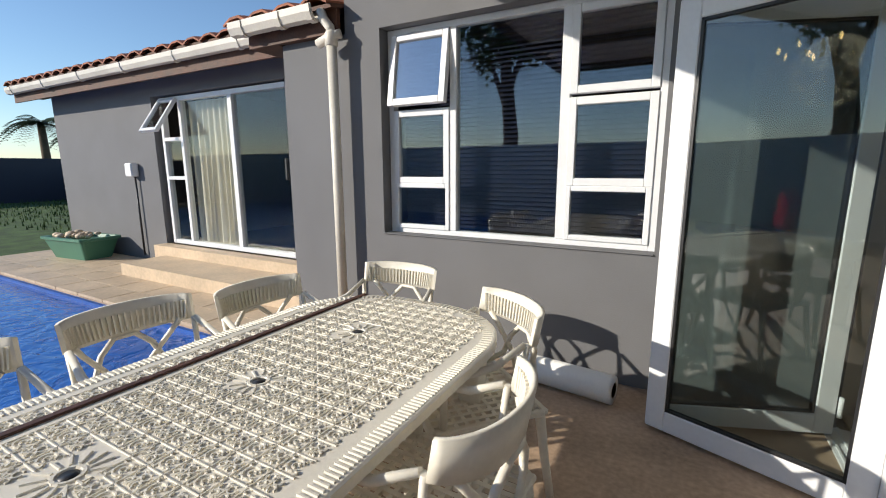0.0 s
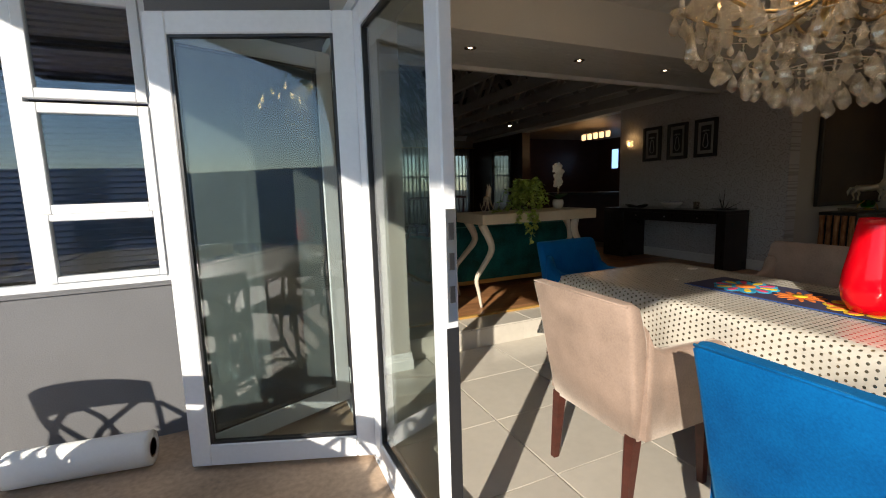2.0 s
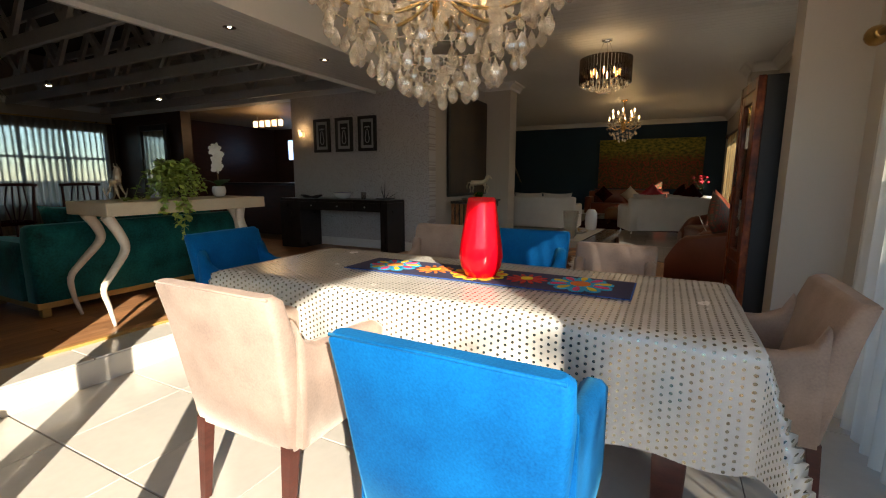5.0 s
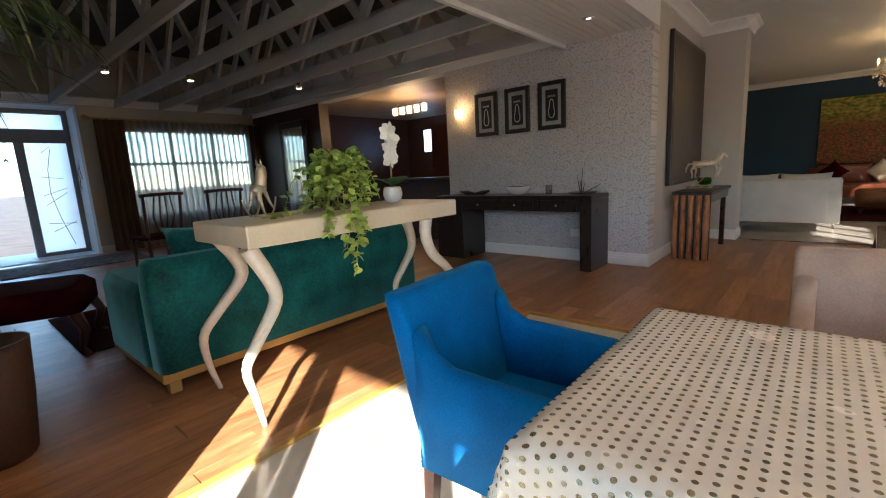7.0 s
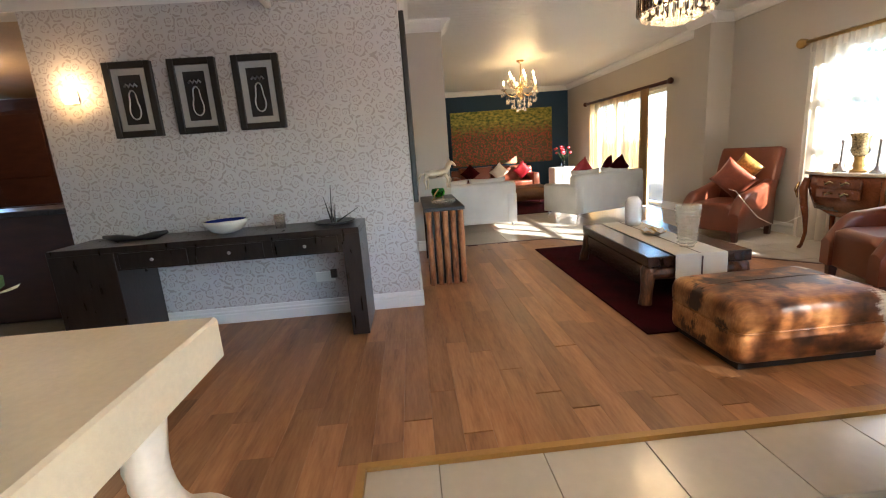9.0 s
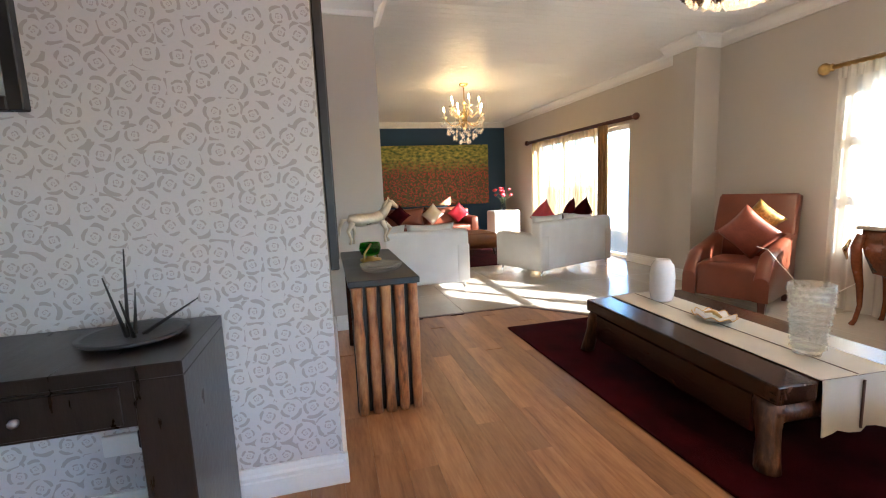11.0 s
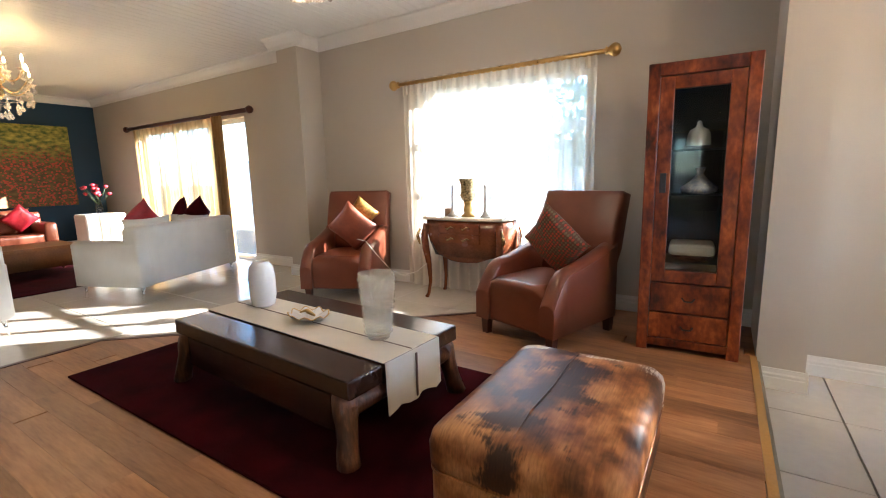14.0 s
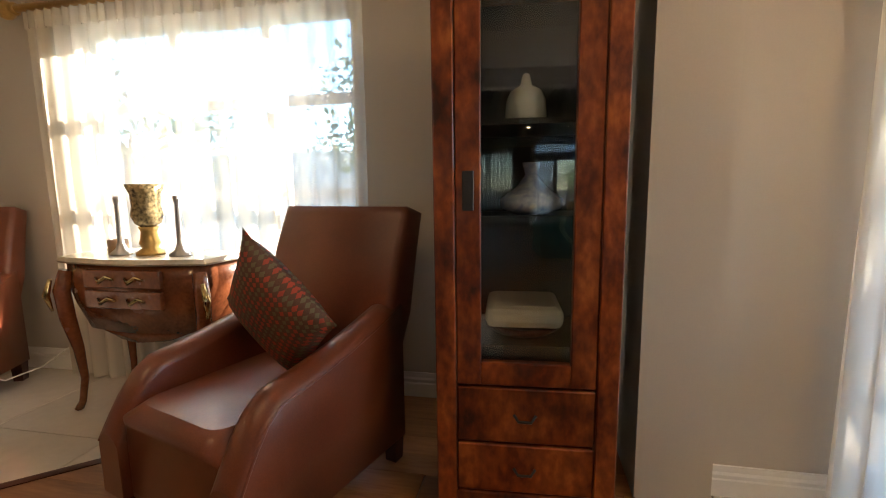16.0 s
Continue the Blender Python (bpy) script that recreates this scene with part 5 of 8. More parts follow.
# each leg: sideways places from the top down, each with its height
HORNS = (((-0.68, 0.79), (-0.60, 0.64), (-0.585, 0.53), (-0.69, 0.38), (-0.755, 0.28), (-0.735, 0.15), (-0.71, 0.0), -0.235, -0.255),
         ((-0.61, 0.79), (-0.53, 0.67), (-0.52, 0.57), (-0.65, 0.42), (-0.73, 0.31), (-0.715, 0.15), (-0.67, 0.0), 0.20, 0.30),
         ((0.45, 0.79), (0.44, 0.68), (0.50, 0.56), (0.62, 0.46), (0.69, 0.36), (0.67, 0.18), (0.72, 0.0), -0.235, -0.22),
         ((0.66, 0.79), (0.74, 0.66), (0.755, 0.52), (0.65, 0.38), (0.585, 0.28), (0.61, 0.15), (0.63, 0.0), 0.20, 0.25))
for *knots, ya, yb in HORNS:
    pts, rad = [], []
    ext = [knots[0]] + list(knots) + [knots[-1]]
    for i in range(6):
        p0, p1, p2, p3 = ext[i:i + 4]
        for q in range(4 if i < 5 else 5):
            t = q / 4
            xz = [0.5 * (2 * p1[c] + (p2[c] - p0[c]) * t + (2 * p0[c] - 5 * p1[c] + 4 * p2[c] - p3[c]) * t * t + (3 * p1[c] - p0[c] - 3 * p2[c] + p3[c]) * t ** 3) for c in (0, 1)]
            u = 1 - xz[1] / 0.79
            pts.append((xz[0], ya + (yb - ya) * u, xz[1] * 1.025))
            rad.append(0.040 - 0.028 * u)
    part("leg", tube(pts, rad, 12), HORN, con, "ivory horn shaped leg")


def leaf_mesh(size, mat, curl=0.25):
    bm = bmesh.new()
    rows = []
    for k in range(5):
        u = k / 4
        w = size * 0.45 * math.sin(math.pi * min(0.97, max(0.03, u))) ** 0.7
        z = -curl * size * u * u
        rows.append([bm.verts.new((size * u, -w, z + 0.12 * w)), bm.verts.new((size * u, 0, z)), bm.verts.new((size * u, w, z + 0.12 * w))])
    for a, b in zip(rows, rows[1:]):
        for q in range(2):
            f = bm.faces.new((a[q], b[q], b[q + 1], a[q + 1]))
            f.smooth = True
    return mesh_of("leaf", bm, mat)


pl = thing("trailing_plant", pose(3.95, 4.83, Z + 0.905), "green trailing plant spilling over the console table", "potted plant")
part("pot", lathe([(0.07, 0), (0.10, 0.03), (0.11, 0.12), (0.10, 0.13), (0.09, 0.11)], 20), glassy("plant_bowl_glass", (0.85, 0.88, 0.86), 1.5, gain=1.5), pl, "clear glass bowl")
rnd = random.Random(21)
lm = leaf_mesh(0.041, LEAF)
strands = []
for k in range(34):
    a = rnd.uniform(0, 2 * math.pi)
    reach, top = rnd.uniform(0.10, 0.28), rnd.uniform(0.10, 0.30)
    pts = []
    for q in range(9):
        u = q / 8
        r = reach * u ** 0.8
        z = 0.10 + top * math.sin(min(1, u * 1.5) * math.pi / 2 * 1.0) - 0.42 * u ** 3 * (0.5 + top)
        pts.append((r * math.cos(a) * 1.15, r * math.sin(a) * 0.8, max(z, 0.012)))
    strands.append(pts)
for dx, ln in ((-0.12, 0.32), (-0.17, 0.22), (-0.08, 0.20), (-0.28, 0.13)):
    pts = [(dx * 0.4, -0.1, 0.18), (dx * 0.7, -0.24, 0.12), (dx, -0.300, 0.02)]
    pts += [(dx + 0.015 * math.sin(q), -0.318, 0.02 - ln * (q + 1) / 7) for q in range(7)]
    strands.append(pts)
strands.append([(-0.1, -0.05, 0.15), (-0.2, -0.1, 0.06), (-0.32, -0.12, 0.012), (-0.44, -0.14, 0.012), (-0.52, -0.15, 0.012)])
for pts in strands:
    part("stem", tube(pts, 0.0025, 4), LEAF, pl)
    for p, q in zip(pts[1:], pts):
        for _ in range(4):
            u = rnd.random()
            c = Vector(p) * u + Vector(q) * (1 - u)
            c.z = max(c.z, 0.01) if c.y > -0.29 else c.z
            shared("leaf", lm, pl, pose(c.x, c.y, c.z + 0.008, rnd.uniform(-35, 35), rnd.uniform(-30, 40), rnd.uniform(0, 360)) @ Matrix.Scale(rnd.uniform(0.7, 1.25), 4))

orch = thing("orchid", pose(4.41, 4.85, Z + 0.905), "white orchid in a round white ribbed pot", "potted plant")
part("pot", lathe([(0.036, 0), (0.055, 0.02), (0.063, 0.055), (0.057, 0.09), (0.05, 0.10), (0.045, 0.095), (0.048, 0.08)], 28), CERAMIC, orch)
part("stem", tube([(0, 0, 0.09), (0.0, 0, 0.20), (-0.005, 0, 0.32), (-0.02, 0.0, 0.40), (-0.03, 0, 0.45)], 0.006, 8), surf("orchid_stem", (0.30, 0.20, 0.09), 0.6), orch)
olm = leaf_mesh(0.16, surf("orchid_leaf", (0.05, 0.13, 0.03), 0.4))
for a in (20, 150, 260):
    shared("leaf", olm, orch, pose(0, 0, 0.105, 0, -35, a))
PETAL = surf("orchid_petal", (0.80, 0.78, 0.70), 0.6, var=0.04)
pm = leaf_mesh(0.055, PETAL, 0.1)
rnd = random.Random(4)
for k in range(9):
    z = 0.27 + 0.023 * k
    fx, fy = -0.02 - 0.004 * k + rnd.uniform(-0.045, 0.045), -0.02 + rnd.uniform(-0.03, 0.02)
    for q in range(5):
        shared("petal", pm, orch, pose(fx, fy, z, 0, 0, 0) @ pose(0, 0, 0, 90 + rnd.uniform(-20, 20), 0, rnd.uniform(-25, 25)) @ pose(0, 0, 0, 0, 0, 72 * q + rnd.uniform(-8, 8)))
bm = bmesh.new()
tube([(-0.075, 0, 0.155), (-0.06, 0, 0.17), (-0.01, 0, 0.165), (0.04, 0, 0.175), (0.06, 0, 0.19)], [0.012, 0.036, 0.034, 0.036, 0.02], 10, bm)
tube([(0.035, 0, 0.18), (0.055, 0, 0.235), (0.06, 0, 0.28), (0.065, 0, 0.305)], [0.038, 0.036, 0.03, 0.022], 10, bm)
tube([(0.05, 0, 0.315), (0.085, 0, 0.30), (0.12, 0, 0.265), (0.135, 0, 0.24)], [0.018, 0.028, 0.020, 0.013], 9, bm)
for yy in (-0.014, 0.014):
    tube([(0.052, yy, 0.325), (0.045, yy, 0.36)], [0.009, 0.002], 5, bm)
tube([(-0.078, 0, 0.175), (-0.105, 0, 0.19), (-0.12, 0, 0.14), (-0.118, 0, 0.08)], [0.006, 0.010, 0.010, 0.003], 6, bm)
for yy in (-0.05, 0.05):
    tube([(0.16 * math.sin(a), yy, 0.215 - 0.21 * math.cos(a)) for a in [radians(-62 + 12.4 * q) for q in range(11)]], 0.006, 6, bm)
    for xa, xb in ((-0.055, -0.085), (0.045, 0.085)):
        tube([(xa, yy * 0.4, 0.155), ((xa + xb) / 2, yy * 0.7, 0.09), (xb, yy, 0.045)], [0.014, 0.009, 0.007], 6, bm)
tube([(0, -0.05, 0.005), (0, 0.05, 0.005)], 0.005, 6, bm)
tagged(part("horse_statue", bm, SILVER, None, "", pose(3.53, 4.88, Z + 0.907, 0, 0, 42) @ Matrix.Scale(0.80, 4)), "champagne metal rocking horse statue on the console table", "statue")

# green sofa behind the console
sf = thing("green_sofa", pose(4.03, 5.235, Z), "teal green velvet sofa seen from behind on a wooden plinth", "sofa")
part("back_panel", loft([rounded(-0.95, 0.95, 0.0, 0.20, 0.05, 0.12, 4), rounded(-0.95, 0.95, 0.0, 0.20, 0.05, 0.60, 4), rounded(-0.94, 0.94, 0.02, 0.18, 0.05, 0.70, 4), rounded(-0.91, 0.91, 0.05, 0.15, 0.04, 0.72, 4)]), GREEN, sf)
for s in (-1, 1):
    part("armrest", loft([rounded(s * 0.85 - 0.11, s * 0.85 + 0.11, 0.18, 0.92, 0.05, z, 4) for z in (0.12, 0.52)] + [rounded(s * 0.85 - 0.08, s * 0.85 + 0.08, 0.2, 0.9, 0.05, 0.58, 4)]), GREEN, sf)
part("seat", loft([rounded(-0.75, 0.75, 0.18, 0.92, 0.05, z, 4) for z in (0.12, 0.42, 0.45)]), GREEN, sf)
for x in (-0.5, 0.0, 0.5):
    part("back_cushion", pillow(0.52, 0.46, 0.22), GREEN, sf, "", pose(x, 0.27, 0.63, -8, 0, 0))
part("plinth", slab(-0.95, 0.95, 0.01, 0.92, 0.07, 0.12, 0.005), EDGE, sf, "golden wooden plinth rail")
for x in (-0.89, 0.89):
    for y in (0.06, 0.86):
        part("leg", slab(x - 0.03, x + 0.03, y - 0.03, y + 0.03, 0, 0.07, 0.004), EDGE, sf)


# ---- lounge ----
rug = tagged(part("burgundy_rug", slab(6.22, 8.80, 1.38, 2.66, Z, Z + 0.014, 0.004), RUGRED, None), "deep burgundy shaggy rug under the coffee table", "rug")

ct = thing("coffee_table", pose(7.395, 1.985, Z + 0.014, 0, 0, -3.5), "heavy dark sleeper wood coffee table on log legs", "coffee table")
for k in range(4):
    y0 = -0.39 + k * 0.195
    e = (0.012, -0.006, 0.008, -0.01)[k]
    part("plank", slab(-0.73 + e, 0.73 + e, y0 + 0.002, y0 + 0.193, 0.283, 0.365, 0.009, seg=2), SLEEPER, ct)
for y in (-0.33, 0.33):
    part("side_beam", slab(-0.62, 0.62, y - 0.035, y + 0.045, 0.10, 0.283, 0.012), SLEEPER, ct)
for x in (-0.665, 0.665):
    rnd = random.Random(int(20 * x))
    part("end_log", tube([(x + rnd.uniform(-0.006, 0.006), -0.36 + 0.12 * q, 0.225) for q in range(7)], [0.054 + rnd.uniform(-0.006, 0.005) for q in range(7)], 10), BARK, ct, "rough barked log under the table end")
for sx in (-1, 1):
    for sy in (-1, 1):
        rnd = random.Random(40 + 3 * sx + sy)
        secs = []
        for r, z in ((0.050, 0), (0.047, 0.04), (0.043, 0.10), (0.047, 0.16), (0.055, 0.21), (0.058, 0.26), (0.050, 0.283)):
            u = 1 - z / 0.283
            cx, cy = sx * (0.655 + 0.055 * u), sy * (0.335 + 0.05 * u)
            secs.append([(cx + (r + rnd.uniform(-0.004, 0.004)) * math.cos(t), cy + (r + rnd.uniform(-0.004, 0.004)) * math.sin(t), z) for t in [2 * math.pi * q / 11 for q in range(11)]])
        part("leg", loft(secs), BARK, ct, "rough bark log leg")
rn = thing("coffee_table_runner", pose(7.395, 1.995, Z + 0.3805, 0, 0, -3.5) @ Matrix.Diagonal((0.905, 1.05, 1.0, 1.0)), "cream linen runner hanging over the coffee table end", "table runner")
bm = bmesh.new()
box(bm, -0.815, 0.81, -0.19, 0.17, 0.0, 0.004, 0.001)
part("runner_cloth", bm, LINEN, rn)
bm = bmesh.new()
front, rear = [], []
for q in range(9):
    y, wob = -0.19 + 0.36 * q / 8, 0.010 * math.sin(q * 1.9)
    front.append([bm.verts.new((-0.818 - 0.008 - k * (0.006 + wob), y, 0.003 - 0.23 * k - (0.008 * math.sin(q * 1.7) if k == 1 else 0))) for k in (0, 0.5, 1)])
    rear.append([bm.verts.new((-0.818 - 0.004 - k * (0.006 + wob), y, 0.003 - 0.23 * k - (0.008 * math.sin(q * 1.7) if k == 1 else 0))) for k in (0, 0.5, 1)])
for side in (front, rear):
    for a, b in zip(side, side[1:]):
        for k in range(2):
            bm.faces.new((a[k], a[k + 1], b[k + 1], b[k])).smooth = True
part("runner_end", bm, LINEN, rn, "hanging runner end")
part("runner_stripe", slab(-0.812, 0.80, -0.012, -0.004, 0.0035, 0.0055), BROWN, rn, "dark woven stripe")
part("runner_stripe", slab(-0.845, -0.838, -0.012, -0.004, -0.215, -0.01), BROWN, rn)
tagged(part("white_vase", lathe([(0.045, 0), (0.06, 0.01), (0.068, 0.06), (0.069, 0.15), (0.062, 0.21), (0.045, 0.235), (0.04, 0.245), (0.034, 0.24), (0.05, 0.2)], 28), CERAMIC, None, "", pose(7.89, 1.91, Z + 0.386) @ Matrix.Scale(1.15, 4)), "rounded white ceramic vase on the coffee table", "vase")
cv = thing("crystal_vase", pose(6.885, 1.995, Z + 0.386) @ Matrix.Scale(1.15, 4), "tall textured clear crystal vase on the runner", "vase")
bm = bmesh.new()
prof = [(0.045, 0), (0.05, 0.03), (0.058, 0.1), (0.068, 0.2), (0.076, 0.28), (0.07, 0.28), (0.055, 0.13), (0.04, 0.02)]
lathe(prof, 28, bm)
part("vessel", bm, VASEGLASS, cv)
bump = mesh_of("facet", lathe([(0.001, -0.008), (0.009, -0.003), (0.009, 0.003), (0.001, 0.008)], 5), VASEGLASS)
for j in range(10):
    for k in range(16):
        t, z = 2 * math.pi * (k + 0.5 * (j % 2)) / 16, 0.03 + j * 0.025
        rr = 0.05 + 0.026 * z / 0.28
        shared("facet", bump, cv, pose(rr * math.cos(t), rr * math.sin(t), z))
dish = thing("shell_dish", pose(7.41, 1.97, Z + 0.386), "gilt edged white shell dish with small ornaments", "dish")
sec = []
for r, z in ((0.03, 0.0), (0.07, 0.008), (0.12, 0.03), (0.125, 0.034), (0.118, 0.033), (0.06, 0.014), (0.01, 0.01)):
    sec.append([(r * (1 + 0.06 * math.cos(9 * t)) * math.cos(t), 0.75 * r * (1 + 0.06 * math.cos(9 * t)) * math.sin(t), z + 0.01 * (r / 0.12) * math.cos(9 * t)) for t in [2 * math.pi * q / 36 for q in range(36)]])
part("bowl", loft(sec), CERAMIC, dish)
part("gilt_rim", tube([(0.124 * (1 + 0.06 * math.cos(9 * t)) * math.cos(t), 0.093 * (1 + 0.06 * math.cos(9 * t)) * math.sin(t), 0.035 + 0.01 * math.cos(9 * t)) for t in [2 * math.pi * q / 54 for q in range(55)]], 0.003, 5), GOLD, dish)
part("ornament", tube([(-0.05, 0, 0.03), (-0.02, 0.02, 0.055), (0.02, -0.01, 0.05), (0.05, 0.02, 0.04)], [0.006, 0.014, 0.01, 0.004], 7), GOLD, dish)

ot = thing("cowhide_ottoman", pose(5.968, 2.065, Z), "brown and white cowhide ottoman on a dark base", "ottoman")
OX, OY = 0.305, 0.43
part("base", slab(-OX + 0.04, OX - 0.04, -OY + 0.04, OY - 0.04, 0.0, 0.06, 0.005), BLACK, ot)
prof = ((0.012, 0.05), (0.004, 0.062), (0.0, 0.085), (0.0, 0.19), (0.006, 0.215), (-0.004, 0.235), (-0.006, 0.30), (0.002, 0.335), (0.02, 0.358), (0.055, 0.372), (0.13, 0.380), (0.22, 0.384))
part("body", loft([rounded(-OX + e, OX - e, -OY + e, OY - e, 0.06, z, 8) for e, z in prof]), HIDE, ot)
seam = [(p[0], p[1], 0.215) for p in rounded(-OX, OX, -OY, OY, 0.06, 0, 8)]
part("piping", tube(seam + seam[:1], 0.005, 6), HIDE, ot)
part("seam", tube([(0.03, -OY + 0.02, 0.357), (0.028, -0.36, 0.374), (0.03, -0.2, 0.384), (0.022, 0.0, 0.386), (0.03, 0.2, 0.384), (0.026, 0.36, 0.374), (0.03, OY - 0.02, 0.357)], 0.004, 6), HIDE, ot, "raised hide seam along the spine")


def armchair(m, label):
    """High-backed leather armchair facing +y; origin at the middle of the front edge on the floor."""
    a = thing("leather_armchair", m, label, "armchair", "leather armchairs")
    W = 0.68
    secs = []
    for y, z, th in ((-0.60, 0.30, 0.16), (-0.66, 0.60, 0.17), (-0.74, 0.85, 0.15), (-0.80, 0.99, 0.13), (-0.80, 1.02, 0.06)):
        hw = W / 2 - (0.05 if z < 0.5 else 0.0) - (0.02 if z > 1.0 else 0)
        secs.append(rounded(-hw, hw, y - th, y, 0.03, z, 4))
    part("backrest", loft(secs), LEATHER, a)
    part("seat", loft([rounded(-W / 2 + 0.09, W / 2 - 0.09, -0.64, -0.03, 0.03, z, 5) for z in (0.12, 0.14, 0.36)] + [rounded(-W / 2 + 0.10, W / 2 - 0.10, -0.62, -0.01, 0.06, 0.40, 5), rounded(-W / 2 + 0.14, W / 2 - 0.14, -0.58, -0.06, 0.06, 0.435, 5)]), LEATHER, a)
    for s in (-1, 1):
        secs = []
        lo, hi = s * W / 2 - s * 0.11, s * W / 2 + s * 0.006
        a0, a1 = min(lo, hi), max(lo, hi)
        mid, rad = (a0 + a1) / 2, (a1 - a0) / 2
        for d in (0.0, 0.006, 0.02, 0.04, 0.07, 0.11, 0.16, 0.24, 0.34, 0.46, 0.59, 0.74):
            top = 0.33 + 0.20 * math.sin(min(1, d / 0.17) * math.pi / 2) + 0.15 * (d / 0.74) ** 1.6
            arch = [(mid + rad * math.cos(t), -0.002 - d, top - rad * 0.75 + rad * 0.75 * math.sin(t)) for t in [math.pi * q / 8 for q in range(9)]]
            secs.append([(a0, -0.002 - d, 0.12), (a1, -0.002 - d, 0.12)] + arch)
        part("armrest", loft(secs), LEATHER, a)
        part("piping", tube([(s * (W / 2 + 0.002), p[6][1], p[6][2] - 0.035) for p in secs], 0.005, 6), LEATHER, a)
    for x in (-0.29, 0.29):
        for y in (-0.06, -0.74):
            part("leg", loft([[(x + px * r, y + py * r, z) for px, py in ((-1, -1), (1, -1), (1, 1), (-1, 1))] for r, z in ((0.024, 0), (0.03, 0.125))], smooth=False), MAHOG, a)
    return a


armchair(pose(6.68, 0.87, Z, 0, 0, -18), "cognac leather high backed armchair beside the cabinet")
armchair(pose(8.56, 0.68, Z, 0, 0, 24), "cognac leather high backed armchair in the lounge corner")


def cushion(m, size, mat, label, tassels=False):
    c = thing("cushion", m, label, "cushion")
    part("cover", pillow(size, size, 0.15), mat, c, "", pose(0, 0, 0, -18, 0, 0) @ pose(0, 0, 0, 0, 45, 0))
    if tassels:
        for s in (-1, 1):
            part("tassel", tube([(s * size / 2, 0, 0), (s * (size / 2 + 0.03), 0, -0.01)], [0.012, 0.004], 6), mat, c)
    return c


cushion(pose(6.50, 0.52, 0.86, 0, 0, -24), 0.44, CUSHRUST, "rust and olive patterned cushion standing on its corner")
cushion(pose(8.62, 0.34, 0.86, 0, 0, 24), 0.40, RUSTSATIN, "rust satin cushion on the leather armchair", True)
cushion(pose(8.66, 0.15, 0.98, 0, 0, 24), 0.28, surf("gold_brocade", (0.42, 0.24, 0.05), 0.4, metal=0.3, var=0.3, scale=30), "small golden cushion behind the rust one")

cable = tagged(part("lamp_cable", tube([(8.30, 0.62, 0.79), (8.22, 0.60, 0.775), (8.15, 0.55, 0.66), (8.06, 0.46, 0.50), (7.98, 0.36, 0.43), (7.90, 0.26, 0.46), (7.86, 0.16, 0.52)], 0.0035, 6), WHITE, None), "thin pale cable trailing from the armchair to the commode", "cable")

# curved commode
cm = thing("commode", pose(7.50, -0.03, Z), "curved marquetry commode with cream marble top and cabriole legs", "side table")
def bowed(hw, d0, d1, z):
    """A serpentine front outline; the straight back is at -y."""
    out = [(hw * 0.93, -d0, z), (hw, -d0 + 0.06, z)]
    for k in range(13):
        u = 1 - 2 * k / 12
        out.append((u * hw * 0.90, d1 * (0.88 + 0.12 * math.cos(u * math.pi * 0.95)) - (0.012 if abs(u) > 0.9 else 0), z))
    return out + [(-hw, -d0 + 0.06, z), (-hw * 0.93, -d0, z)]


part("marble_top", loft([bowed(0.45, 0.20, 0.21, 0.755), bowed(0.46, 0.205, 0.22, 0.765), bowed(0.45, 0.20, 0.21, 0.785)], smooth=False), MARBLE, cm, "cream marble top")
part("body", loft([bowed(0.34, 0.19, 0.16, 0.42), bowed(0.39, 0.19, 0.19, 0.55), bowed(0.42, 0.19, 0.20, 0.65), bowed(0.42, 0.19, 0.195, 0.755)]), INLAY, cm)
part("apron", loft([bowed(0.16, 0.15, 0.15, 0.37), bowed(0.33, 0.185, 0.158, 0.43)]), INLAY, cm)
for z in (0.55, 0.65):
    d = part("drawer", slab(-0.21, 0.21, 0.18, 0.205, z, z + 0.085, 0.004), INLAY, cm)
    for x in (-0.08, 0.08):
        part("handle", tube([(x - 0.05, 0.21, z + 0.04), (x - 0.02, 0.225, z + 0.055), (x + 0.02, 0.225, z + 0.03), (x + 0.05, 0.21, z + 0.05)], [0.006, 0.01, 0.01, 0.006], 6), BRASS, d)
for x, y in ((-0.36, 0.14), (0.36, 0.14), (-0.36, -0.15), (0.36, -0.15)):
    s, t = (1 if x > 0 else -1), (1 if y > 0 else -1)
    pts = [(x + s * w * 0.55, y + t * w * 0.4, z) for w, z in ((0.02, 0.72), (0.06, 0.62), (0.045, 0.48), (0.005, 0.32), (-0.01, 0.16), (0.02, 0.04), (0.05, 0.0))]
    part("leg", tube(pts, [0.03, 0.036, 0.034, 0.024, 0.017, 0.016, 0.02], 10), INLAY, cm, "cabriole leg")
    part("mount", tube([(x + s * 0.06, y + t * 0.05, 0.68), (x + s * 0.085, y + t * 0.06, 0.60), (x + s * 0.07, y + t * 0.05, 0.52)], [0.01, 0.018, 0.006], 6), BRASS, cm, "brass corner mount")
gv = thing("mosaic_goblet", pose(7.49, 0.0, Z + 0.785) @ Matrix.Scale(1.15, 4), "gold mosaic glass hurricane goblet on a bronze foot", "candle holder")
part("goblet", lathe([(0.03, 0.12), (0.05, 0.135), (0.062, 0.17), (0.055, 0.21), (0.058, 0.26), (0.075, 0.30), (0.07, 0.30), (0.05, 0.25), (0.05, 0.18), (0.01, 0.13)], 24), surf("gold_mosaic_glass", (0.60, 0.47, 0.25), 0.2, metal=0.4, var=0.45, scale=60, fine=90, bump=0.2), gv)
part("foot", lathe([(0.055, 0), (0.055, 0.012), (0.03, 0.03), (0.042, 0.05), (0.035, 0.07), (0.03, 0.10), (0.04, 0.12)], 20), GOLD, gv)
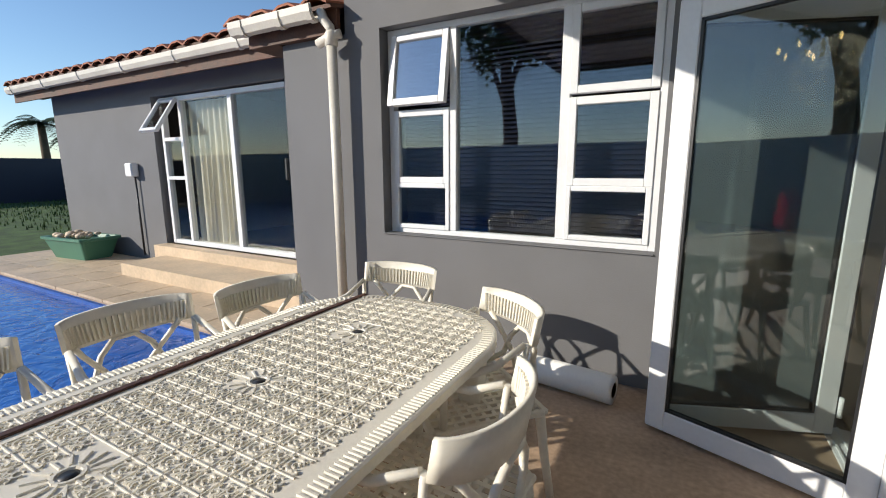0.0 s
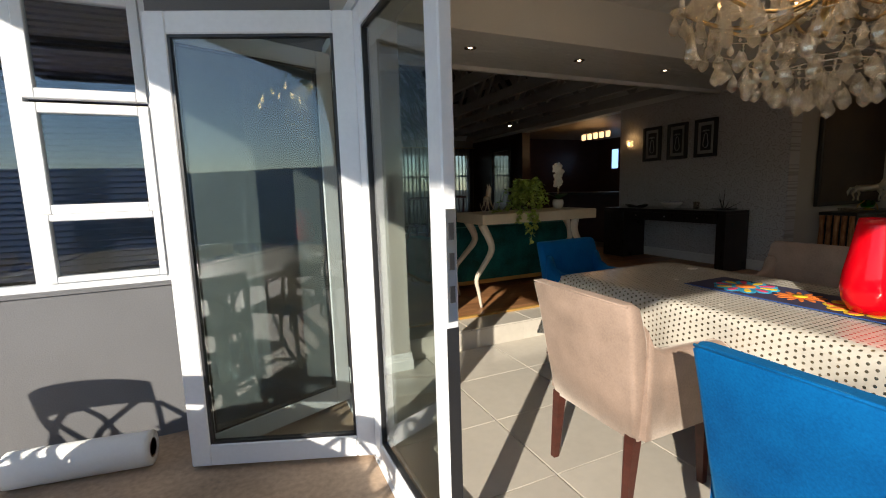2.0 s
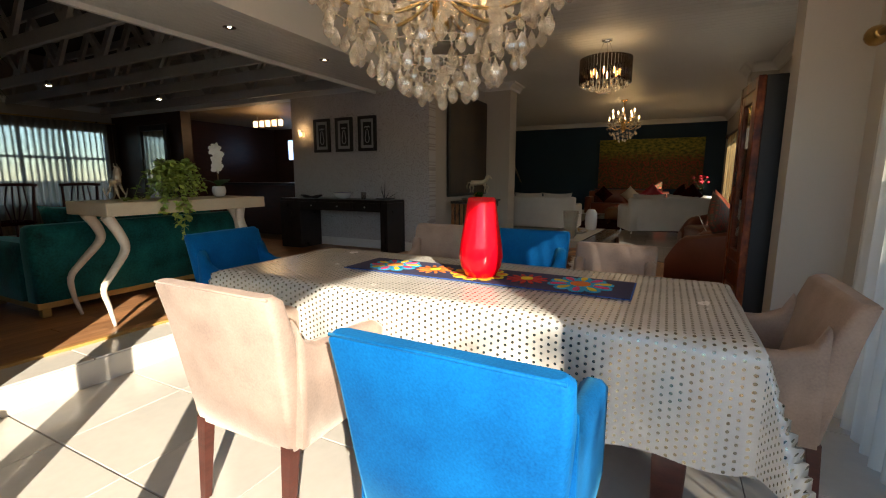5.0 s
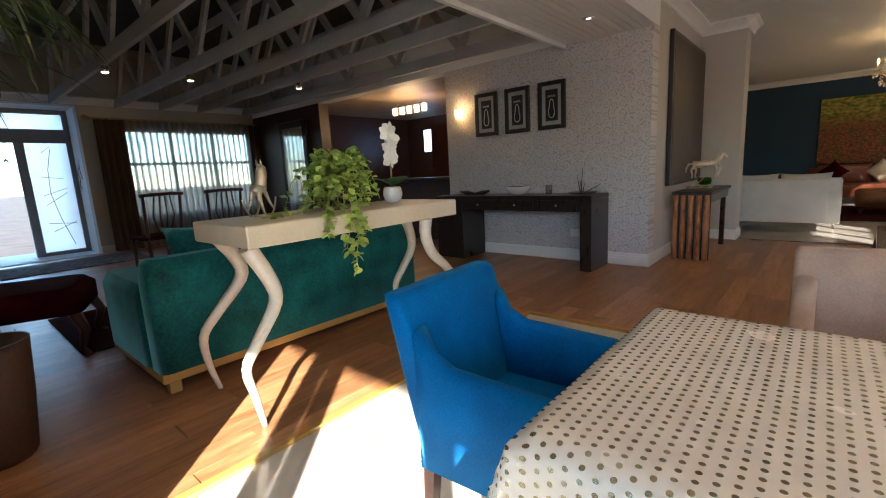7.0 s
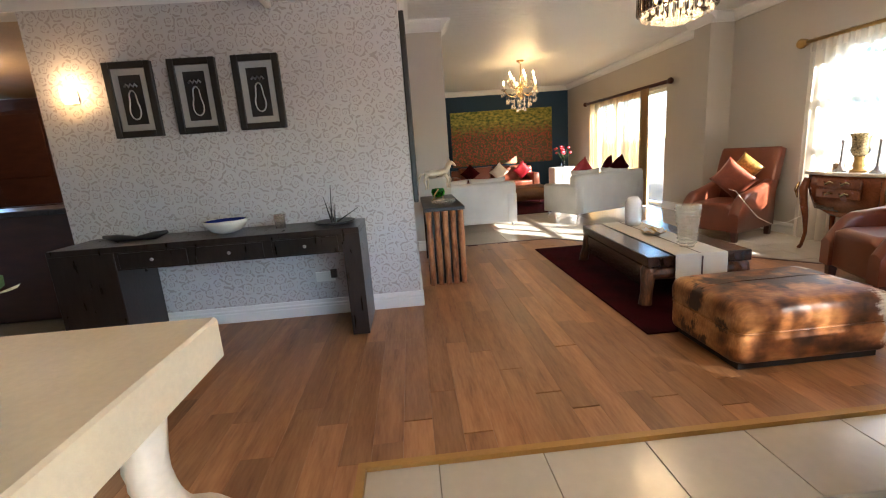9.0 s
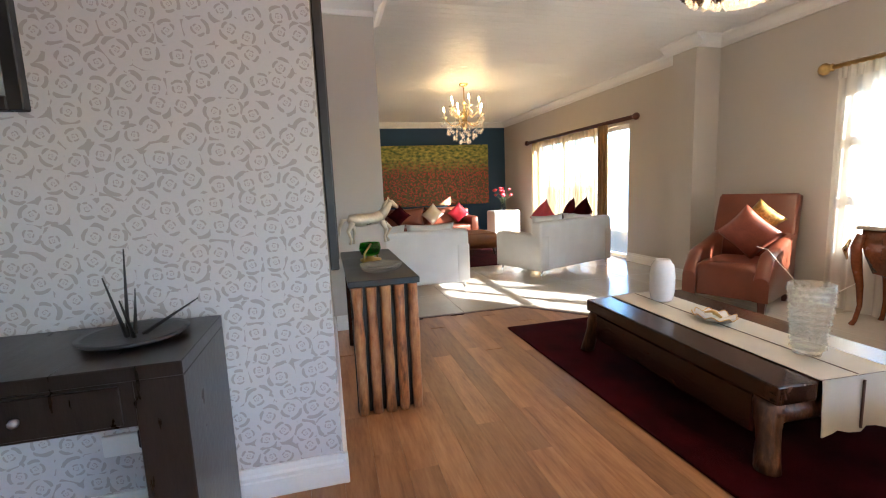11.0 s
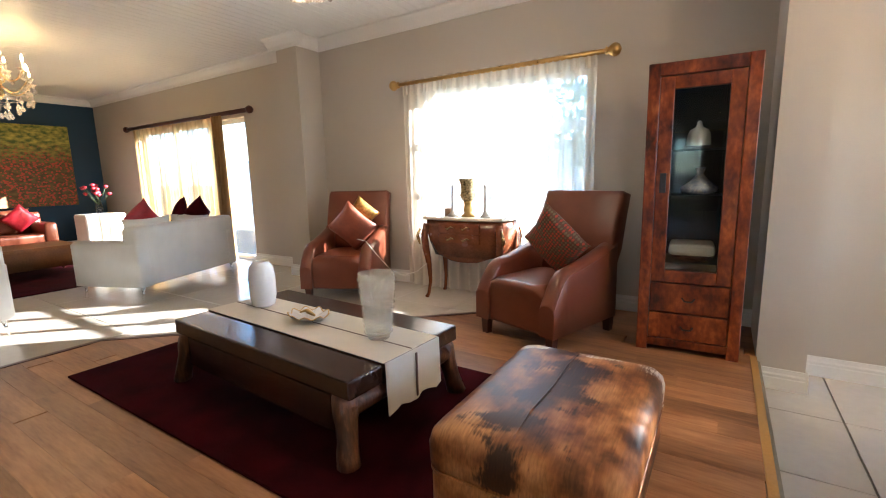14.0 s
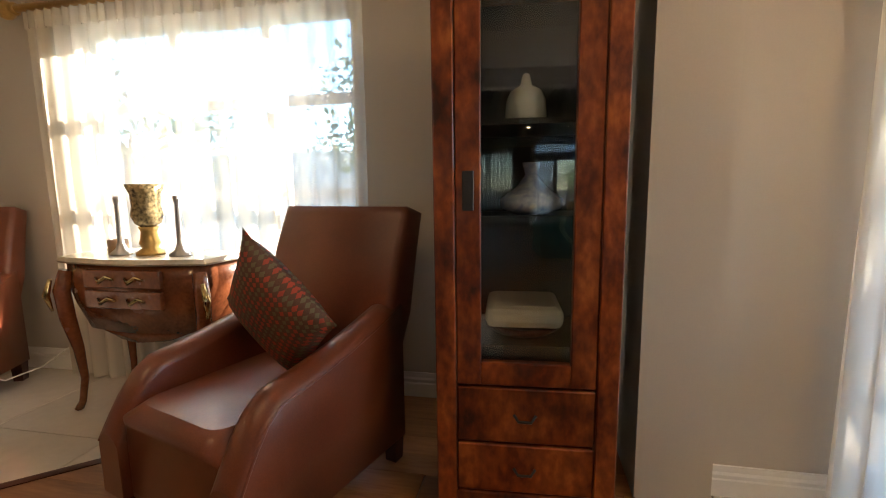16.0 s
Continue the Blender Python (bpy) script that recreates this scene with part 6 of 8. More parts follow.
for x in (7.64, 7.30):
    cs = thing("candlestick", pose(x, 0.02, Z + 0.785) @ Matrix.Scale(1.25, 4), "slim silver candlestick on the commode", "candlestick", "commode candlesticks")
    part("stem", lathe([(0.04, 0), (0.042, 0.006), (0.02, 0.025), (0.012, 0.05), (0.008, 0.2), (0.012, 0.215), (0.012, 0.23)], 14), STEEL, cs)
tagged(part("candle_jar", lathe([(0.044, 0), (0.046, 0.005), (0.046, 0.07), (0.042, 0.07), (0.04, 0.06)], 20), surf("amber_jar", (0.35, 0.22, 0.13), 0.3), None, "", pose(7.71, -0.03, Z + 0.785)), "short brown candle jar on the commode", "candle")

# tall cabinet
cb = thing("display_cabinet", pose(5.675, 0.09, Z, 0, 0, 3), "tall reddish mottled wood cabinet with a glazed door", "cabinet")
CW, CD, CH = 0.285, 0.42, 1.785
# side and back panels black: shade round and inside the cabinet put into their colour
for s in (-1, 1):
    part("stile", slab(s * CW - (0.065 if s > 0 else 0), s * CW + (0.065 if s < 0 else 0), CD - 0.05, CD, 0.0, CH, 0.004), CABWOOD, cb)
    part("side_panel", slab(s * CW - (0.02 if s > 0 else 0), s * CW + (0.02 if s < 0 else 0), 0, CD - 0.05, 0.03, CH - 0.002, 0.003), BLACK, cb, "side panel blackened to stand for shade")
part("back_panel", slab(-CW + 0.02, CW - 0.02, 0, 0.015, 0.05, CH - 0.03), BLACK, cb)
part("top_rail", slab(-CW + 0.065, CW - 0.065, CD - 0.05, CD - 0.001, CH - 0.075, CH - 0.001, 0.003), CABWOOD, cb)
part("top_board", slab(-CW + 0.02, CW - 0.02, 0.015, CD - 0.05, CH - 0.03, CH - 0.002), CABWOOD, cb)
part("plinth_rail", slab(-CW + 0.065, CW - 0.065, CD - 0.05, CD - 0.002, 0.035, 0.085, 0.003), CABWOOD, cb)
for z, h in ((0.09, 0.165), (0.265, 0.185)):
    d = part("drawer", slab(-CW + 0.068, CW - 0.068, CD - 0.045, CD - 0.006, z, z + h, 0.004), CABWOOD, cb)
    part("handle", tube([(-0.035, CD, z + h * 0.55), (-0.02, CD + 0.012, z + h * 0.45), (0.02, CD + 0.012, z + h * 0.45), (0.035, CD, z + h * 0.55)], 0.005, 6), BLACK, d, "dark iron drop handle")
door = part("door", slab(-CW + 0.068, -CW + 0.145, CD - 0.04, CD - 0.004, 0.46, CH - 0.08, 0.003), CABWOOD, cb)
part("door_stile", slab(CW - 0.145, CW - 0.068, CD - 0.04, CD - 0.004, 0.46, CH - 0.08, 0.003), CABWOOD, door)
part("door_rail", slab(-CW + 0.145, CW - 0.145, CD - 0.04, CD - 0.005, 0.46, 0.535, 0.003), CABWOOD, door)
part("door_rail", slab(-CW + 0.145, CW - 0.145, CD - 0.04, CD - 0.005, CH - 0.155, CH - 0.08, 0.003), CABWOOD, door)
g = part("door_pane", slab(-CW + 0.145, CW - 0.145, CD - 0.025, CD - 0.02, 0.535, CH - 0.155), GLASS, door)
g.visible_shadow = False
part("lock", slab(CW - 0.125, CW - 0.09, CD - 0.004, CD + 0.004, 1.02, 1.14, 0.002), BLACK, door, "dark iron lock plate")
# shelves and the cabinet floor are black too, painting in the inner shade
for z in (0.98, 1.28):
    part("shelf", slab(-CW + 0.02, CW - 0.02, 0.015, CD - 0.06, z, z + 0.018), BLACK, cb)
cm0 = pose(5.675, 0.09, Z, 0, 0, 3)
tagged(part("lidded_pot", lathe([(0.06, 0), (0.068, 0.01), (0.064, 0.07), (0.05, 0.10), (0.02, 0.115), (0.012, 0.15), (0.004, 0.155)], 20), CERAMIC, None, "", cm0 @ pose(0.0, 0.25, 1.299)), "white lidded ceramic pot on a cabinet shelf", "pot")
tagged(part("blue_bowl", lathe([(0.05, 0), (0.10, 0.02), (0.105, 0.05), (0.05, 0.09), (0.02, 0.13), (0.03, 0.17), (0.01, 0.17)], 20), surf("blue_white_china", (0.10, 0.13, 0.28), 0.2, var=0.6, scale=25, tint=(0.6, 0.6, 0.62)), None, "", cm0 @ pose(-0.02, 0.25, 0.999)), "blue and white china flask on a cabinet shelf", "flask")
tagged(part("folded_linen", slab(-0.13, 0.13, 0.05, 0.32, 0.0, 0.075, 0.025, seg=2), LINEN, None, "", cm0 @ pose(0, 0, 0.616)), "folded white linen in the cabinet", "linen")
tagged(part("stacked_tray", lathe([(0.10, 0), (0.13, 0.02), (0.135, 0.035), (0.12, 0.035), (0.09, 0.01)], 20), MAHOG, None, "", cm0 @ pose(0, 0.2, 0.58) ), "round wooden tray in the cabinet bottom", "tray")
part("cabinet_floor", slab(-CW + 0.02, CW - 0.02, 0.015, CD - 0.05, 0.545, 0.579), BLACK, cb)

# log-fronted pedestal table with the horse
lg = thing("log_pedestal", pose(7.71, 3.795, Z), "side table with vertical split log front and black glass top", "side table")
for k in range(5):
    y = -0.148 + k * 0.074
    rnd = random.Random(60 + k)
    secs = []
    for z in (0.0, 0.12, 0.27, 0.42, 0.56, 0.70):
        r = 0.029 + rnd.uniform(-0.004, 0.004)
        secs.append([(0.02 + 0.8 * r * math.cos(t), y + r * math.sin(t) * 0.95, z) for t in [2 * math.pi * q / 8 for q in range(8)]])
    part("log", loft(secs), LOGWOOD, lg, "split log slat")
part("front_board", slab(0.045, 0.07, -0.18, 0.18, 0, 0.70, 0.003), BLACK, lg)
part("top", slab(0.02, 1.25, -0.19, 0.19, 0.70, 0.735, 0.004), BLACK, lg, "black glass top")
part("rail", slab(0.07, 1.20, -0.17, 0.17, 0.61, 0.70, 0.004), SLEEPER, lg)
for y in (-0.15, 0.12):
    part("leg", slab(1.14, 1.21, y, y + 0.05, 0, 0.62, 0.004), SLEEPER, lg)


def horse(m, s, label):
    """A prancing metal horse, one plain mesh."""
    bm = bmesh.new()
    tube([(-0.16, 0, 0.17), (-0.14, 0, 0.185), (-0.06, 0, 0.18), (0.04, 0, 0.185), (0.10, 0, 0.20), (0.13, 0, 0.21)], [0.02, 0.045, 0.05, 0.045, 0.048, 0.02], 10, bm)
    tube([(0.10, 0, 0.20), (0.15, 0, 0.25), (0.18, 0, 0.295), (0.19, 0, 0.31)], [0.042, 0.032, 0.025, 0.02], 8, bm)
    tube([(0.17, 0, 0.315), (0.20, 0, 0.305), (0.235, 0, 0.275), (0.25, 0, 0.26)], [0.018, 0.022, 0.015, 0.010], 8, bm)
    for y in (-0.012, 0.012):
        tube([(0.175, y, 0.32), (0.172, y, 0.35)], [0.008, 0.002], 5, bm)
    tube([(0.17, 0, 0.33), (0.14, 0, 0.29), (0.11, 0, 0.24)], [0.006, 0.018, 0.006], 6, bm)
    for x, y, bend in ((-0.13, -0.025, -0.05), (-0.13, 0.025, 0.03), (0.10, -0.025, 0.04), (0.11, 0.025, 0.10)):
        tube([(x, y, 0.17), (x + bend * 0.8, y, 0.10), (x + bend * 0.4, y, 0.04), (x + bend * 0.6, y, 0.0)], [0.026, 0.015, 0.010, 0.013], 7, bm)
    tube([(-0.16, 0, 0.19), (-0.20, 0, 0.19), (-0.23, 0, 0.13), (-0.23, 0, 0.07)], [0.008, 0.016, 0.016, 0.003], 6, bm)
    return tagged(part("horse_statue", bm, SILVER, None, "", m @ Matrix.Scale(s, 4)), label, "statue")


horse(pose(8.42, 3.80, Z + 0.855, 0, 0, -78), 0.86, "champagne metal prancing horse above the green glass bowl")
gb = thing("green_bowl", pose(8.42, 3.80, Z + 0.735) @ Matrix.Diagonal((1.2, 1.2, 1.05, 1)), "green glass bowl on a gilt foot", "bowl")
part("bowl", lathe([(0.02, 0.03), (0.05, 0.04), (0.062, 0.08), (0.055, 0.115), (0.05, 0.112), (0.056, 0.08), (0.03, 0.045)], 20), GREENGLASS, gb)
part("foot", lathe([(0.06, 0), (0.06, 0.01), (0.02, 0.02), (0.02, 0.032)], 20), GOLD, gb)
part("stand_leg", tube([(-0.10, 0.05, 0), (-0.09, 0.04, 0.06), (-0.06, 0, 0.115)], 0.006, 5), GOLD, gb)
part("stand_leg", tube([(0.10, -0.05, 0), (0.09, -0.04, 0.06), (0.06, 0, 0.115)], 0.006, 5), GOLD, gb)
ad = thing("glass_dish", pose(7.98, 3.78, Z + 0.735) @ Matrix.Scale(1.3, 4), "cut glass ashtray dish on the pedestal", "dish")
part("bowl", lathe([(0.05, 0), (0.085, 0.012), (0.095, 0.035), (0.085, 0.035), (0.05, 0.012)], 18), CRYSTAL, ad)

dp = thing("dark_painting", pose(7.75, 4.05, 0.98), "tall dark abstract painting in a black frame", "painting")
part("frame", slab(0, 1.72, -0.03, 0.015, 0, 1.62, 0.006), BLACK, dp)
part("canvas", slab(0.05, 1.67, -0.034, -0.028, 0.05, 1.57), surf("dark_abstract", (0.07, 0.045, 0.025), 0.5, var=0.45, scale=2.5, tint=(0.012, 0.010, 0.012)), dp)

# ---- wallpaper wall: desk, pictures, sconce ----
dk = thing("console_desk", pose(6.92, 5.48, Z), "long dark wenge console desk with three drawers", "console table")
part("top", slab(-0.23, 0.23, -1.02, 1.02, 0.735, 0.775, 0.003), WENGE, dk)
part("apron", slab(-0.225, 0.22, -0.90, 0.60, 0.61, 0.735, 0.002), WENGE, dk)
part("end_panel", slab(-0.23, 0.23, -1.02, -0.90, 0, 0.735, 0.003), WENGE, dk)
part("pedestal", slab(-0.23, 0.23, 0.60, 1.02, 0, 0.735, 0.003), WENGE, dk)
for y in (-0.87, -0.37, 0.13):
    d = part("drawer", slab(-0.238, -0.226, y, y + 0.44, 0.622, 0.728, 0.002), WENGE, dk)
    part("knob", lathe([(0.006, 0), (0.012, 0.012), (0.010, 0.02)], 10, m=pose(-0.238, y + 0.22, 0.675, 0, -90, 0)), STEEL, d)
TOP = Z + 0.776
bw = thing("white_bowl", pose(6.92, 5.42, TOP), "white bowl with a cobalt blue inside", "bowl")
part("bowl", lathe([(0.05, 0), (0.10, 0.02), (0.145, 0.07), (0.15, 0.095), (0.142, 0.095), (0.13, 0.07)], 28), CERAMIC, bw)
part("lining", lathe([(0.02, 0.03), (0.09, 0.04), (0.128, 0.07), (0.14, 0.092), (0.13, 0.075), (0.08, 0.045)], 28), surf("cobalt_glaze", (0.02, 0.04, 0.35), 0.15), bw)
sp = thing("twig_sculpture", pose(6.95, 4.66, TOP), "black spiky twig sculpture on the desk", "sculpture")
part("dish", lathe([(0.05, 0), (0.14, 0.012), (0.15, 0.022), (0.13, 0.022), (0.05, 0.01)], 20), BLACK, sp)
for a, e, l in ((0.3, 0.12, 0.22), (2.0, 0.2, 0.06), (1.45, 0.28, 0.0), (3.4, 0.16, 0.2), (5.0, 0.10, 0.18)):
    part("twig", tube([(0.02 * math.cos(a), 0.02 * math.sin(a), 0.01), (l * math.cos(a), l * math.sin(a), e)], [0.007, 0.002], 5), BLACK, sp)
tagged(part("black_tray", tube([(0, -0.22, 0.045), (0, -0.12, 0.022), (0, 0, 0.014), (0, 0.12, 0.022), (0, 0.22, 0.04)], [0.012, 0.03, 0.014, 0.03, 0.012], 8), BLACK, None, "", pose(6.92, 6.05, TOP)), "long black leaf shaped tray on the desk", "tray")
tagged(part("glass_tumbler", lathe([(0.035, 0), (0.04, 0.1), (0.037, 0.1), (0.03, 0.01)], 16), CRYSTAL, None, "", pose(6.95, 5.05, TOP)), "clear glass tumbler on the desk", "glass")
pw = thing("wall_socket", pose(7.195, 4.83, 0.50), "white double wall socket with a plug", "socket")
part("plate", slab(-0.012, 0.004, -0.075, 0.075, -0.04, 0.04, 0.003), WHITE, pw)
part("plug", slab(-0.04, -0.012, -0.10, -0.05, -0.01, 0.06, 0.005), BLACK, pw, "black adaptor plug")


def picture(y, k):
    p = thing("framed_picture", pose(7.195, y, 1.675), "black framed silver teardrop picture", "picture", "wallpaper wall pictures")
    bm = bmesh.new()
    for b in ((-0.165, -0.12, 0, 0.52), (0.12, 0.165, 0, 0.52), (-0.12, 0.12, 0, 0.045), (-0.12, 0.12, 0.475, 0.52)):
        box(bm, -0.035, 0.004, b[0], b[1], b[2], b[3], 0.004)
    part("frame", bm, BLACK, p)
    part("mount", slab(-0.012, 0.0, -0.12, 0.12, 0.045, 0.475), PHOTO, p, "pale grey mount")
    part("image", slab(-0.015, -0.011, -0.075, 0.075, 0.09, 0.43), BLACK, p)
    tear = [(-0.018, 0.045 * math.sin(t) * (0.6 + 0.4 * math.cos(t / 2) ** 2), 0.20 - 0.075 * math.cos(t) + (0.05 if math.cos(t) < -0.6 else 0)) for t in [2 * math.pi * q / 24 for q in range(25)]]
    part("teardrop", tube(tear, 0.005, 6), STEEL, p, "silver teardrop outline")
    part("crest", tube([(-0.018, -0.045 + 0.015 * q, 0.35 + 0.018 * (q % 2)) for q in range(7)], 0.007, 5), STEEL, p)
    return p


first = picture(6.015, 0)
for y in (5.57, 5.125):
    copy_thing(first, pose(7.195, y, 1.675))
sc = thing("wall_sconce", pose(7.195, 6.42, 1.98), "lit glass wall sconce on the wallpaper", "wall lamp")
part("plate", slab(-0.015, 0.004, -0.03, 0.03, -0.05, 0.05, 0.004), CHROME, sc)
part("shade", lathe([(0.035, -0.05), (0.045, 0.05), (0.04, 0.05), (0.03, -0.045)], 14, m=pose(-0.07, 0, 0)), CRYSTAL, sc)
part("bulb", lathe([(0.01, -0.03), (0.02, 0), (0.015, 0.025), (0.003, 0.03)], 10, m=pose(-0.07, 0, 0)), BULB, sc)
lamp("sconce_glow", "POINT", pose(7.09, 6.42, 2.04), 0.3, (1.0, 0.6, 0.28), 0.03)

# ---- far lounge ----
mu = thing("meadow_painting", pose(15.80, 1.54, 0.98), "wide canvas of a red poppy meadow on the blue wall", "painting")
part("canvas", slab(-0.03, 0.012, -1.37, 1.37, 0, 1.42, 0.004), MURAL, mu)
for b in ((-1.34, 1.34, 0.03, 0.08), (-1.34, 1.34, 1.34, 1.39), (-1.34, -1.29, 0.08, 1.34), (1.29, 1.34, 0.08, 1.34)):
    part("stretcher_bar", slab(0.014, 0.048, b[0], b[1], b[2], b[3], 0.002), EDGE, mu, "plain wooden stretcher bar")


def sofa(m, w, label, mat, group=""):
    """A two-seater facing +x; its back stands at x = 0."""
    s = thing("sofa", m, label, "sofa", group)
    part("back", loft([rounded(0.004, 0.18, -w / 2 + 0.005, w / 2 - 0.005, 0.04, z, 4) for z in (0.145, 0.16, 0.70)] + [rounded(0.02, 0.16, -w / 2 + 0.02, w / 2 - 0.02, 0.04, 0.74, 4)]), mat, s)
    part("seat", loft([rounded(0.17, 0.80, -w / 2 + 0.16, w / 2 - 0.16, 0.04, z, 4) for z in (0.15, 0.38, 0.42)]), mat, s)
    for k in (-1, 1):
        part("armrest", loft([rounded(0.0, 0.82, k * (w / 2 - 0.08) - 0.08, k * (w / 2 - 0.08) + 0.08, 0.03, z, 4) for z in (0.14, 0.56)] + [rounded(0.02, 0.80, k * (w / 2 - 0.08) - 0.06, k * (w / 2 - 0.08) + 0.06, 0.03, 0.59, 4)]), mat, s)
        for x in (0.05, 0.76):
            part("leg", tube([(x, k * (w / 2 - 0.07), 0.14), (x, k * (w / 2 - 0.05), 0)], [0.014, 0.009], 6), CHROME, s)
    for k in (-0.25, 0.25):
        part("back_cushion", pillow(w * 0.42, 0.42, 0.2), mat, s, "", pose(0.26, k * w * 0.85, 0.60, 0, 0, 90))
    return s


sofa(pose(10.12, 3.22, Z), 1.36, "off white two seat sofa with chrome feet", OFFWHITE, "off white sofas")
sofa(pose(10.52, 0.92, Z, 0, 0, 20), 1.42, "off white two seat sofa with red cushions", OFFWHITE, "off white sofas")
for x, y, r, mt, lb in ((10.82, 1.28, 20, CUSHRED, "bright red satin cushion"), (10.98, 0.80, 60, RUGRED, "dark red velvet cushion"), (10.92, 0.62, 20, RUGRED, "dark red velvet cushion")):
    cushion(pose(x, y, Z + 0.78, 0, 0, r + 90), 0.34, mt, lb + " on the white sofa")
bs = sofa(pose(15.2, 2.0, Z, 0, 0, 180), 2.1, "dark brown leather sofa below the painting", LEATHER)
for x, y, mt, lb in ((14.75, 2.6, RUGRED, "dark red"), (14.6, 1.9, LINEN, "beige"), (14.7, 1.3, CUSHRED, "bright red")):
    cushion(pose(x, y, Z + 0.66, 0, 0, 90), 0.36, mt, lb + " cushion on the brown sofa")
fo = thing("brown_footstool", pose(13.0, 1.75, Z), "tan leather footstool on wooden feet", "footstool")
part("pad", loft([rounded(-0.4, 0.4, -0.55, 0.55, 0.06, z, 4) for z in (0.14, 0.36)] + [rounded(-0.36, 0.36, -0.5, 0.5, 0.06, 0.40, 4)]), surf("tan_leather", (0.24, 0.10, 0.035), 0.5, var=0.2), fo)
for x in (-0.33, 0.33):
    for y in (-0.47, 0.47):
        part("leg", tube([(x, y, 0.14), (x * 1.05, y * 1.05, 0)], [0.03, 0.018], 8), MAHOG, fo)
tagged(part("red_rug", slab(11.7, 14.2, 0.7, 2.9, Z, Z + 0.012, 0.004), RUGRED, None), "dark red rug in the far lounge", "rug")
cn = thing("tufted_chest", pose(14.7, 0.25, Z), "cream tufted side chest", "chest")
part("body", slab(-0.25, 0.25, -0.3, 0.3, 0.06, 0.66, 0.02), OFFWHITE, cn)
part("plinth", slab(-0.24, 0.24, -0.29, 0.29, 0, 0.06), BLACK, cn)
fl = thing("red_flowers", pose(14.7, 0.25, Z + 0.66), "vase of dark red flowers on the chest", "flowers")
part("vase", lathe([(0.04, 0), (0.06, 0.1), (0.04, 0.22), (0.045, 0.25)], 14), glassy("dark_vase", (0.5, 0.55, 0.6)), fl)
rnd = random.Random(5)
for k in range(16):
    a, r, z = rnd.uniform(0, 6.3), rnd.uniform(0, 0.2), rnd.uniform(0.32, 0.5)
    part("stem", tube([(0, 0, 0.15), (r * math.cos(a), r * math.sin(a), z)], 0.004, 4), PALMLEAF, fl)
    part("blossom", lathe([(0.005, -0.03), (0.035, -0.005), (0.04, 0.015), (0.01, 0.03)], 7, m=pose(r * math.cos(a), r * math.sin(a), z)), CUSHRED, fl)
# stair beside the far lounge
st = thing("staircase", pose(9.8, 4.2, Z), "pale staircase with a glass balustrade rising behind the pier", "staircase")
for k in range(12):
    part("tread", slab(2.6 - k * 0.24, 2.9 - k * 0.24, 0.2, 1.2, k * 0.18, k * 0.18 + 0.18, 0.004), WHITE, st)
part("handrail", tube([(2.8, 0.15, 1.0), (0.1, 0.15, 2.9)], 0.022, 8), CHROME, st)
g = part("balustrade_pane", loft([[(2.85, 0.16, 0.1), (2.85, 0.16, 0.95), (2.85, 0.17, 0.95), (2.85, 0.17, 0.1)], [(0.1, 0.16, 2.1), (0.1, 0.16, 2.85), (0.1, 0.17, 2.85), (0.1, 0.17, 2.1)]], smooth=False), GLASS, st)
part("stringer", loft([[(2.95, 0.18, 0.0), (2.95, 0.18, 0.3), (2.95, 0.2, 0.3), (2.95, 0.2, 0.0)], [(0.1, 0.18, 2.0), (0.1, 0.18, 2.35), (0.1, 0.2, 2.35), (0.1, 0.2, 2.0)]], smooth=False), CREAM, st)


# ---- hall ----
mi = thing("leaning_mirror", pose(7.17, 10.45, Z), "large dark framed mirror against the hall wall", "mirror")
bm = bmesh.new()
for b in ((-0.5, -0.38, 0, 2.15), (0.38, 0.5, 0, 2.15), (-0.38, 0.38, 0, 0.12), (-0.38, 0.38, 2.03, 2.15)):
    box(bm, -0.06, 0, b[0], b[1], b[2], b[3], 0.01)
part("frame", bm, WENGE, mi)
part("looking_glass", slab(-0.03, -0.024, -0.38, 0.38, 0.12, 2.03), surf("mirror_silver", (0.85, 0.85, 0.85), 0.03, metal=1.0, var=0.01, bump=0), mi)


def side_chair(m):
    c = thing("wooden_chair", m, "dark wooden chair with a carved slat back", "chair", "hall chairs")
    part("seat", slab(-0.23, 0.23, -0.23, 0.22, 0.43, 0.48, 0.015), RUGRED, c)
    for x in (-0.2, 0.2):
        part("leg", tube([(x, 0.2, 0.43), (x, 0.21, 0)], [0.022, 0.016], 8), MAHOG, c)
        part("back_post", tube([(x, -0.22, 0), (x, -0.21, 0.45), (x * 1.08, -0.27, 0.98)], [0.02, 0.022, 0.017], 8), MAHOG, c)
    part("top_rail", tube([(-0.25, -0.275, 0.98), (-0.1, -0.28, 0.99), (0.1, -0.28, 0.99), (0.25, -0.275, 0.98)], 0.022, 8), MAHOG, c)
    for x in (-0.09, -0.03, 0.03, 0.09):
        part("back_slat", tube([(x * 0.6, -0.215, 0.47), (x * 1.4, -0.25, 0.72), (x, -0.275, 0.97)], 0.010, 6), MAHOG, c)
    return c


first = side_chair(pose(4.30, 9.2, Z, 0, 0, 8))
copy_thing(first, pose(5.12, 9.2, Z, 0, 0, -6))
tagged(part("maroon_rug", slab(2.95, 4.3, 6.4, 7.7, Z, Z + 0.012, 0.003), RUGRED, None), "dark maroon rug on the hall floor", "rug")
tagged(part("entrance_mat", slab(2.9, 4.6, 10.6, 11.7, Z, Z + 0.012, 0.003), surf("woven_mat", (0.20, 0.16, 0.15), 0.95, var=0.5, scale=12, fine=80), None), "patterned mat inside the front door", "mat")
ac = thing("maroon_chair", pose(2.78, 6.75, Z, 0, 0, -20), "dark maroon upholstered chair with carved legs", "chair")
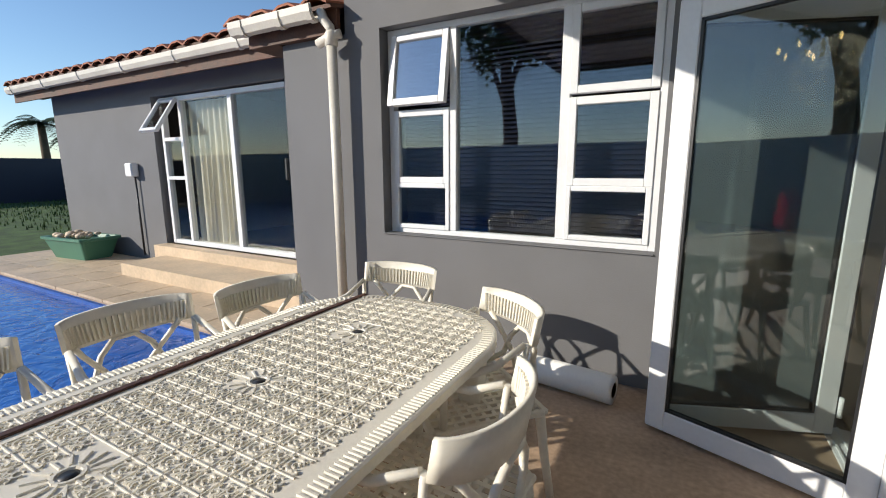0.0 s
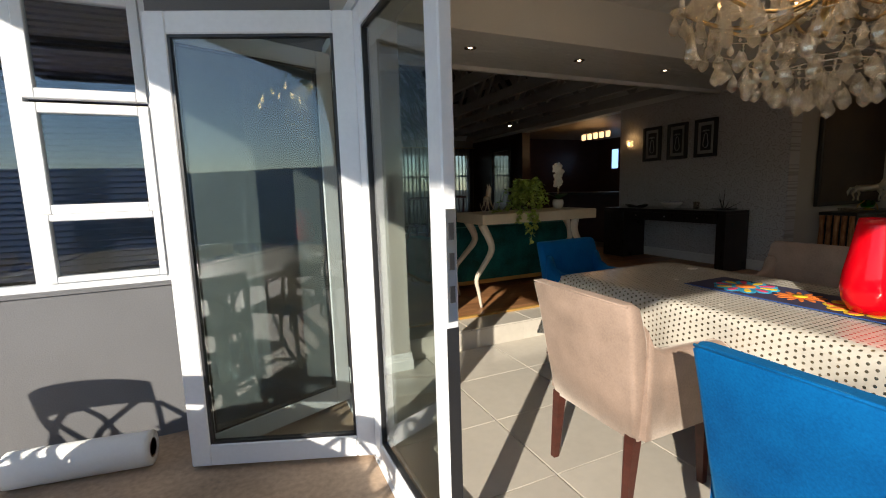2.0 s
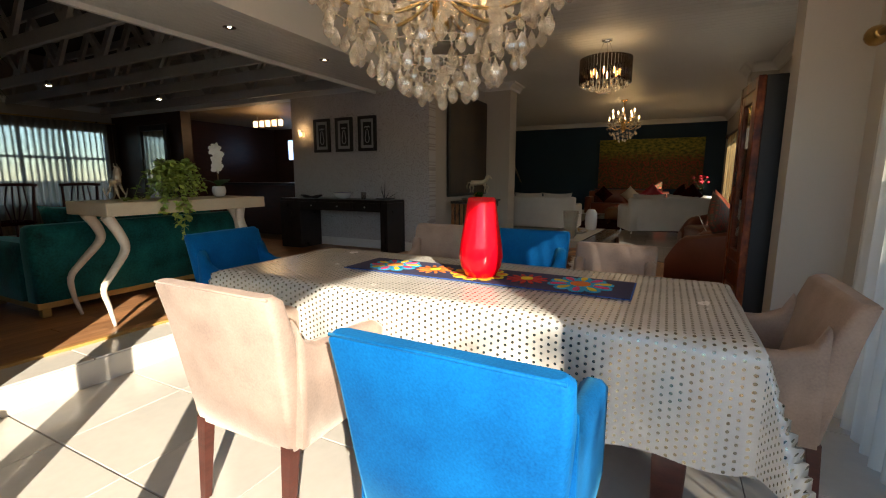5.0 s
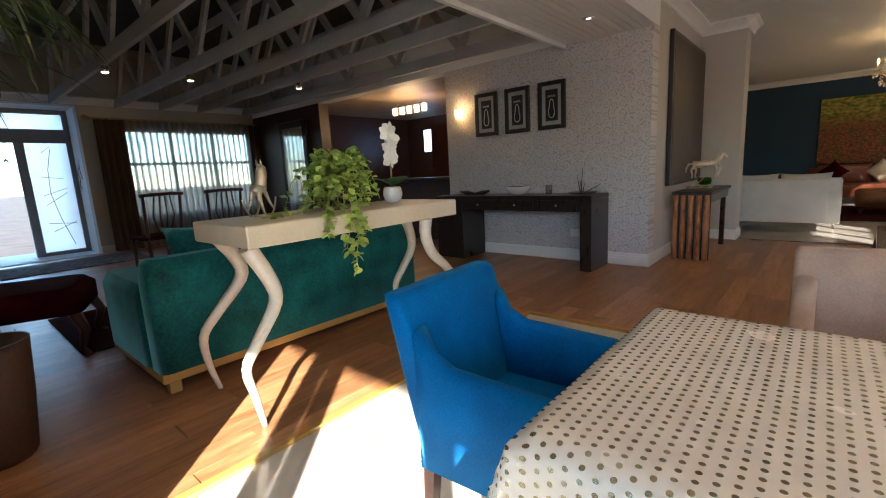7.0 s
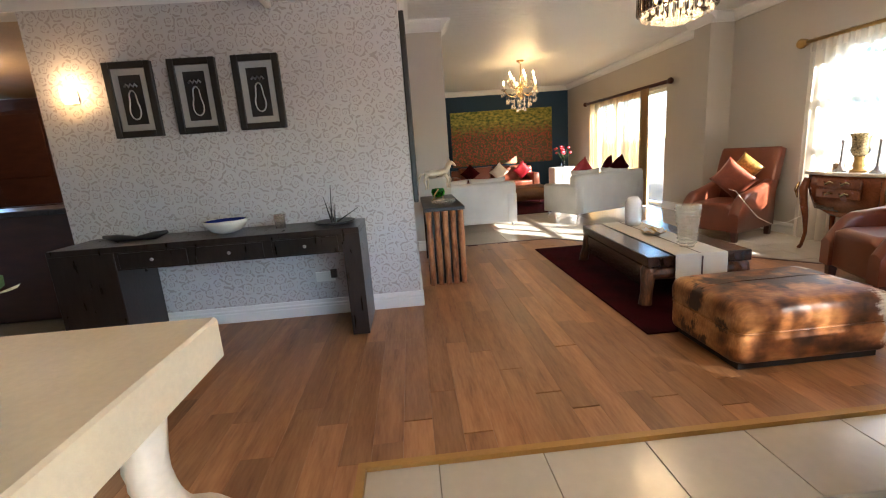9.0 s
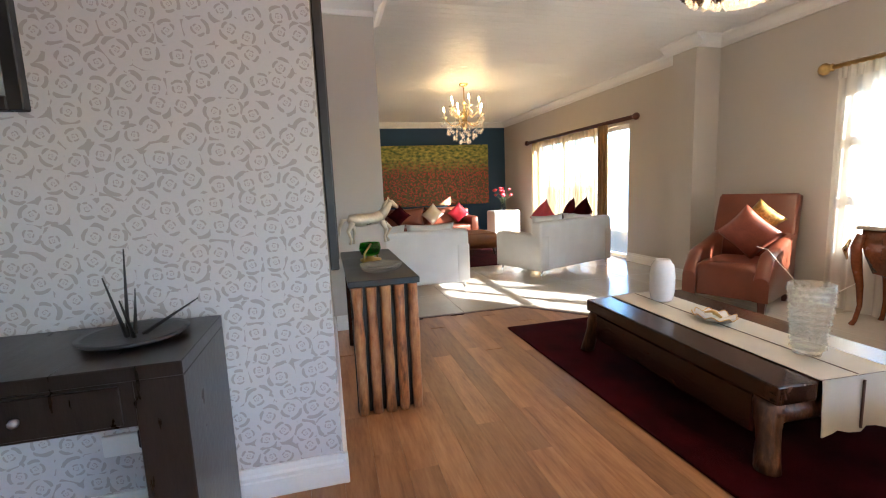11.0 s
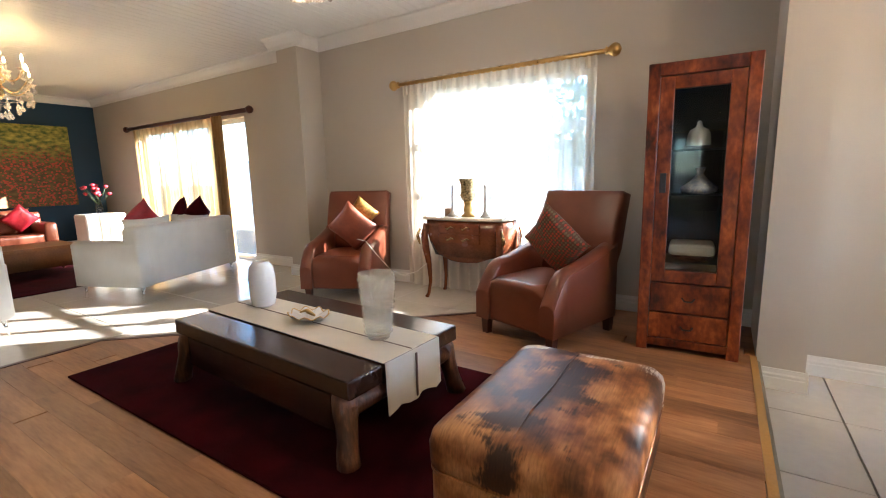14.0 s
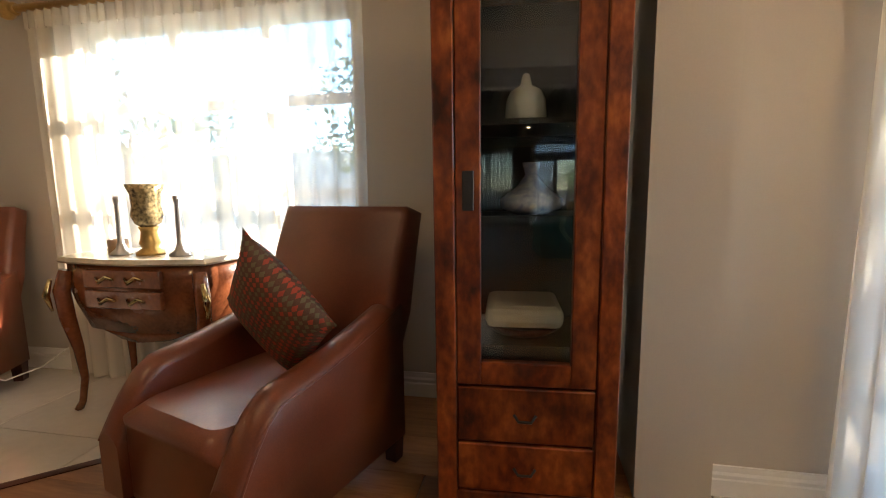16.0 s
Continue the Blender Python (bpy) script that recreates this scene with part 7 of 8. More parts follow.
part("seat", loft([rounded(-0.33, 0.33, -0.33, 0.33, 0.08, z, 4) for z in (0.30, 0.42)] + [rounded(-0.28, 0.28, -0.28, 0.28, 0.08, 0.47, 4)]), RUGRED, ac)
part("back", loft([rounded(-0.33, -0.2, -0.3, 0.3, 0.05, z, 4) for z in (0.4, 0.6)] + [rounded(-0.33, -0.24, -0.22, 0.22, 0.04, 0.72, 4)]), RUGRED, ac)
for x in (-0.25, 0.27):
    for y in (-0.25, 0.25):
        part("leg", tube([(x, y, 0.32), (x * 1.2, y * 1.2, 0.18), (x * 1.05, y * 1.05, 0.05), (x * 1.2, y * 1.2, 0)], [0.04, 0.03, 0.02, 0.025], 8), MAHOG, ac)
pp = thing("potted_palm", pose(2.47, 5.25, Z), "tall potted palm with drooping fronds in a dark pot", "potted plant")
part("pot", lathe([(0.11, 0), (0.12, 0.02), (0.145, 0.25), (0.16, 0.46), (0.165, 0.50), (0.15, 0.50), (0.14, 0.45)], 24), surf("brown_urn", (0.07, 0.03, 0.018), 0.5, var=0.3), pp)
rnd = random.Random(33)
bladem = []
for v in range(3):
    bm = bmesh.new()
    L, w = 0.34, 0.014
    rows = []
    for k in range(5):
        u = k / 4
        rows.append([bm.verts.new((L * u, -w * (1 - u * 0.9), -0.10 * u * u * (1 + v * 0.5))), bm.verts.new((L * u, w * (1 - u * 0.9), -0.10 * u * u * (1 + v * 0.5)))])
    for a, b in zip(rows, rows[1:]):
        bm.faces.new((a[0], b[0], b[1], a[1]))
    bladem.append(mesh_of("blade", bm, PALMLEAF))
for k in range(5):
    a = rnd.uniform(0, 6.28)
    part("cane", tube([(0.05 * math.cos(a), 0.05 * math.sin(a), 0.45), (0.07 * math.cos(a), 0.07 * math.sin(a), 1.2), (0.10 * math.cos(a), 0.10 * math.sin(a), 1.95)], [0.014, 0.012, 0.008], 6), surf("bamboo_cane", (0.22, 0.13, 0.05), 0.6), pp)
for k in range(24):
    a = rnd.uniform(-1.7, 1.7)
    pts = []
    for q in range(7):
        u = q / 6
        r = 0.08 + 0.30 * u
        pts.append((r * math.cos(a), r * math.sin(a), 1.62 + 0.45 * u - 0.42 * u * u + rnd.uniform(-0.02, 0.02) + 0.028 * k))
    part("frond_stalk", tube(pts, [0.006] * 7, 4), PALMLEAF, pp)
    for q in range(2, 7):
        for s in (-1, 1):
            shared("blade", bladem[q % 3], pp, pose(*pts[q], rnd.uniform(-15, 15), rnd.uniform(0, 35), math.degrees(a) + s * rnd.uniform(35, 65)) @ Matrix.Scale(1.05, 4))
# kitchen beyond the opening
kc = thing("kitchen_wall_units", pose(10.55, 7.6, Z), "dark cherry kitchen wall units", "kitchen cabinet")
part("carcass", slab(-0.2, 0.2, -2.2, 2.2, 0, 2.2, 0.004), KITCHEN, kc)
for k in range(6):
    y = -2.15 + k * 0.72
    part("door", slab(-0.22, -0.2, y, y + 0.69, 1.3, 2.15, 0.004), KITCHEN, kc)
    part("door", slab(-0.22, -0.2, y, y + 0.69, 0.1, 0.85, 0.004), KITCHEN, kc)
part("worktop", slab(-0.45, 0.2, -2.2, 2.2, 0.88, 0.92, 0.004), WENGE, kc)
for k in range(9):
    tagged(part("kitchen_jar", lathe([(0.04, 0), (0.05, 0.02), (0.05, 0.14 + 0.03 * (k % 3)), (0.03, 0.2), (0.01, 0.21)], 12), (STEEL, CERAMIC, CHROME, INLAY)[k % 4], None, "", pose(10.25, 6.2 + 0.33 * k, Z + 0.92)), "jar standing on the kitchen worktop", "jar", "kitchen jars")
ib = thing("breakfast_bar", pose(8.0, 7.9, Z), "dark breakfast counter in the kitchen opening", "counter")
part("body", slab(-0.25, 0.25, -1.0, 1.4, 0, 0.95, 0.004), KITCHEN, ib)
part("worktop", slab(-0.35, 0.3, -1.1, 1.45, 0.95, 1.0, 0.006), WENGE, ib)
ms = tagged(part("television_screen", slab(0, 0.03, -0.17, 0.17, 0, 0.5, 0.004), SCREEN, None, "", pose(10.4, 9.9, 1.75)), "bright small kitchen window or screen", "screen")
kl = thing("linear_pendant", pose(8.3, 8.45, 2.6), "row pendant with five lit glass shades in the kitchen", "pendant lamp")
part("bar", slab(-0.012, 0.012, -0.42, 0.42, -0.16, -0.14, 0.002), CHROME, kl)
for y in (-0.3, 0.3):
    part("rod", tube([(0, y, 0), (0, y, -0.15)], 0.004, 5), CHROME, kl)
for k in range(5):
    y = -0.36 + 0.18 * k
    part("shade", lathe([(0.045, -0.28), (0.05, -0.17), (0.02, -0.16), (0.04, -0.27)], 12, m=pose(0, y, 0)), glow("warm_shade_glass", (1.0, 0.66, 0.33), 1.2) if k == 0 else bpy.data.materials["warm_shade_glass"], kl, "glowing glass shade")
lamp("kitchen_glow", "POINT", pose(8.3, 8.45, 2.2), 3.2, (1.0, 0.66, 0.36), 0.2)
for k in range(3):
    tagged(part("orange_pendant", lathe([(0.05, 0), (0.045, 0.06), (0.02, 0.12), (0.004, 0.3)], 12), glow("orange_glass_%d" % k, (1.0, 0.22, 0.04), 0.8) if k == 0 else bpy.data.materials["orange_glass_0"], None, "", pose(9.9, 6.9 + 0.6 * k, 2.30)), "small glowing orange glass pendant", "pendant lamp", "orange pendants")

# ---- patio furniture ----
def plastic_chair(m):
    """Garden chair facing +y with a slotted bow back; origin on the floor under the seat."""
    c = thing("garden_chair", m, "cream moulded plastic garden chair with slotted curved back", "chair", "garden chairs")
    bm = bmesh.new()
    n = 16
    sec = []
    for k in range(n + 1):
        a = radians(-78 + 156 * k / n)
        x, y = 0.24 * math.sin(a) / math.sin(radians(78)), -0.12 - 0.14 * math.cos(a)
        nx, ny = math.sin(a), -math.cos(a)
        h = 0.085 + 0.03 * math.cos(a)
        sec.append([(x - 0.006 * nx, y - 0.006 * ny, 0.80 - h), (x + 0.008 * nx, y + 0.008 * ny, 0.80 - h), (x + 0.012 * nx, y + 0.012 * ny - 0.02, 0.82), (x - 0.004 * nx, y - 0.004 * ny - 0.02, 0.82)])
    loft(sec, bm)
    back = part("back_band", bm, PLASTIC, c)
    rib = mesh_of("rib", slab(-0.004, 0.004, -0.004, 0.004, 0, 0.08), PLASTIC)
    for k in range(26):
        a = radians(-66 + 132 * k / 25)
        x, y = 0.232 * math.sin(a) / math.sin(radians(78)), -0.12 - 0.130 * math.cos(a)
        shared("rib", rib, back, pose(x, y, 0.715 - 0.025 * math.cos(a) + 0.01, 8, 0, math.degrees(a)))
    # scrolled supports under the band
    part("back_scroll", tube([(-0.23, -0.17, 0.44), (-0.14, -0.235, 0.52), (-0.10, -0.25, 0.62), (-0.04, -0.262, 0.68), (0.04, -0.262, 0.68), (0.10, -0.25, 0.62), (0.14, -0.235, 0.52), (0.23, -0.17, 0.44)], 0.013, 6), PLASTIC, c)
    for s in (-1, 1):
        part("back_strut", tube([(s * 0.03, -0.255, 0.44), (s * 0.09, -0.25, 0.55), (s * 0.17, -0.215, 0.66), (s * 0.20, -0.19, 0.71)], 0.012, 6), PLASTIC, c)
        part("armrest", tube([(s * 0.235, -0.13, 0.72), (s * 0.25, 0.0, 0.655), (s * 0.255, 0.14, 0.64), (s * 0.25, 0.20, 0.60), (s * 0.24, 0.20, 0.44)], [0.012, 0.015, 0.016, 0.015, 0.015], 8), PLASTIC, c)
        part("arm_brace", tube([(s * 0.235, -0.14, 0.72), (s * 0.23, -0.12, 0.55), (s * 0.23, -0.14, 0.44)], 0.012, 6), PLASTIC, c)
    bm = bmesh.new()
    for q in ((-0.25, 0.25, 0.23, 0.26), (-0.25, 0.25, -0.24, -0.21), (-0.26, -0.235, -0.22, 0.24), (0.235, 0.26, -0.22, 0.24)):
        box(bm, *q, 0.415, 0.44, 0.006)
    seat = part("seat", bm, PLASTIC, c, "woven look lattice seat")
    long_slat = mesh_of("seat_slat", slab(-0.009, 0.009, -0.215, 0.235, 0.418, 0.436), PLASTIC)
    cross_slat = mesh_of("seat_slat", slab(-0.24, 0.24, -0.008, 0.008, 0.42, 0.434), PLASTIC)
    for k in range(1, 12):
        shared("seat_slat", long_slat, seat, pose(-0.25 + 0.5 * k / 12, 0, 0))
    for k in range(1, 10):
        shared("seat_slat", cross_slat, seat, pose(0, -0.2 + 0.43 * k / 10, 0))
    for x in (-0.23, 0.23):
        for y in (-0.21, 0.23):
            part("leg", tube([(x, y, 0.43), (x * 1.08, y * 1.1, 0.22), (x * 1.16, y * 1.25, 0)], [0.022, 0.018, 0.016], 8), PLASTIC, c)
    return c


gc = plastic_chair(pose(0.25, 2.42, 0, 0, 0, 138))
for x, y, r in ((-0.43, 2.72, 180), (0.42, 1.80, 88), (-0.64, 2.24, -90), (-0.80, 1.72, -92), (-0.78, 1.12, -88)):
    copy_thing(gc, pose(x, y, 0, 0, 0, r))
copy_thing(gc, pose(0.30, 0.98, 0, 0, 0, 92))

ot2 = thing("garden_table", pose(-0.12, 1.35, 0), "long cream plastic patio table with moulded scroll pattern", "table")
hw, y0, y1, zt = 0.53, -1.2, 1.33, 0.715


def stadium(hw, y0, y1, r, z):
    return rounded(-hw, hw, y0, y1, r, z, 14)


part("tabletop", loft([stadium(hw - 0.03, y0 + 0.03, y1 - 0.03, 0.40, 0.665), stadium(hw, y0, y1, 0.43, 0.68), stadium(hw, y0, y1, 0.43, zt - 0.004), stadium(hw - 0.008, y0 + 0.008, y1 - 0.008, 0.42, zt)], smooth=False), PLASTIC, ot2)


def inside(x, y, m):
    """Whether a point lies within the rounded outline less a margin."""
    r = 0.43 - m
    dx, dy = abs(x) - (hw - m - r), (y - (y1 - m - r)) if y > 0 else ((y0 + m + r) - y)
    return abs(x) < hw - m and y0 + m < y < y1 - m and not (dx > 0 and dy > 0 and dx * dx + dy * dy > r * r)


# rim flutes, then one mesh for the countless moulded scrolls
verts, faces = [], []


def bar(ax, ay, bx, by, w, z0, z1):
    d = math.hypot(bx - ax, by - ay)
    nx, ny = -(by - ay) / d * w / 2, (bx - ax) / d * w / 2
    i = len(verts)
    for z, k in ((z0, 1.0), (z1, 0.6)):
        verts.extend([(ax + nx * k, ay + ny * k, z), (bx + nx * k, by + ny * k, z), (bx - nx * k, by - ny * k, z), (ax - nx * k, ay - ny * k, z)])
    faces.extend([(i + 4, i + 5, i + 6, i + 7), (i, i + 1, i + 5, i + 4), (i + 1, i + 2, i + 6, i + 5), (i + 2, i + 3, i + 7, i + 6), (i + 3, i, i + 4, i + 7)])


def arc(cx, cy, r, a0, a1, n, w, z0, z1):
    for k in range(n):
        t, u = radians(a0 + (a1 - a0) * k / n), radians(a0 + (a1 - a0) * (k + 1) / n)
        bar(cx + r * math.cos(t), cy + r * math.sin(t), cx + r * math.cos(u), cy + r * math.sin(u), w, z0, z1)


cell, zb, zt2 = 0.066, zt - 0.001, zt + 0.0045
HOLES = [(-0.02, 0.82), (-0.02, 0.33), (-0.02, -0.17), (-0.02, -0.66)]
strip_x = -0.345
n_x = int(1.0 / cell)
for i in range(-8, 9):
    for j in range(-20, 22):
        cx, cy = i * cell, j * cell + 0.03
        if not inside(cx, cy, 0.078) or abs(cx - strip_x) < 0.03:
            continue
        if any(math.hypot(cx - hx, cy - hy) < 0.085 for hx, hy in HOLES):
            continue
        h = cell / 2
        bar(cx - h, cy - h, cx + h, cy - h, 0.0045, zb, zt2 - 0.001)
        bar(cx - h, cy - h, cx - h, cy + h, 0.0045, zb, zt2 - 0.001)
        sgn = 1 if (i + j) % 2 else -1
        if sgn > 0:
            arc(cx, cy, 0.020, 20, 330, 10, 0.006, zb, zt2)
            arc(cx + 0.003, cy, 0.009, 0, 300, 6, 0.006, zb, zt2)
            for q in range(4):
                t = radians(45 + 90 * q)
                arc(cx + 0.030 * math.cos(t), cy + 0.030 * math.sin(t), 0.006, 90 * q, 90 * q + 220, 3, 0.004, zb, zt2)
        else:
            for e in (-1, 1):
                arc(cx + e * 0.013, cy + 0.010, 0.0115, 90, 90 + e * 290, 7, 0.0055, zb, zt2)
                arc(cx + e * 0.015, cy - 0.013, 0.0095, 270, 270 - e * 290, 6, 0.0055, zb, zt2)
            bar(cx, cy - 0.022, cx, cy + 0.022, 0.006, zb, zt2)
loop = stadium(hw - 0.038, y0 + 0.038, y1 - 0.038, 0.39, 0)
per = []
for a, b in zip(loop, loop[1:] + loop[:1]):
    L = math.hypot(b[0] - a[0], b[1] - a[1])
    n = max(1, int(L / 0.016))
    for k in range(n):
        per.append((a[0] + (b[0] - a[0]) * k / n, a[1] + (b[1] - a[1]) * k / n, (b[0] - a[0]) / L, (b[1] - a[1]) / L))
for x, y, tx, ty in per:
    bar(x - ty * 0.022, y + tx * 0.022, x + ty * 0.022, y - tx * 0.022, 0.009, zb, zt2)
for hx, hy in HOLES:
    arc(hx, hy, 0.03, 0, 360, 14, 0.012, zb, zt2)
    for k in range(14):
        t = 2 * math.pi * k / 14
        bar(hx + 0.040 * math.cos(t), hy + 0.040 * math.sin(t), hx + 0.085 * math.cos(t), hy + 0.085 * math.sin(t), 0.008, zb, zt2)
me = bpy.data.meshes.new("scroll_relief")
me.from_pydata(verts, [], faces)
me.materials.append(PLASTIC)
ob = new("scroll_relief", me)
ob.parent = ot2
ob["kind"] = "stuff"
part("parting_strip", slab(strip_x - 0.014, strip_x + 0.014, y0 + 0.08, y1 - 0.06, zt - 0.002, zt + 0.008, 0.003), BROWN, ot2, "dark brown weathered joint strip")
# solid black discs paint the darkness inside the umbrella holes
for hx, hy in HOLES:
    part("umbrella_hole", lathe([(0.022, zt - 0.004), (0.02, zt + 0.002)], 14, m=pose(hx, hy, 0)), BLACK, ot2)
for x in (-0.4, 0.4):
    for y in (y0 + 0.3, y1 - 0.3):
        part("leg", loft([rounded(x - r, x + r, y - r, y + r, r * 0.5, z, 4) for r, z in ((0.035, 0), (0.04, 0.3), (0.06, 0.67))]), PLASTIC, ot2)

rl = thing("paper_roll", pose(0.72, 3.42, 0.085, 0, 0, 172), "white plastic sheeting roll lying on the patio", "roll")
part("roll", lathe([(0.045, 0), (0.085, 0.0), (0.086, 0.02), (0.085, 0.6), (0.045, 0.6), (0.045, 0.59)], 28, m=pose(0, 0, 0, 0, 90, 0)), WHITE, rl)
part("core", lathe([(0.047, -0.002), (0.038, -0.002), (0.038, 0.03)], 20, m=pose(0, 0, 0, 0, 90, 0)), surf("cardboard", (0.35, 0.26, 0.17), 0.9), rl, "cardboard core")

# ---- bedroom wing roofline and outside fixtures ----
gt = thing("roof_gutter", pose(0, 0, 0), "cream painted roof gutter with brackets along the eave", "gutter")
prof = [(0.0, 0.0), (-0.02, -0.07), (-0.06, -0.10), (-0.11, -0.09), (-0.135, -0.04), (-0.14, 0.01), (-0.132, 0.01), (-0.125, -0.035), (-0.105, -0.08), (-0.06, -0.09), (-0.025, -0.065), (-0.008, 0.0)]
part("channel", loft([[(x, 4.18 + p, 2.72 + q) for p, q in prof] for x in (-9.2, -2.30)], smooth=False), GUTTER, gt)
part("channel", loft([[(x, 3.62 + p, 2.60 + q) for p, q in prof] for x in (-2.58, -1.60)], smooth=False), GUTTER, gt)
for x in (-2.45, -2.0, -1.66):
    part("bracket", loft([[(xx, 3.62 + p * 1.06, 2.596 + q * 1.08) for p, q in prof] for xx in (x, x + 0.05)], smooth=False), GUTTER, gt)
for k in range(6):
    x = -9.0 + k * 1.15
    part("bracket", loft([[(xx, 4.18 + p * 1.06, 2.716 + q * 1.08) for p, q in prof] for xx in (x, x + 0.05)], smooth=False), GUTTER, gt)
wallbox("eave", [(-9.2, -2.2, 4.16, 4.19, 2.50, 2.72), (-9.2, -2.2, 4.19, 4.55, 2.60, 2.64), (-2.50, -1.48, 3.63, 3.67, 2.42, 2.60), (-2.50, -2.17, 3.67, 4.16, 2.42, 2.44)], FASCIA, "weathered brown fascia and soffit under the gutter", "eave")
dw = thing("downpipe", pose(-1.50, 3.585, 0), "cream painted downpipe at the house corner", "downpipe")
part("pipe", lathe([(0.04, 0.0), (0.04, 2.38)], 16), GUTTER, dw)
part("elbow", tube([(0, 0, 2.40), (-0.01, 0, 2.45), (-0.06, -0.01, 2.51), (-0.08, -0.02, 2.58)], 0.036, 12), GUTTER, dw)
part("collar", lathe([(0.04, 2.31), (0.05, 2.315), (0.05, 2.40), (0.03, 2.43)], 16), GUTTER, dw)
part("branch", tube([(-0.13, -0.01, 2.34), (0.0, 0, 2.385), (0.07, 0.03, 2.40)], 0.036, 12), GUTTER, dw)
rf = tagged(thing("tiled_roof", pose(0, 0, 0), "terracotta tiled roof of the bedroom wing", "roof"), kind="structure")
part("roof_deck", loft([[(-9.25, 4.10, 2.74), (-2.35, 4.10, 2.74), (-2.35, 4.10, 2.78), (-9.25, 4.10, 2.78)], [(-9.25, 8.5, 3.75), (-2.35, 8.5, 3.75), (-2.35, 8.5, 3.80), (-9.25, 8.5, 3.80)]], smooth=False), FASCIA, rf)
bm = bmesh.new()
loft([[(0, 0, 0), (0.09, 0, 0.045), (0.2, 0, 0.05), (0.3, 0, 0.0), (0.3, 0, -0.02), (0.2, 0, 0.03), (0.09, 0, 0.025), (0, 0, -0.02)], [(0, 0.40, 0.09), (0.09, 0.40, 0.135), (0.2, 0.40, 0.14), (0.3, 0.40, 0.09), (0.3, 0.40, 0.07), (0.2, 0.40, 0.12), (0.09, 0.40, 0.115), (0, 0.40, 0.07)]], bm, False)
tm = mesh_of("roof_tile", bm, TERRA)
for j in range(4):
    for i in range(23):
        shared("roof_tile", tm, rf, pose(-9.25 + 0.3 * i, 4.06 + 0.34 * j, 2.78 + 0.078 * j))
for j in range(5):
    for i in range(4):
        shared("roof_tile", tm, rf, pose(-2.68 + 0.3 * i, 3.52 + 0.34 * j, 2.62 + 0.078 * j))
part("roof_deck", loft([[(-2.6, 3.56, 2.58), (-1.47, 3.56, 2.58), (-1.47, 3.56, 2.61), (-2.6, 3.56, 2.61)], [(-2.6, 5.2, 2.95), (-1.47, 5.2, 2.95), (-1.47, 5.2, 2.98), (-2.6, 5.2, 2.98)]], smooth=False), FASCIA, rf)
eb = thing("outdoor_socket_box", pose(-6.33, 4.48, 1.27), "grey weatherproof socket box with conduit on the wall", "socket box")
part("box", slab(-0.09, 0.09, -0.10, 0.01, 0, 0.20, 0.015), WHITE, eb)
part("conduit", tube([(0.02, -0.02, 0.0), (0.02, -0.02, -1.2)], 0.014, 8), BLACK, eb, "dark conduit pipe")
pt = thing("planter_box", pose(-7.35, 4.08, 0, 0, 0, 6), "green plastic planter box with stones", "planter")
part("tub", loft([rounded(-0.40, 0.40, -0.19, 0.19, 0.04, 0, 4), rounded(-0.50, 0.50, -0.27, 0.27, 0.05, 0.30, 4), rounded(-0.53, 0.53, -0.30, 0.30, 0.05, 0.31, 4), rounded(-0.53, 0.53, -0.30, 0.30, 0.05, 0.35, 4), rounded(-0.48, 0.48, -0.25, 0.25, 0.05, 0.35, 4), rounded(-0.46, 0.46, -0.23, 0.23, 0.05, 0.30, 4)], smooth=False), PLANTER, pt)
rnd = random.Random(8)
stone = mesh_of("stone", lathe([(0.01, -0.03), (0.05, -0.015), (0.055, 0.015), (0.02, 0.035)], 7), STONE)
for k in range(26):
    shared("stone", stone, pt, pose(rnd.uniform(-0.4, 0.4), rnd.uniform(-0.17, 0.17), 0.34 + rnd.uniform(0, 0.04), 0, 0, rnd.uniform(0, 360)) @ Matrix.Scale(rnd.uniform(0.7, 1.4), 4))


# flat patio roof off the house wall, out of view; its outer edge shades the doors
cy = thing("patio_roof", pose(0, 0, 0), "flat grey patio roof on slim beams off the house", "roof")
# deck coloured white as a reflector that brightens the shaded patio
part("deck", slab(-1.14, 1.78, -1.33, 3.68, 3.10, 3.14), CEIL, cy, "white deck added to bounce light onto the patio")
for y in (-1.30, 0.35, 2.0, 3.6):
    part("beam", slab(-1.08, 1.78, y, y + 0.06, 2.99, 3.10, 0.004), GREY, cy)
part("edge_beam", slab(-1.16, -1.10, -1.35, 3.68, 3.0, 3.16, 0.004), GREY, cy)

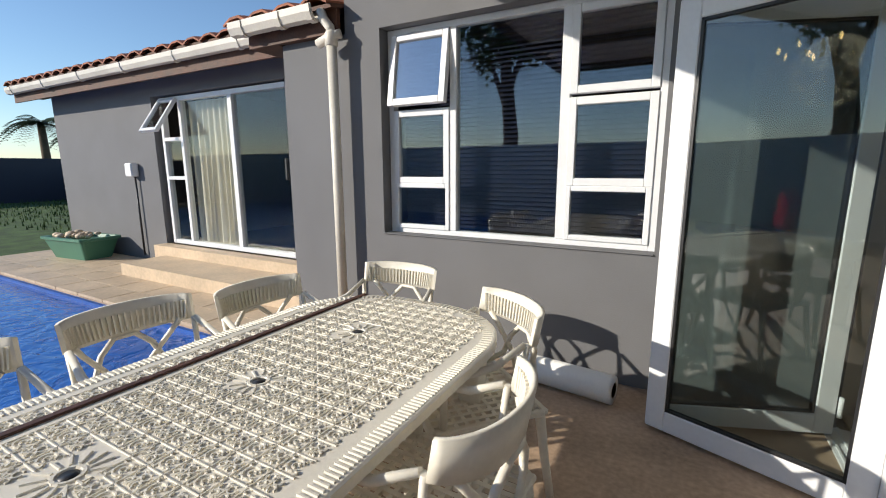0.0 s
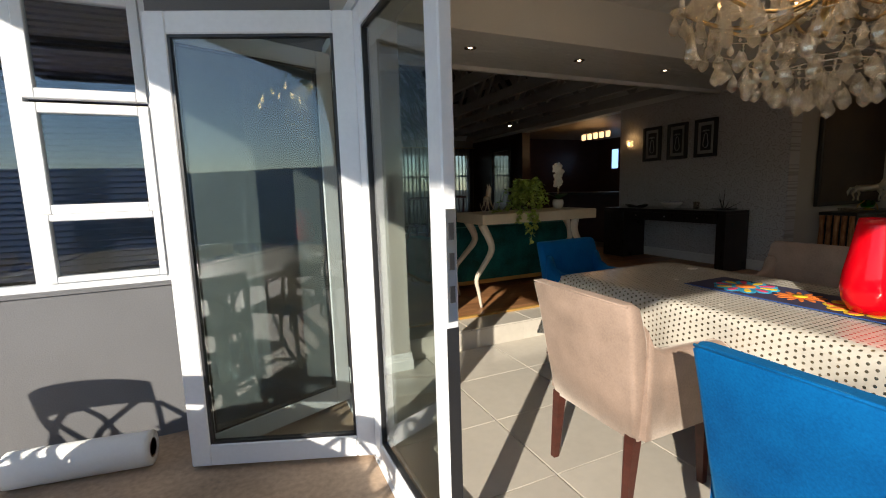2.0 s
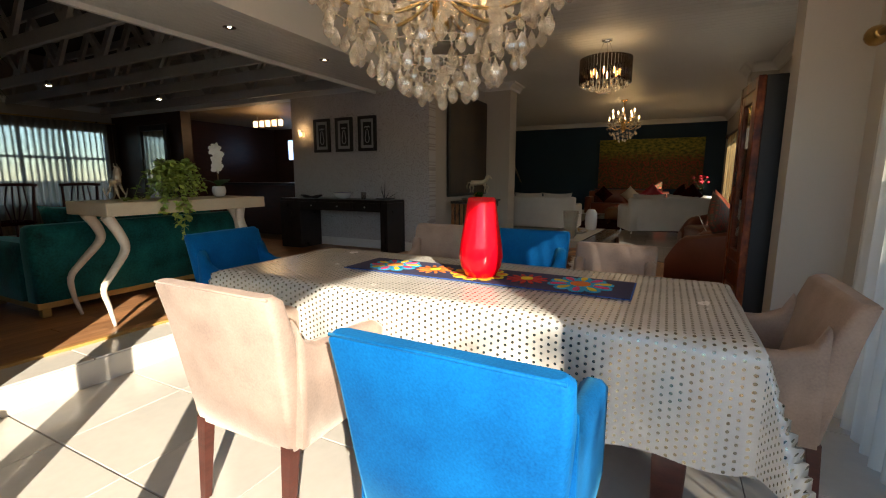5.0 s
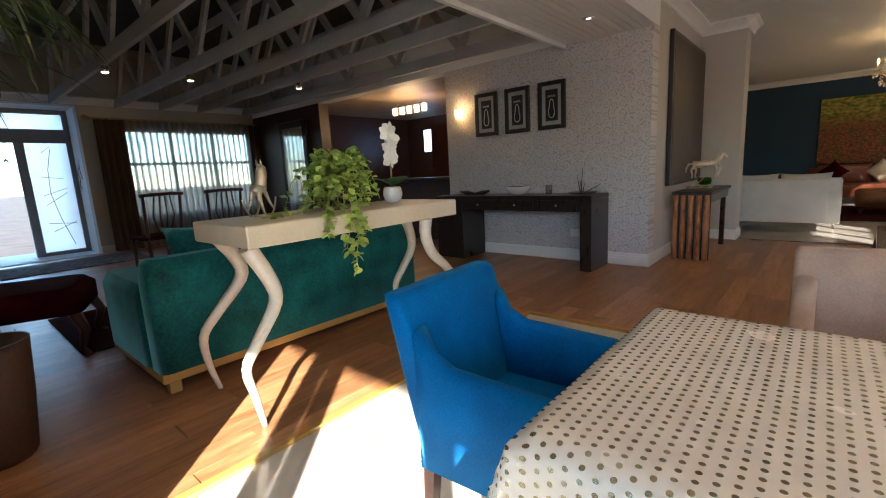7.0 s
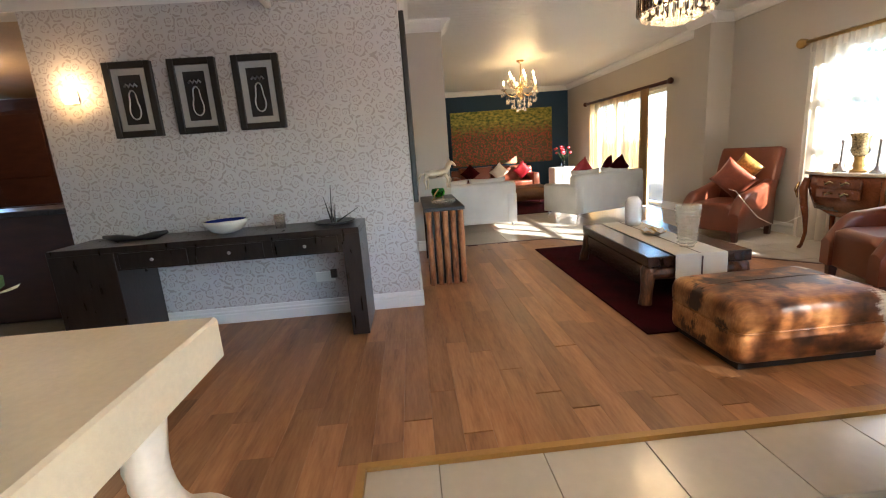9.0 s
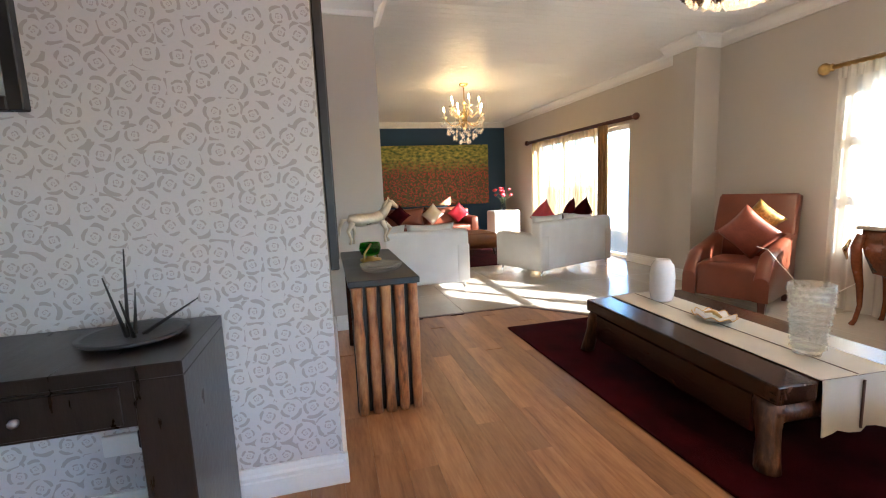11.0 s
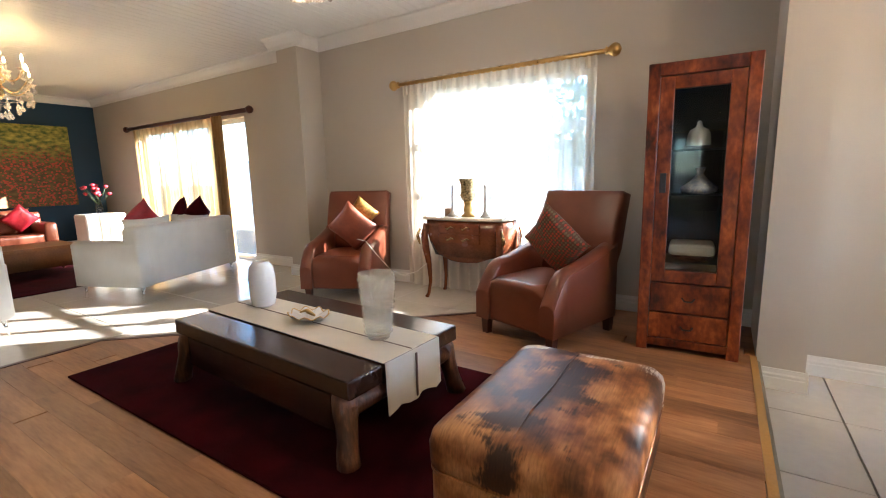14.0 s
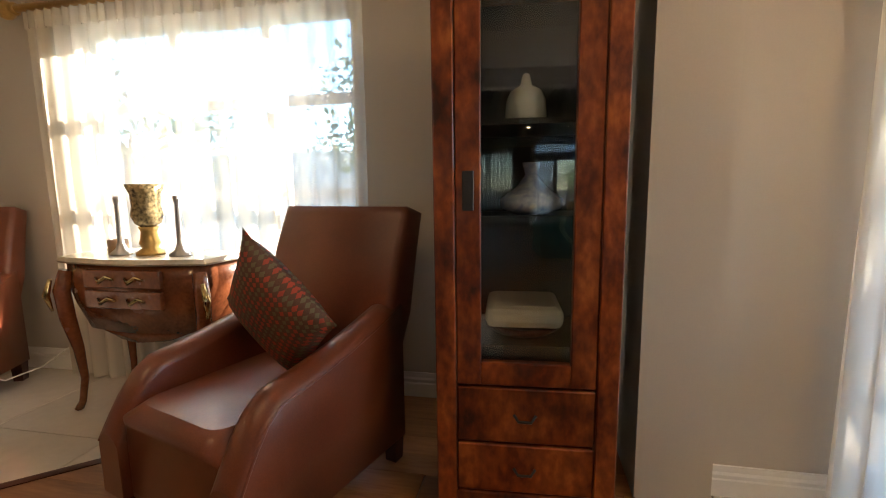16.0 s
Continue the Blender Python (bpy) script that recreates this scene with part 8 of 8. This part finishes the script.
# trees
def tree(m, h, crown, n, label, seed, leaf=0.16, mat=None):
    t = thing("garden_tree", m, label, "tree")
    rnd = random.Random(seed)
    bm = tube([(0, 0, 0), (0.04 * h, 0, 0.3 * h), (0.02 * h, 0.03 * h, 0.6 * h), (0.0, 0.0, 0.82 * h)], [0.035 * h, 0.026 * h, 0.017 * h, 0.006 * h], 8)
    tips = []
    for k in range(9):
        a, z = rnd.uniform(0, 6.28), rnd.uniform(0.4, 0.75) * h
        e = (crown * 0.75 * math.cos(a), crown * 0.75 * math.sin(a), z + rnd.uniform(0.1, 0.3) * h)
        tube([(0.02 * h, 0.01 * h, z), (e[0] * 0.5, e[1] * 0.5, z + 0.1 * h), e], [0.012 * h, 0.008 * h, 0.003 * h], 5, bm)
        tips.append(e)
    part("trunk", bm, surf("bark_%d" % seed, (0.12, 0.08, 0.05), 0.9, var=0.3), t)
    vs, fs = [], []
    for k in range(n):
        e = rnd.choice(tips)
        p = Vector((rnd.gauss(e[0], crown * 0.28), rnd.gauss(e[1], crown * 0.28), rnd.gauss(e[2], crown * 0.22)))
        q = Euler([rnd.uniform(0, 6.28) for _ in range(3)]).to_matrix()
        s = leaf * rnd.uniform(0.6, 1.3)
        i = len(vs)
        vs += [p + q @ Vector(v) for v in ((0, 0, 0), (s * 0.5, s * 0.3, 0), (s, 0, 0.1 * s), (s * 0.5, -s * 0.3, 0))]
        fs.append((i, i + 1, i + 2, i + 3))
    me = bpy.data.meshes.new("crown")
    me.from_pydata(vs, [], fs)
    me.materials.append(mat or TREELEAF)
    ob = new("crown", me)
    ob.parent = t
    return t


tree(pose(-5.0, -8.2, -0.6), 10.0, 1.25, 3400, "tall leafy tree behind the boundary wall shading the dining window", 9, 0.2)
tree(pose(3.3, -5.3, -0.6), 3.6, 1.3, 2400, "leafy shrub tree outside the dining window", 3, 0.12)
tree(pose(7.4, -5.6, -0.6), 4.2, 1.4, 2400, "leafy garden tree outside the lounge window", 4, 0.12)
tree(pose(12.6, -5.0, -0.6), 3.6, 1.4, 2000, "leafy garden tree outside the sliding door", 5, 0.12)
tree(pose(2.2, 17.5, -0.6), 3.0, 1.2, 1600, "leafy tree beyond the front door", 6, 0.12)
for k, (x, y, h) in enumerate(((-29, 11.5, 4.4), (-31, 14.0, 4.0), (-27.5, 14.8, 3.6))):
    pt = thing("palm_tree", pose(x, y, -0.6), "palm tree rising behind the garden wall", "palm tree", "garden palms")
    rnd = random.Random(70 + k)
    part("trunk", tube([(0, 0, 0), (0.1, 0, h * 0.5), (0.05, 0, h)], [0.25, 0.2, 0.16], 8), surf("palm_bark_%d" % k, (0.14, 0.10, 0.06), 0.9, var=0.3), pt)
    vs, fs = [], []
    for f in range(34):
        a, up = rnd.uniform(0, 6.28), rnd.uniform(-0.3, 1.0)
        for q in range(14):
            u = (q + 1) / 14
            r, z = 1.7 * u * (1 - 0.3 * max(0, up)), h + 1.2 * up * u - 1.1 * u * u
            for s in (-1, 1):
                c = Vector((r * math.cos(a), r * math.sin(a), z))
                d = Vector((math.cos(a + s * 0.9), math.sin(a + s * 0.9), -0.35)) * 0.5 * (1.1 - 0.6 * u)
                w = Vector((math.cos(a), math.sin(a), 0)) * 0.05
                i = len(vs)
                vs += [c - w, c + w, c + d]
                fs.append((i, i + 1, i + 2))
    me = bpy.data.meshes.new("crown")
    me.from_pydata(vs, [], fs)
    me.materials.append(PALMLEAF)
    ob = new("crown", me)
    ob.parent = pt
rnd = random.Random(91)
hv, hf = [], []
for k in range(5200):
    x, y = rnd.uniform(-26, -9.0), rnd.uniform(5.0, 11.6)
    if rnd.random() < 0.5:
        y = rnd.uniform(10.6, 11.9)
    a, s = rnd.uniform(0, 6.28), rnd.uniform(0.05, 0.14)
    i = len(hv)
    hv += [(x - 0.02 * math.cos(a), y - 0.02 * math.sin(a), -0.01), (x + 0.02 * math.cos(a), y + 0.02 * math.sin(a), -0.01), (x + 0.03 * math.sin(a), y, s)]
    hf.append((i, i + 1, i + 2))
me = bpy.data.meshes.new("grass_blades")
me.from_pydata(hv, [], hf)
me.materials.append(GRASS)
tagged(new("grass_blades", me), "tufts of green lawn grass beside the house", "grass", kind="stuff")

# ---- floor pieces ----
def pieces_floor(name, label, rects, px, py, z, mat, gap, stagger, seed, thick=0.012, clip=None):
    """A floor of separate pieces; each rect is filled in rows along x."""
    fl = tagged(thing(name, ident(), label, "floor"), kind="structure")
    rnd = random.Random(seed)
    cache = {}
    for x0, x1, y0, y1 in rects:
        ny = max(1, round((y1 - y0) / py))
        dy = (y1 - y0) / ny
        for j in range(ny):
            x = x0 - (rnd.uniform(0, px) if stagger else 0)
            while x < x1 - 0.02:
                a, b = max(x, x0), min(x + px, x1)
                if b - a > 0.05:
                    w = round((b - a) * 50) / 50
                    key = (w, round(dy, 3))
                    if clip:
                        (cx, cy), (nx, ny) = clip
                        ds = [(xx - cx) * nx + (yy - cy) * ny for xx in (a, a + w) for yy in (y0 + j * dy, y0 + (j + 1) * dy)]
                        if max(ds) <= 0.01:
                            x += px
                            continue
                        if min(ds) < 0:
                            bm = slab(0, w - gap, 0, dy - gap, 0, thick)
                            r = bmesh.ops.bisect_plane(bm, geom=bm.verts[:] + bm.edges[:] + bm.faces[:], plane_co=(cx - a, cy - y0 - j * dy, 0), plane_no=(-nx, -ny, 0), clear_outer=True)
                            bmesh.ops.holes_fill(bm, edges=bm.edges[:])
                            if bm.faces:
                                shared("plank" if stagger else "tile", mesh_of("piece", bm, mat), fl, pose(a + gap / 2, y0 + j * dy + gap / 2, z - thick))
                            x += px
                            continue
                    if key not in cache:
                        cache[key] = mesh_of("piece", slab(0, w - gap, 0, dy - gap, 0, thick, 0.0006 if stagger else 0.0015), mat)
                    shared("plank" if stagger else "tile", cache[key], fl, pose(a + gap / 2, y0 + j * dy + gap / 2, z - thick))
                x += px
    return fl


pieces_floor("floor_dining", "glossy cream porcelain floor tiles with thin grout lines", [(1.87, 5.25, 0.0, 1.89), (1.87, 4.90, 1.89, 4.07)], 0.605, 0.605, 0.0, TILE, 0.004, False, 1)
pieces_floor("step_tread", "cream tiled step tread below the wooden floor", [(2.29, 5.27, 4.06, 4.355), (4.885, 5.27, 1.89, 4.06)], 0.605, 0.40, 0.167, TILE, 0.004, False, 2)
rs = tagged(thing("riser_tiles", ident(), "cream tiles facing the step riser", "step"), kind="structure")
rt = mesh_of("riser_tile", slab(0, 0.60, 0, 0.01, 0, 0.154, 0.0015), TILE)
for k in range(5):
    shared("tile", rt, rs, pose(2.30 + 0.505 * k if k < 4 else 4.29, 4.058 - 0.001 * (k % 2), 0.0))
rt2 = mesh_of("riser_tile", slab(0, 0.01, 0, 0.536, 0, 0.154, 0.0015), TILE)
for k in range(4):
    shared("tile", rt2, rs, pose(4.889, 1.90 + 0.54 * k, 0.0))
shared("tile", mesh_of("riser_tile", slab(0, 0.355, 0, 0.01, 0, 0.154, 0.0015), TILE), rs, pose(4.892, 1.888, 0.0))
DIAG = (9.39, 2.27)
pieces_floor("floor_wood", "warm brown laminate floor planks with mixed shades", [(5.305, 9.37, 0.34, 4.07), (5.305, 7.2, 4.07, 4.475), (5.275, 6.6, -0.30, 0.34), (6.6, 7.3, 0.10, 0.34)], 0.95, 0.132, Z, PLANK, 0.0006, True, 3, clip=(DIAG, (-0.661, 0.750)))
pieces_floor("floor_hall", "warm brown laminate planks running into the hall", [(2.29, 7.2, 4.475, 12.0), (2.29, 5.305, 4.39, 4.475)], 1.2, 0.145, Z, PLANK, 0.0006, True, 4)
pieces_floor("floor_lounge", "glossy cream porcelain tiles of the far lounge", [(9.41, 15.85, -0.3, 6.0)], 0.8, 0.8, Z, TILE, 0.004, False, 5)
pieces_floor("floor_window_strip", "cream porcelain tiles along the lounge window wall", [(6.2, 9.40, -0.30, 2.27)], 0.64, 0.64, Z, TILE, 0.004, False, 6, clip=(DIAG, (0.661, -0.750)))
pieces_floor("pool_surround", "cream travertine paving slabs round the pool", [(-8.6, -2.0, 3.02, 3.72), (-8.6, -5.46, 3.72, 4.46)], 0.55, 0.40, 0.012, STONE, 0.005, True, 7, 0.03)
